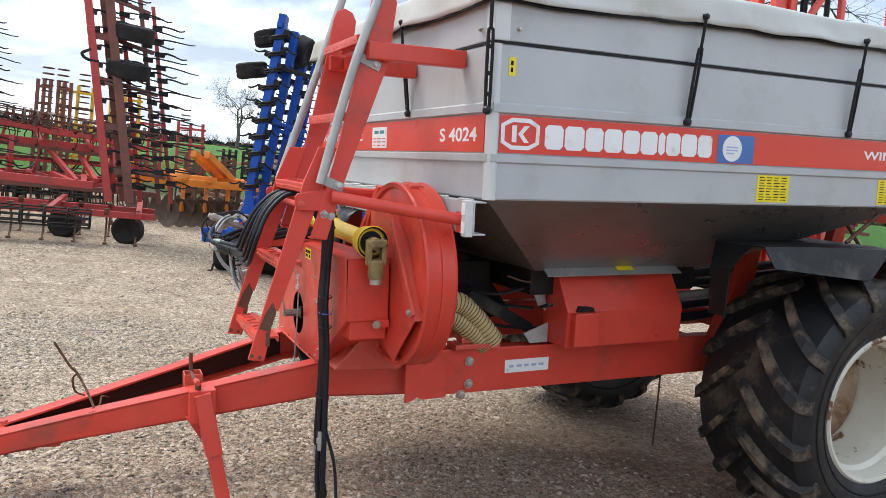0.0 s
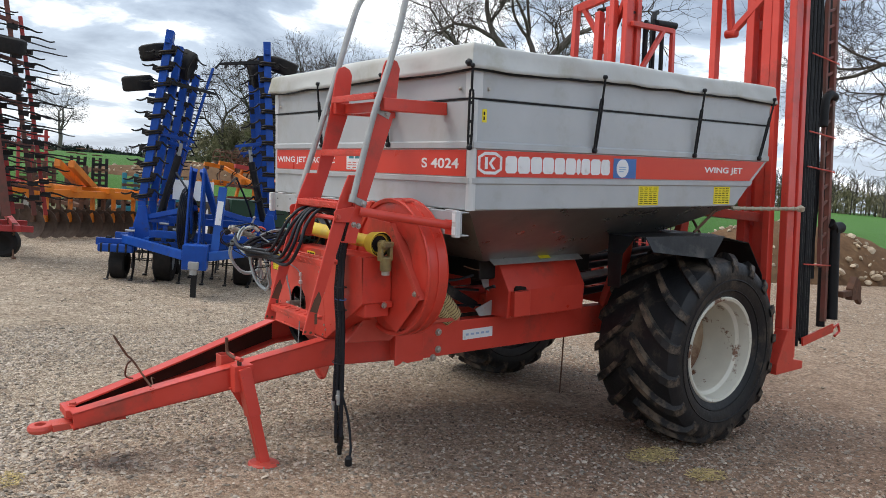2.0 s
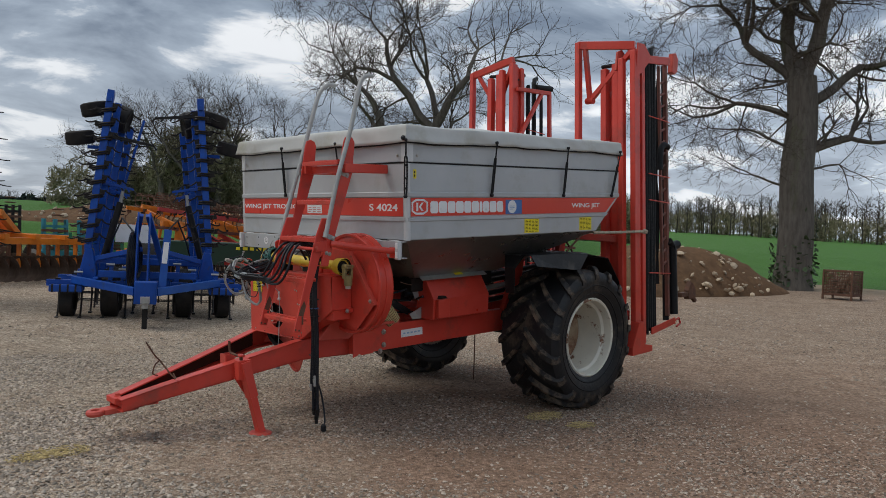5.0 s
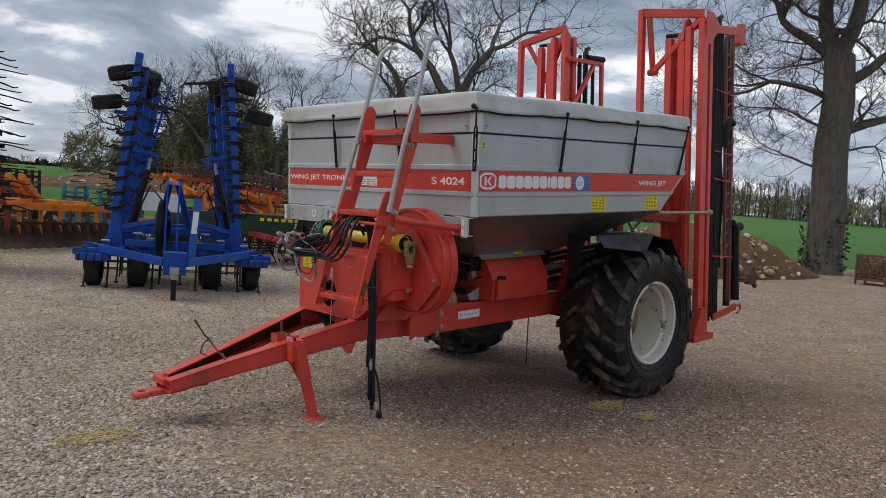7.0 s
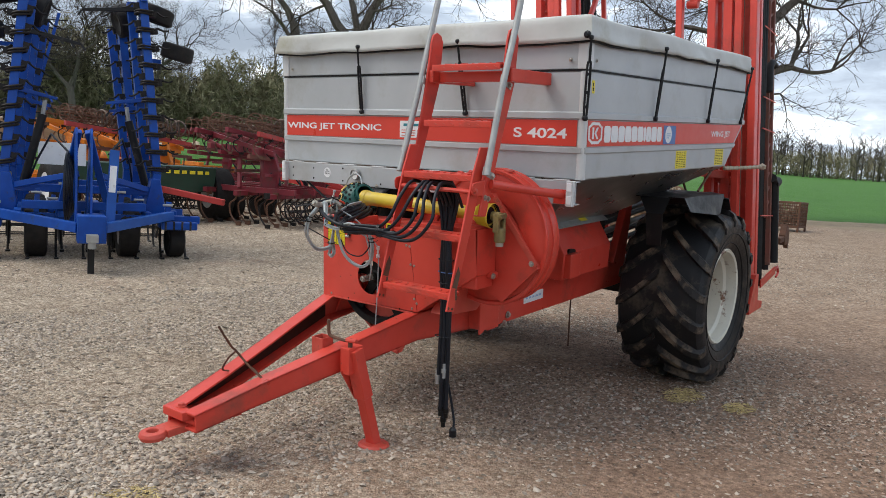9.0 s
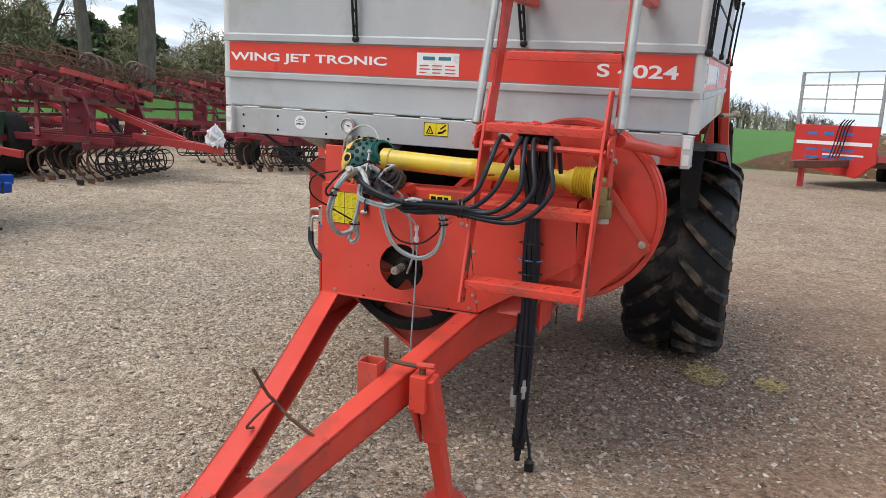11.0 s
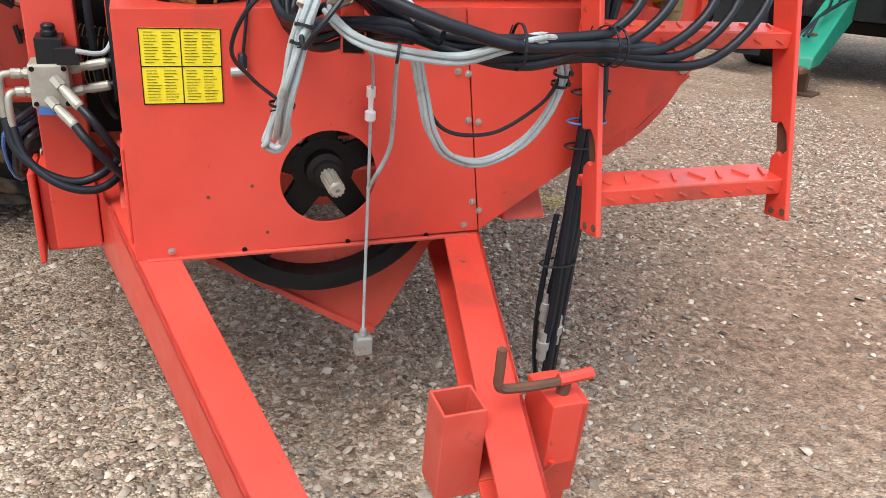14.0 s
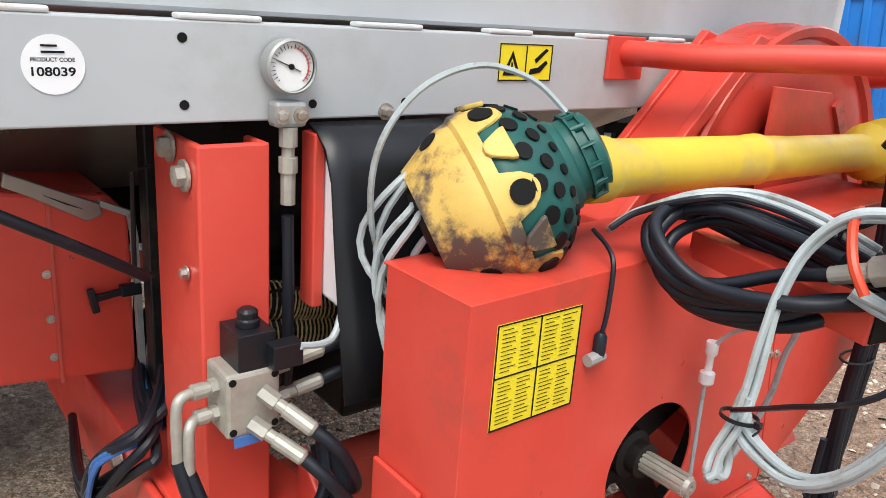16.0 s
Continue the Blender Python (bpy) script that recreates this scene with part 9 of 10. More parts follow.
    part("tool_box", m, NAVY, T, bevel=0.02)
    m = Mesh()
    m.beam((0.0, -1.3, 0.62), (0.0, -1.3, 0.02), 0.14, 0.14, (0, 1, 0))
    m.box((-0.2, -1.45, 0.0), (0.2, -1.15, 0.04))
    part("jack", m, BLACK, T, bevel=0.006)
    m = Mesh()
    m.tube(spline([(0.1, -1.2, 0.8), (0.0, -1.6, 0.5), (0.1, -2.0, 0.25), (0.3, -2.4, 0.05)], 5), 0.02, 6)
    part("hose", m, HOSE, T)
    for s in (-1, 1):
        for y in (3.0, 4.35):
            tw = shared("tyre", TYRE_L, T, pose(s * 0.95, y, 0.58, 0, 90, 0))
            shared("rim", RIM_L, tw, Matrix.Identity(4))
        m = Mesh()
        m.loft([[(s * 0.72, 2.15, 0.55), (s * 1.22, 2.15, 0.55)], [(s * 0.72, 2.25, 1.02), (s * 1.22, 2.25, 1.02)], [(s * 0.72, 2.6, 1.12), (s * 1.22, 2.6, 1.12)], [(s * 0.72, 4.9, 1.12), (s * 1.22, 4.9, 1.12)]])
        part("mudguard", m, CAST, T, thick=0.01)
    for i in range(3):
        m = Mesh()
        m.tube(spline([(-0.1 + 0.1 * i, -0.25, 1.55), (-0.25 + 0.1 * i, -0.45, 1.75 - 0.06 * i), (-0.1 + 0.05 * i, -0.75, 1.45), (0.0, -0.8, 1.1)], 8), 0.028, 6)
        part("coiled_hose", m, STICKER_Y if i < 2 else HOSE, T, "yellow coiled air hose" if i == 0 else "", smooth=True)
    m = Mesh()
    m.prism([(-2.0, 0.55), (-1.9, 0.75), (-0.9, 0.95), (-0.9, 0.75)], "x", -0.12, 0.12)
    part("drawbar_cover", m, BLACK, T, bevel=0.02)
    return T


grain_trailer(pose(14.1, -4.95, 0.21, 0, 0, -125))


def flat_trailer(m0):
    T = thing("flat_trailer", m0, "red flat trailer with a grey headboard rack", "trailer")
    m = Mesh()
    m.box((-1.25, 0.0, 0.95), (1.25, 8.0, 1.12))
    part("deck", m, DECK, T, bevel=0.01)
    m = Mesh()
    m.box((-1.27, 0.0, 0.80), (-1.2, 8.0, 1.0)).box((1.2, 0.0, 0.80), (1.27, 8.0, 1.0))
    part("side_rail", m, TRAILRED, T, bevel=0.01)
    m = Mesh()
    m.prism([(-1.25, 0.60), (0.75, 0.32), (1.25, 0.75), (1.25, 1.78), (-1.25, 1.78)], "y", -0.08, 0.0)
    hb = part("headboard", m, TRAILRED, T, bevel=0.01)
    m = Mesh()
    m.box((-1.15, -0.085, 1.22), (1.1, -0.08, 1.32)).box((-0.3, -0.085, 0.92), (0.9, -0.08, 0.97))
    part("pale_stripe", m, WHITE, hb)
    bars(hb, "side", -0.9, 0.7, 1.42, 1.66, 0.082, 1, 3, BLUE_ST, 0.4, 4)
    bars(hb, "side", -0.9, 0.7, 0.75, 1.18, 0.082, 2, 3, BLUE_ST, 0.3, 5)
    m = Mesh()
    m.box((-1.2, -0.07, 3.26), (1.2, -0.03, 3.30))
    rk = part("rack", m, GALV, T, "grey steel headboard rack", bevel=0.006)
    for x in (-1.21, 1.21):
        m = Mesh()
        m.box((x - 0.04, -0.08, 1.78), (x + 0.04, 0.0, 3.3))
        part("rack_post", m, GALV, rk, bevel=0.006)
    for z in (2.1, 2.5, 2.9):
        m = Mesh()
        m.box((-1.17, -0.07, z), (1.17, -0.03, z + 0.04))
        part("rack_rail", m, GALV, rk, bevel=0.006)
    for x in (-0.42, 0.42):
        m = Mesh()
        m.box((x - 0.02, -0.065, 2.12), (x + 0.02, -0.035, 3.27))
        part("rack_bar", m, GALV, rk, bevel=0.005)
    m = Mesh()
    m.beam((-0.7, 0.4, 0.78), (-0.7, 7.6, 0.78), 0.15, 0.3)
    m.beam((0.7, 0.4, 0.78), (0.7, 7.6, 0.78), 0.15, 0.3)
    m.beam((-0.6, 0.5, 0.75), (0.0, -2.0, 0.62), 0.14, 0.2)
    m.beam((0.6, 0.5, 0.75), (0.0, -2.0, 0.62), 0.14, 0.2)
    part("chassis", m, BROWNRED, T, bevel=0.01)
    m = Mesh()
    m.beam((0.0, -1.5, 0.6), (0.0, -1.5, 0.02), 0.12, 0.12, (0, 1, 0))
    part("jack", m, TRAILRED, T)
    for i in range(4):
        m = Mesh()
        x = 0.25 + 0.09 * i
        m.tube(spline([(x, -0.09, 1.95), (x - 0.1, -0.15, 1.75), (x - 0.12, -0.3, 1.2), (x - 0.1, -0.5, 0.85)], 5), 0.018, 5)
        part("hose", m, HOSE, T)
    for s in (-1, 1):
        for y in (5.0, 6.1):
            tw = shared("tyre", TYRE_M, T, pose(s * 0.95, y, 0.42, 0, 90, 0))
            shared("rim", RIM_M, tw, Matrix.Identity(4))
    return T


flat_trailer(pose(21.4, -2.55, 0.43, 0, 0, -125))


def yellow_machine(m0):
    T = thing("yellow_sprayer_chassis", m0, "bright yellow machine body with a black towing frame", "farm machine")
    m = Mesh()
    m.prism([(-1.9, 1.0), (0.0, 1.0), (0.0, 2.1), (-0.12, 2.9), (-1.9, 2.9)], "x", 0.0, 4.3)
    part("body", m, TRUCKYEL, T, bevel=0.05)
    for x0, x1 in ((0.5, 0.95), (1.75, 2.3)):
        m = Mesh()
        m.box((x0, 0.0, 1.45), (x1, 0.012, 2.06))
        part("side_window", m, GLASSDARK, T, bevel=0.005)
    for box in (((0.1, 0.0, 1.16), (4.2, 0.006, 1.18)), ((1.1, 0.0, 1.2), (1.12, 0.006, 2.08)), ((2.6, 0.0, 1.2), (2.62, 0.006, 2.08)), ((1.1, 0.0, 1.2), (2.6, 0.006, 1.22))):
        m = Mesh()
        m.box(*box)
        part("panel_line", m, DARK, T)
    m = Mesh()
    m.box((-0.0, -1.8, 0.62), (2.1, -0.08, 1.0))
    part("skirt", m, BLACK, T, bevel=0.03)
    m = Mesh()
    m.box((0.55, -0.08, 0.78), (0.9, -0.05, 0.96))
    part("number_plate", m, WHITE, T, bevel=0.004)
    m = Mesh()
    m.box((2.1, -1.4, 0.62), (4.2, -0.5, 0.98))
    part("chassis", m, BLACK, T, bevel=0.02)
    m = Mesh()
    m.beam((1.45, 1.60, 0.52), (-0.2, 1.45, 0.62), 0.20, 0.22)
    m.beam((-0.2, 1.45, 0.62), (-0.1, 0.0, 0.75), 0.18, 0.20)
    m.beam((1.45, 1.60, 0.54), (1.85, 1.68, 0.22), 0.20, 0.16)
    part("towing_frame", m, BLACK, T, bevel=0.02)
    m = Mesh()
    m.beam((1.42, 1.6, 0.45), (1.42, 1.6, -0.05), 0.16, 0.16, (0, 1, 0))
    part("frame_foot", m, BLACK, T, bevel=0.02)
    for i in range(7):
        m = Mesh()
        q = 0.9 + 0.035 * i
        m.tube([(q + 0.16 * math.cos(a) + 0.02 * math.sin(3 * a + i), 0.9 + 0.03 * i, 1.55 + (0.20 + 0.02 * (i % 3)) * math.sin(a)) for a in [2 * math.pi * j / 20 for j in range(20)]], 0.026, 6, closed=True)
        part("hose_coil", m, HOSE, T, smooth=True)
    m = Mesh()
    m.beam((0.78, 0.9, 1.62), (0.45, 0.9, 0.95), 0.10, 0.12)
    m.beam((0.45, 0.9, 0.95), (0.1, 1.1, 0.70), 0.16, 0.18)
    m.beam((0.1, 0.0, 0.76), (0.1, 1.4, 0.66), 0.16, 0.16)
    part("hose_stand", m, BLACK, T, bevel=0.01)
    m = Mesh()
    m.tube([(1.1, 0.95, 1.45), (1.16, 0.97, 1.1), (1.1, 0.98, 0.75), (0.8, 1.0, 0.58), (0.3, 1.2, 0.62)], 0.03, 6)
    part("hose", m, HOSE, T, smooth=True)
    for x in (0.75, 3.3):
        for y in (-1.7, -0.25):
            tw = shared("tyre", TYRE_L, T, pose(x, y, 0.58, 90, 0, 0))
            shared("rim", RIM_L, tw, Matrix.Identity(4))
    return T


yellow_machine(pose(8.0, -6.6, 0.09, 0, 0, 5.7))


def green_implement(m0):
    """It stands with its drawbar to the yard and a mud flap on each side."""
    T = thing("green_trailer", m0, "dark green trailer with black rubber mud flaps and a long drawbar", "trailer")
    m = Mesh()
    m.box((-1.28, -4.0, 1.16), (1.28, 0.0, 2.5))
    part("body", m, FARMGREEN, T, bevel=0.03)
    for x in (-1.27, -0.62, 0.0, 0.62, 1.20):
        m = Mesh()
        m.box((x, 0.0, 1.16), (x + 0.07, 0.045, 2.5))
        part("body_rib", m, FARMGREEN, T, bevel=0.008)
    for y in (-3.2, -2.3, -1.4, -0.6):
        m = Mesh()
        m.box((1.28, y, 1.16), (1.32, y + 0.07, 2.5))
        part("body_rib", m, FARMGREEN, T, bevel=0.008)
    m = Mesh()
    m.box((-1.3, -4.0, 1.10), (1.3, 0.03, 1.158))
    part("chassis_rail", m, RUST, T, bevel=0.008)
    m = Mesh()
    m.box((-0.5, -3.8, 0.75), (-0.38, 0.0, 1.10)).box((0.38, -3.8, 0.75), (0.5, 0.0, 1.10)).box((-0.5, -0.12, 0.72), (0.5, 0.0, 1.0))
    part("chassis", m, BLACK, T, bevel=0.01)
    m = Mesh()
    m.box((-0.9, -1.15, 0.5), (0.9, -1.0, 0.66))
    part("axle", m, BLACK, T, bevel=0.02)
    for sgn in (-1, 1):
        a, b = 1.05 * sgn - 0.31, 1.05 * sgn + 0.31
        m = Mesh()
        m.loft([[(a, 0.06, 1.12), (b, 0.06, 1.12)], [(a - 0.01, 0.08, 0.75), (b, 0.075, 0.75)], [(a - 0.02, 0.16, 0.25), (b - 0.02, 0.13, 0.25)]])
        fl = part("mud_flap", m, RUBBER, T, "black rubber mud flap", thick=0.012)
        for k, (x0, z0, w, hh) in enumerate(((a + 0.04, 0.36, 0.10, 0.06), (a + 0.155, 0.375, 0.10, 0.06), (a + 0.27, 0.39, 0.08, 0.06), (a + 0.10, 0.315, 0.05, 0.03), (a + 0.17, 0.32, 0.16, 0.012))):
            m = Mesh()
            yy = 0.165 - 0.09 * (z0 - 0.25)
            m.box((x0, yy - 0.004, z0), (x0 + w, yy + 0.012, z0 + hh))
            part("flap_mark", m, WHITE, fl)
    m = Mesh()
    m.prism([(1.24, 0.30), (1.20, 0.42), (0.25, 0.92), (-0.1, 1.0), (-0.1, 0.72), (0.9, 0.32)], "x", -0.13, 0.13)
    part("drawbar", m, TEALGREEN, T, bevel=0.02)
    m = Mesh()
    m.box((-0.1, 1.1, 0.26), (0.1, 1.38, 0.33))
    part("towing_eye", m, RUST, T, bevel=0.02)
    m = Mesh()
    m.beam((0.02, 0.82, 0.62), (0.02, 0.82, 0.02), 0.10, 0.10, (0, 1, 0))
    m.box((-0.14, 0.68, 0.0), (0.18, 0.96, 0.03))
    part("drawbar_foot", m, RUST, T, bevel=0.006)
    for k in range(3):
        m = Mesh()
        m.tube([(-0.1 + 0.1 * k, 0.0, 1.05), (-0.14 + 0.08 * k, 0.45, 0.95 - 0.05 * k), (0.0, 0.85, 0.78), (0.05 * k, 1.05, 0.6)], 0.014, 6)
        part("hose", m, HOSE, T, smooth=True)
    for y in (-1.08, -2.5):
        for x in (-1.0, 1.0):
            tw = shared("tyre", TYRE_L, T, pose(x, y, 0.58, 90, 0, 90))
            shared("rim", RIM_L, tw, Matrix.Identity(4))
    return T


TEALGREEN = material("blue-green drawbar paint", (0.012, 0.24, 0.15), (0.012, 0.20, 0.13), 4, 0.4)
green_implement(pose(4.58, -5.61, 0.0, 0, 0, 30))

# -- blue tipping body further round
m = Mesh()
T = thing("blue_container", pose(1.7, -11.6, 0.0, 0, 0, 8), "bright blue steel container body", "container")
BRIGHTBLUE = material("bright blue paint", (0.02, 0.20, 0.62), (0.02, 0.17, 0.55), 3, 0.4, stain=(0.1, 0.15, 0.3), sscale=3)
m.box((0.0, -1.2, 0.15), (4.5, 1.2, 2.5))
part("body", m, BRIGHTBLUE, T, bevel=0.02)
for i in range(15):
    m = Mesh()
    m.box((0.1 + 0.3 * i, 1.2, 0.25), (0.22 + 0.3 * i, 1.235, 2.4))
    part("corrugation", m, BRIGHTBLUE, T, bevel=0.012)
m = Mesh()
m.box((0.0, 1.2, 2.4), (4.5, 1.25, 2.55)).box((0.0, 1.2, 0.0), (4.5, 1.25, 0.2))
part("frame_rail", m, BRIGHTBLUE, T, bevel=0.01)

# ---- trees, hedges, soil heap, crate ----
BARK = material("grey bark", (0.155, 0.140, 0.122), (0.082, 0.073, 0.063), 9, 0.9, bump=0.03, bscale=9, stain=(0.10, 0.115, 0.06), sscale=1.6, sfrom=0.55, sto=0.75, spec=0.2, stretch=(1, 1, 0.25))
TWIG = material("dark twigs", (0.050, 0.042, 0.035), (0.080, 0.066, 0.052), 5, 0.85, spec=0.2)
IVY = material("ivy leaves", (0.028, 0.055, 0.018), (0.045, 0.08, 0.025), 6, 0.6, island=0.4)
LEAF = material("evergreen leaves", (0.065, 0.10, 0.042), (0.105, 0.14, 0.06), 5, 0.7, island=0.45)
SCRUB = material("bare scrub", (0.28, 0.255, 0.165), (0.19, 0.18, 0.105), 3, 0.9, island=0.35, spec=0.15)
WOOD = material("distant bare wood", (0.105, 0.092, 0.078), (0.075, 0.07, 0.056), 3, 0.95, island=0.3, spec=0.1)
SOIL = material("brown soil", (0.17, 0.10, 0.055), (0.115, 0.068, 0.04), 5, 0.95, bump=0.03, bscale=9, stain=(0.24, 0.16, 0.09), sscale=3, spec=0.15)


def grow(m_thick, m_thin, p, d, length, r, depth, g, spread=0.62, tips=None, droop=0.0, thin_at=0.035):
    """One limb and, from it, the smaller ones."""
    r = max(r, 0.0055)
    pts = [p.copy()]
    k = 6 if depth > 3 else (4 if depth > 1 else 2)
    q, dd = p.copy(), d.copy()
    for i in range(k):
        dd = (dd + Vector((g.uniform(-1, 1), g.uniform(-1, 1), g.uniform(-0.7, 0.8) - droop)) * (0.24 if depth > 1 else 0.3)).normalized()
        q = q + dd * (length / k)
        pts.append(q.copy())
    r2 = r * 0.62
    (m_thick if r > thin_at else m_thin).tube(pts, r, 7 if r > 0.12 else (5 if r > 0.03 else 3), r2=r2)
    if depth == 0:
        if tips is not None:
            tips.append(q)
        return
    n = 3 if g.random() < 0.6 else 2
    if depth <= 3:
        n += 1
    for i in range(n):
        a = g.uniform(0, 6.283)
        side = dd.orthogonal().normalized()
        side = Matrix.Rotation(a, 3, dd) @ side
        nd = (dd * g.uniform(0.6, 1.0) + side * g.uniform(spread * 0.7, spread * 1.35)).normalized()
        nd.z += 0.10
        grow(m_thick, m_thin, pts[-1] if i else pts[-1], nd.normalized(), length * g.uniform(0.62, 0.84), r2 * g.uniform(0.62, 0.9), depth - 1, g, spread, tips, droop, thin_at)
    for i in range(3 if depth > 2 else 2):
        j = g.randint(1, k - 1)
        side = Matrix.Rotation(g.uniform(0, 6.283), 3, dd) @ dd.orthogonal().normalized()
        nd = (dd * 0.4 + side).normalized()
        grow(m_thick, m_thin, pts[j], nd, length * g.uniform(0.4, 0.62), r2 * 0.45, max(0, depth - 2), g, spread, tips, droop, thin_at)


def bare_tree(base, stems, seed, label, depth=6, ivy=0, thin_at=0.035):
    """stems: (start offset, direction, length, radius) of the main limbs above the trunk's points."""
    g = random.Random(seed)
    T = thing("bare_tree", pose(*base), label, "tree", "bare trees")
    thick, thin = Mesh(), Mesh()
    for trunk, r0, r1 in stems["trunk"]:
        flare = [Vector(p) for p in trunk]
        thick.tube(spline(trunk, 4), r0, 14, r2=r1)
        if r0 > 0.4:
            thick.tube([flare[0] - Vector((0, 0, 0.3)), flare[0] + Vector((0, 0, 0.25)), flare[0] + Vector((0, 0, 1.1))], r0 * 1.35, 14, r2=r0 * 0.95)
    for at, d, L, r, dep in stems["limbs"]:
        grow(thick, thin, Vector(at), Vector(d).normalized(), L, r, dep, g, thin_at=thin_at)
    part("trunk", thick, BARK, T, "rough grey trunk and limbs", smooth=True)
    ob = part("crown", thin, TWIG, T, "bare crown of fine dark twigs")
    if ivy:
        m = Mesh()
        for i in range(ivy):
            h = abs(g.gauss(0, 1.0))
            a = g.uniform(0, 6.283)
            r = stems["trunk"][0][1] * 1.05 + g.uniform(0, 0.12)
            c = Vector((r * math.cos(a), r * math.sin(a), 0.1 + h))
            s = g.uniform(0.05, 0.12)
            u, v = Vector((g.uniform(-1, 1), g.uniform(-1, 1), g.uniform(-1, 1))).normalized(), Vector((g.uniform(-1, 1), g.uniform(-1, 1), 0.4)).normalized()
            m.add([c - u * s, c + v * s * 0.7, c + u * s, c - v * s * 0.7], [(0, 1, 2, 3)])
        part("ivy", m, IVY, T, "ivy round the foot of the trunk")
    return T


# the great tree at the field's edge
bare_tree((22.7, 6.0, 0.45), {"trunk": [([(0, 0, -0.2), (0.0, -0.05, 2.0), (-0.02, 0.02, 4.0), (0.12, -0.02, 5.6), (0.10, 0.06, 7.2)], 0.60, 0.47)],
          "limbs": [((0.10, 0.06, 7.0), (0.0, 0.42, 1.0), 2.9, 0.30, 6), ((0.10, 0.06, 7.1), (0.1, -0.25, 1.0), 3.0, 0.29, 6), ((0.1, 0.05, 7.0), (0.6, -0.3, 0.9), 2.8, 0.22, 6),
                    ((0.05, 0.0, 4.7), (0.55, -0.85, 0.22), 2.0, 0.19, 5), ((0.10, 0.06, 6.9), (-0.4, 1.0, 0.75), 2.4, 0.19, 6), ((0.1, 0.0, 6.2), (0.5, -0.8, 0.45), 2.6, 0.20, 5), ((0.05, 0.05, 5.7), (-0.5, 1.0, 0.35), 2.2, 0.12, 5),
                    ((0.0, 0.02, 3.5), (-0.5, 1.0, 0.1), 1.5, 0.05, 4), ((0.0, 0.02, 4.1), (0.4, -1.0, -0.1), 1.4, 0.05, 4), ((0.0, 0.04, 4.8), (-0.6, 0.9, 0.0), 1.7, 0.06, 5)]},
          21, "great bare oak with a thick grey trunk at the field edge", ivy=260)
# bare trees behind the spreader
bare_tree((21.3, 22.4, rise(21.3, 22.4)), {"trunk": [([(0, 0, -0.2), (0.05, 0, 2.5), (-0.1, 0.1, 5.0)], 0.36, 0.30), ([(-1.4, 1.5, -0.2), (-1.6, 1.7, 3.0), (-1.9, 2.0, 5.5)], 0.27, 0.20)],
          "limbs": [((-0.1, 0.1, 4.9), (-0.5, 0.5, 1.0), 3.0, 0.24, 5), ((-0.1, 0.1, 4.9), (0.45, -0.5, 1.0), 3.0, 0.23, 5), ((-1.9, 2.0, 5.4), (-0.15, 0.15, 1.0), 2.2, 0.16, 6), ((-1.8, 1.9, 4.6), (-0.5, 0.35, 0.9), 1.6, 0.11, 5), ((0, 0, 4.0), (0.5, -0.5, 0.9), 1.6, 0.12, 5), ((0.0, 0.0, 4.6), (0.1, 0.1, 1.0), 2.8, 0.18, 6)]},
          8, "bare spreading tree with several dark stems behind the yard", depth=6)
for i, (x, y, s) in enumerate(((19.6, 44.0, 0.95), (26.5, 45.0, 0.75), (33.5, 41.0, 1.1), (22.0, 45.0, 1.05), (21.0, 47.5, 1.1), (17.5, 50.0, 0.8), (12.0, 76.2, 0.8), (24.5, 43.5, 0.95), (18.4, 46.0, 0.9))):
    bare_tree((x, y, rise(x, y)), {"trunk": [([(0, 0, -0.2), (0.1, 0, 1.5 * s), (0, 0.1, 2.6 * s)], 0.24 * s, 0.2 * s)],
              "limbs": [((0, 0.1, 2.5 * s), (-0.4, 0.4, 1.0), 2.2 * s, 0.15 * s, 5), ((0, 0.1, 2.5 * s), (0.4, -0.4, 1.0), 2.3 * s, 0.15 * s, 5), ((0, 0.05, 2.0 * s), (0.4, 0.5, 0.9), 1.8 * s, 0.10 * s, 4)]},
              40 + i, "bare hedgerow tree at the edge of the field", thin_at=0.05)


def foliage(name, blobs, count, size, mat, label, seed, kind="stuff", upright=0.0):
    """Leaf-sized flakes in uneven clumps."""
    g = np.random.default_rng(seed)
    V, F = [], []
    per = max(1, count // len(blobs))
    for bx, by, bz, rx, ry, rz in blobs:
        u = g.normal(0, 1, (per, 3))
        u /= np.linalg.norm(u, axis=1)[:, None]
        rad = g.uniform(0.35, 1.0, per) ** 0.5 * (0.8 + 0.25 * np.sin(u[:, 0] * 5 + bx) * np.cos(u[:, 2] * 4 + by))
        c = np.array([bx, by, bz]) + u * rad[:, None] * np.array([rx, ry, rz])
        a, b = g.normal(0, 1, (per, 3)), g.normal(0, 1, (per, 3))
        a[:, 2] += upright * 3
        a /= np.linalg.norm(a, axis=1)[:, None]
        b /= np.linalg.norm(b, axis=1)[:, None]
        s = size * g.uniform(0.5, 1.4, per)[:, None]
        wid = 0.5 if not upright else 0.15
        V.append(np.stack([c - a * s, c + b * s * wid, c + a * s, c - b * s * wid], 1).reshape(-1, 3))
    P = np.concatenate(V)
    F = np.arange(len(P)).reshape(-1, 4)
    me = bpy.data.meshes.new(name)
    me.vertices.add(len(P))
    me.vertices.foreach_set("co", P.ravel())
    me.loops.add(F.size)
    me.loops.foreach_set("vertex_index", F.ravel())
    me.polygons.add(len(F))
    me.polygons.foreach_set("loop_start", np.arange(0, F.size, 4))
    me.update(calc_edges=True)
    me.materials.append(mat)
    ob = new(name, me)
    return tagged(ob, label, "hedge" if "hedge" in name else "trees", kind=kind)


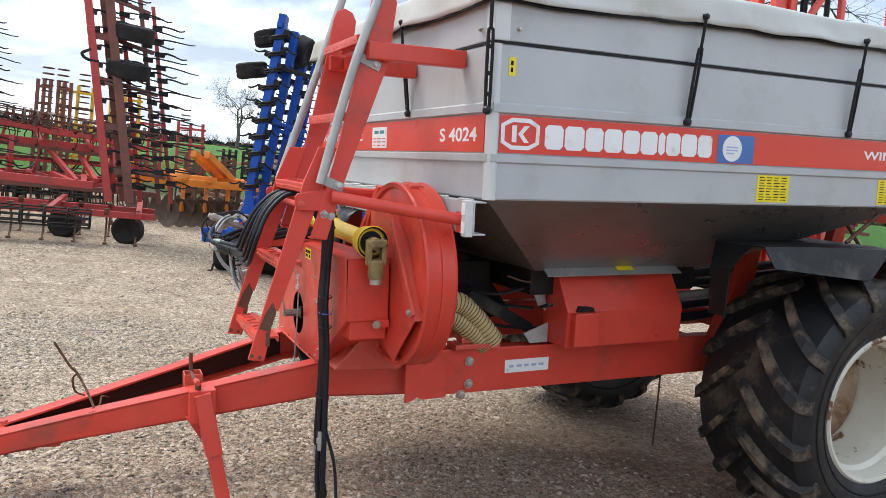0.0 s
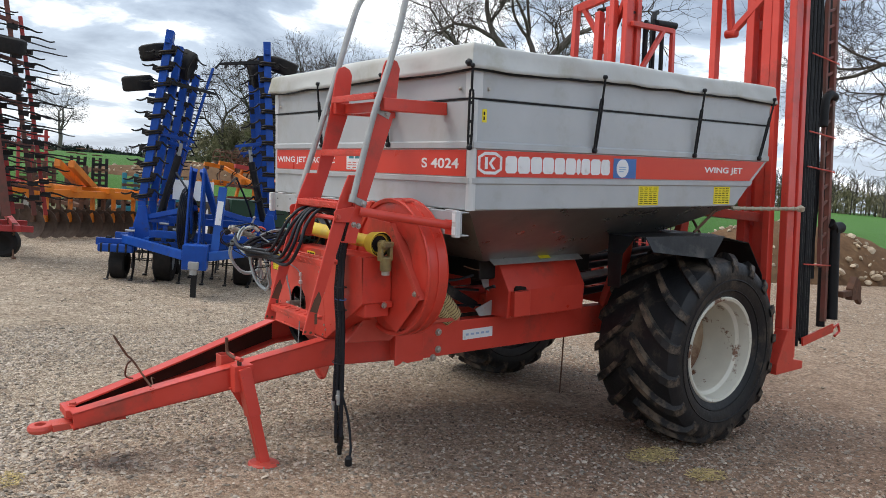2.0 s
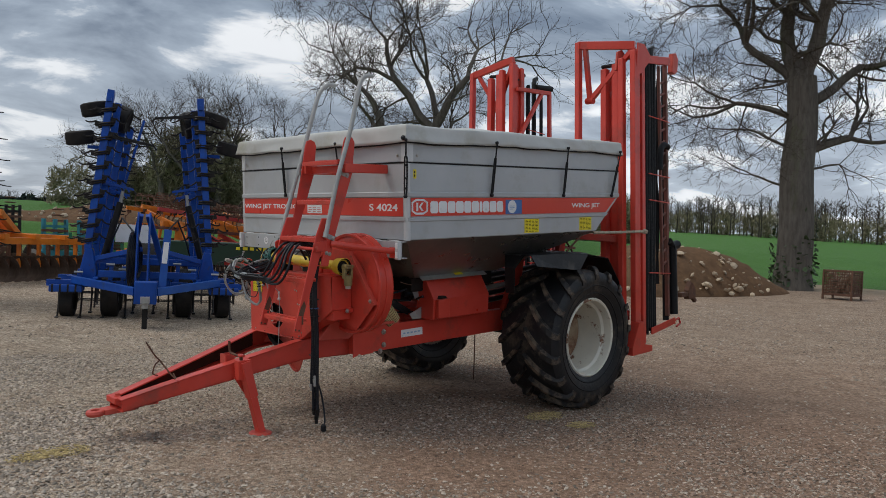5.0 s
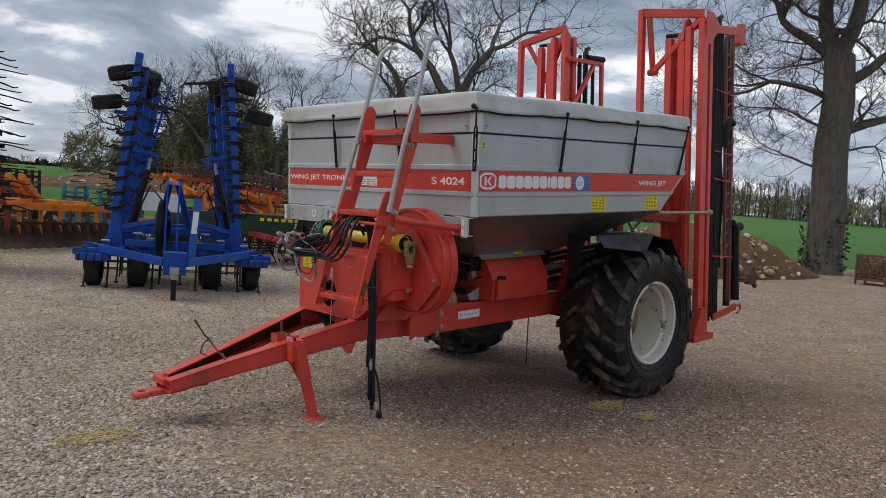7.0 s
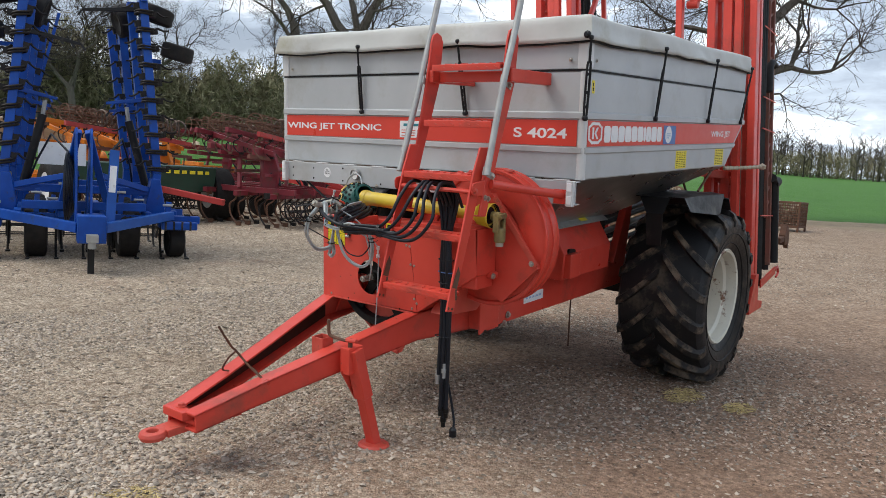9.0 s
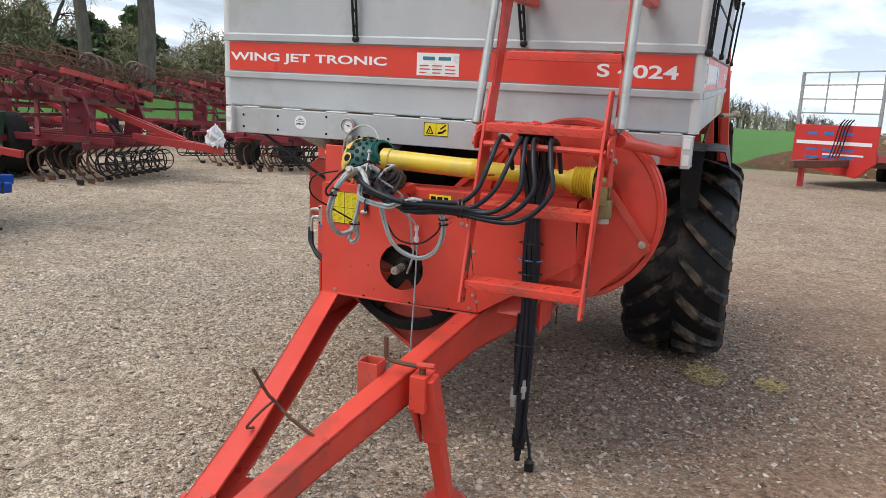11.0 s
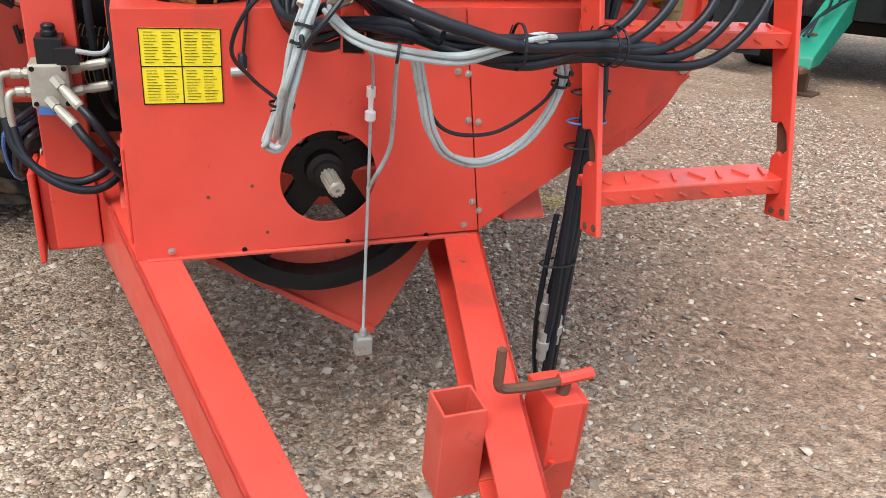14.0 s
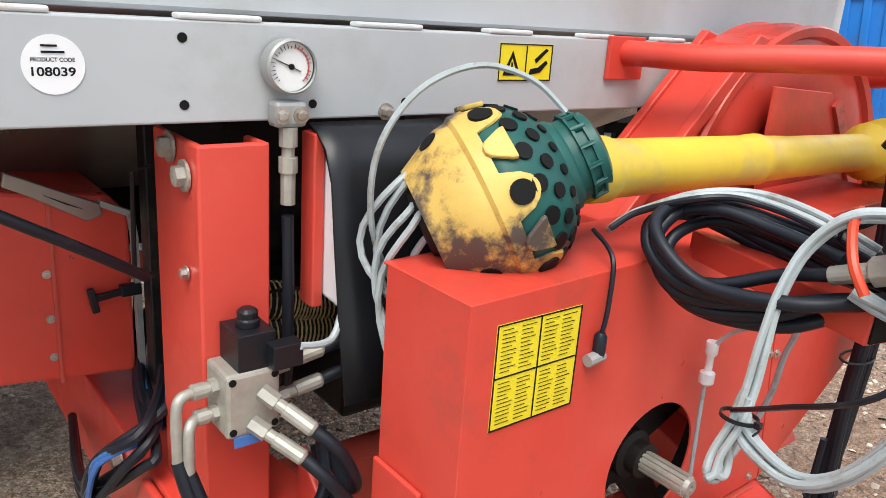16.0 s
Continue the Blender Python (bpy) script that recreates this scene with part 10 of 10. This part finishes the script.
g = random.Random(5)
blobs = []
for i in range(46):
    q = i / 45
    x, y = 15.5 + 38 * q, 55 - 25 * q
    x, y = x + g.uniform(-2, 2), y + g.uniform(-2, 2)
    h = g.uniform(1.9, 3.5) * (0.75 if q < 0.12 else 1.0)
    blobs.append((x, y, rise(x, y) + h * 0.6, g.uniform(1.2, 2.4), g.uniform(1.2, 2.4), h))
for x, y, h in ((19.0, 46.6, 3.0), (20.2, 45.8, 3.6), (21.8, 45.0, 3.7), (23.4, 44.6, 3.3), (28.0, 41.5, 2.9), (29.6, 41.0, 3.2), (31.2, 40.0, 2.9), (26.0, 43.5, 2.4)):
    blobs.append((x, y, rise(x, y) + h, g.uniform(1.3, 1.8), g.uniform(1.3, 1.8), h))
foliage("scrub_hedge", blobs, 132000, 0.27, SCRUB, "tall bare brown scrub along the field edge", 3, upright=0.3)
blobs = []
for cx, cy, h in ((34.0, 43.0, 4.9), (31.5, 45.5, 4.4), (37.0, 41.0, 4.6), (40.0, 40.5, 5.4), (29.5, 48.0, 3.6)):
    for k in range(10):
        z = h * (0.12 + 0.86 * k / 9)
        w = 2.5 * (1 - 0.72 * k / 9) * g.uniform(0.8, 1.2)
        blobs.append((cx + g.uniform(-0.9, 0.9), cy + g.uniform(-0.9, 0.9), rise(cx, cy) + z, w, w, h * 0.09))
foliage("evergreen_trees", blobs, 42000, 0.26, LEAF, "dark evergreen trees beyond the red cultivators", 9)
# wood on the skyline
def far_wood(name, places, hmin, hmax, label, seed):
    g = random.Random(seed)
    m = Mesh()
    for x, y in places:
        z = rise(x, y)
        h = g.uniform(hmin, hmax)
        m.tube([(x, y, z - 0.3), (x + g.uniform(-0.3, 0.3), y, z + h * 0.55), (x + g.uniform(-0.6, 0.6), y, z + h)], 0.16, 3, r2=0.03)
        for i in range(17):
            a, t = g.uniform(0, 6.283), g.uniform(0.25, 0.95)
            L = h * g.uniform(0.14, 0.34) * (1.2 - t * 0.7)
            b = Vector((x, y, z + h * t))
            e = b + Vector((math.cos(a) * L, math.sin(a) * L, L * g.uniform(0.5, 1.3)))
            m.tube([b, e], 0.06, 3, r2=0.015)
            for k in range(3):
                c = b.lerp(e, g.uniform(0.4, 0.95))
                m.tube([c, c + Vector((g.uniform(-1, 1), g.uniform(-1, 1), g.uniform(0.2, 1.2))) * L * 0.4], 0.028, 3, r2=0.01)
    ob = new(name, m.data(name, WOOD, fix=False))
    tagged(ob, label, "woodland", kind="stuff")


g = random.Random(17)
pl = []
for i in range(560):
    q = g.random()
    yy = -120 + 245 * q + g.uniform(-2, 2)
    pl.append((150 + g.uniform(-6, 12) - 0.09 * yy + 4.0 * max(0.0, 14 - yy), yy))
far_wood("distant_wood", pl, 5.5, 8.2, "line of bare woodland beyond the green field", 2)
blobs = []
for i in range(110):
    q = i / 109
    y = -120 + 250 * q
    x = 149 - 0.09 * y + 4.0 * max(0.0, 14 - y) + g.uniform(-2, 4)
    blobs.append((x, y, rise(x, y) + 2.2, 2.8, 2.8, g.uniform(2.4, 4.2)))
foliage("distant_hedge", blobs, 80000, 0.5, SCRUB, "brown undergrowth at the foot of the distant wood", 12, upright=0.5)
pl = [(g.uniform(-10, 150), 330 + g.uniform(-15, 25)) for i in range(150)]
far_wood("skyline_wood", pl, 5, 7, "dark wooded ridge on the skyline", 5)
FIR = material("dark ridge trees", (0.022, 0.035, 0.03), (0.03, 0.042, 0.035), 2, 0.95, island=0.3, spec=0.1)
blobs = [(x, 335 + g.uniform(-10, 20), rise(x, 335) + 2, 5, 5, g.uniform(2, 4)) for x in range(-40, 190, 3)]
foliage("ridge_trees", blobs, 26000, 1.3, FIR, "dark fir ridge far off", 15)


# soil heap with stones
def soil_heap(cx, cy, rx, ry, h, yaw, seed):
    rows = []
    n, k = 40, 18
    for i in range(k + 1):
        q = i / k
        row = []
        for j in range(n):
            a = 2 * math.pi * j / n
            rr = q * (1 + 0.14 * noise.noise((math.cos(a) * 1.5, math.sin(a) * 1.5, seed)))
            x, y = rx * rr * math.cos(a), ry * rr * math.sin(a)
            z = h * max(0.0, (1 - q * q)) ** 1.1 + 0.16 * noise.noise((x * 1.1, y * 1.1, seed + 3)) * (1 - q ** 3) + 0.05 * noise.noise((x * 4, y * 4, seed)) - 0.12 * (q > 0.98)
            row.append((x, y, z))
        rows.append(row)
    m = Mesh()
    m.loft(rows, closed=True)
    ob = new("soil_heap", m.data("soil_heap", SOIL, smooth=True))
    ob.matrix_basis = pose(cx, cy, rise(cx, cy) - 0.05, 0, 0, yaw)
    tagged(ob, "heap of brown soil strewn with pale stones", "soil heap")
    gg = random.Random(seed)
    st = Mesh()
    for i in range(240):
        a, q = gg.uniform(0, 6.283), math.sqrt(gg.random()) * 0.95
        x, y = rx * q * math.cos(a), ry * q * math.sin(a)
        z = h * (1 - q * q) ** 1.1 + 0.16 * noise.noise((x * 1.1, y * 1.1, seed + 3)) * (1 - q ** 3)
        s = gg.uniform(0.02, 0.10) * (1.6 if gg.random() < 0.12 else 1)
        st.lathe([(0.0, -s * 0.5), (s * 0.8, -s * 0.2), (s, s * 0.1), (s * 0.5, s * 0.5), (0.0, s * 0.55)], 6, Matrix.Translation((x, y, z)) @ pose(0, 0, 0, gg.uniform(0, 60), gg.uniform(0, 60), gg.uniform(0, 360)))
    sb = new("heap_stones", st.data("heap_stones", material("pale field stones", (0.50, 0.42, 0.31), (0.34, 0.26, 0.18), 8, 0.85, island=0.35), smooth=False))
    sb.matrix_basis = ob.matrix_basis.copy()
    tagged(sb, "pale stones lying on the soil heap", "stones", kind="stuff")


soil_heap(17.2, 7.6, 4.3, 1.9, 1.5, -26, 4.0)
soil_heap(28.5, -6.5, 6.5, 2.2, 1.6, 80, 9.0)
soil_heap(10.5, 27.0, 7.0, 1.8, 0.8, -12, 6.0)

# rusty stillage
T = thing("steel_stillage", pose(19.95, 3.5, 0.39, 0, 0, -4) @ Matrix.Diagonal((0.8, 0.72, 1.0, 1.0)), "rusty mesh stillage full of stones beside the field", "crate")
m = Mesh()
for x in (-0.42, 0.42):
    for y in (-0.55, 0.55):
        m.box((x - 0.035, y - 0.035, 0.0), (x + 0.035, y + 0.035, 0.86))
for z in (0.12, 0.80):
    m.box((-0.45, -0.58, z), (0.45, -0.53, z + 0.06)).box((-0.45, 0.53, z), (0.45, 0.58, z + 0.06)).box((-0.45, -0.58, z), (-0.40, 0.58, z + 0.06)).box((0.40, -0.58, z), (0.45, 0.58, z + 0.06))
part("frame", m, RUST, T, bevel=0.006)
m = Mesh()
for i in range(13):
    y = -0.52 + 0.087 * i
    for x in (-0.425, 0.425):
        m.box((x - 0.006, y - 0.012, 0.15), (x + 0.006, y + 0.012, 0.82))
    xx = -0.40 + 0.067 * i
    for yy in (-0.555, 0.555):
        m.box((xx - 0.012, yy - 0.006, 0.15), (xx + 0.012, yy + 0.006, 0.82))
for i in range(8):
    z = 0.18 + 0.08 * i
    for x in (-0.425, 0.425):
        m.box((x - 0.006, -0.55, z - 0.012), (x + 0.006, 0.55, z + 0.012))
    for yy in (-0.555, 0.555):
        m.box((-0.42, yy - 0.006, z - 0.012), (0.42, yy + 0.006, z + 0.012))
part("mesh_sides", m, RUST, T)
m = Mesh()
m.box((-0.40, -0.53, 0.14), (0.40, 0.53, 0.18))
part("floor", m, RUST, T)
g = random.Random(3)
m = Mesh()
for i in range(90):
    s = g.uniform(0.05, 0.11)
    x, y, z = g.uniform(-0.33, 0.33), g.uniform(-0.46, 0.46), g.uniform(0.2, 0.80)
    m.lathe([(0.0, -s), (s * 0.9, -s * 0.3), (s, s * 0.3), (0.0, s)], 6, pose(x, y, z, g.uniform(0, 90), g.uniform(0, 90), 0))
part("stone_fill", m, material("stillage stones", (0.36, 0.30, 0.22), (0.20, 0.15, 0.11), 8, 0.9, island=0.3), T, "pale stones in the crate")
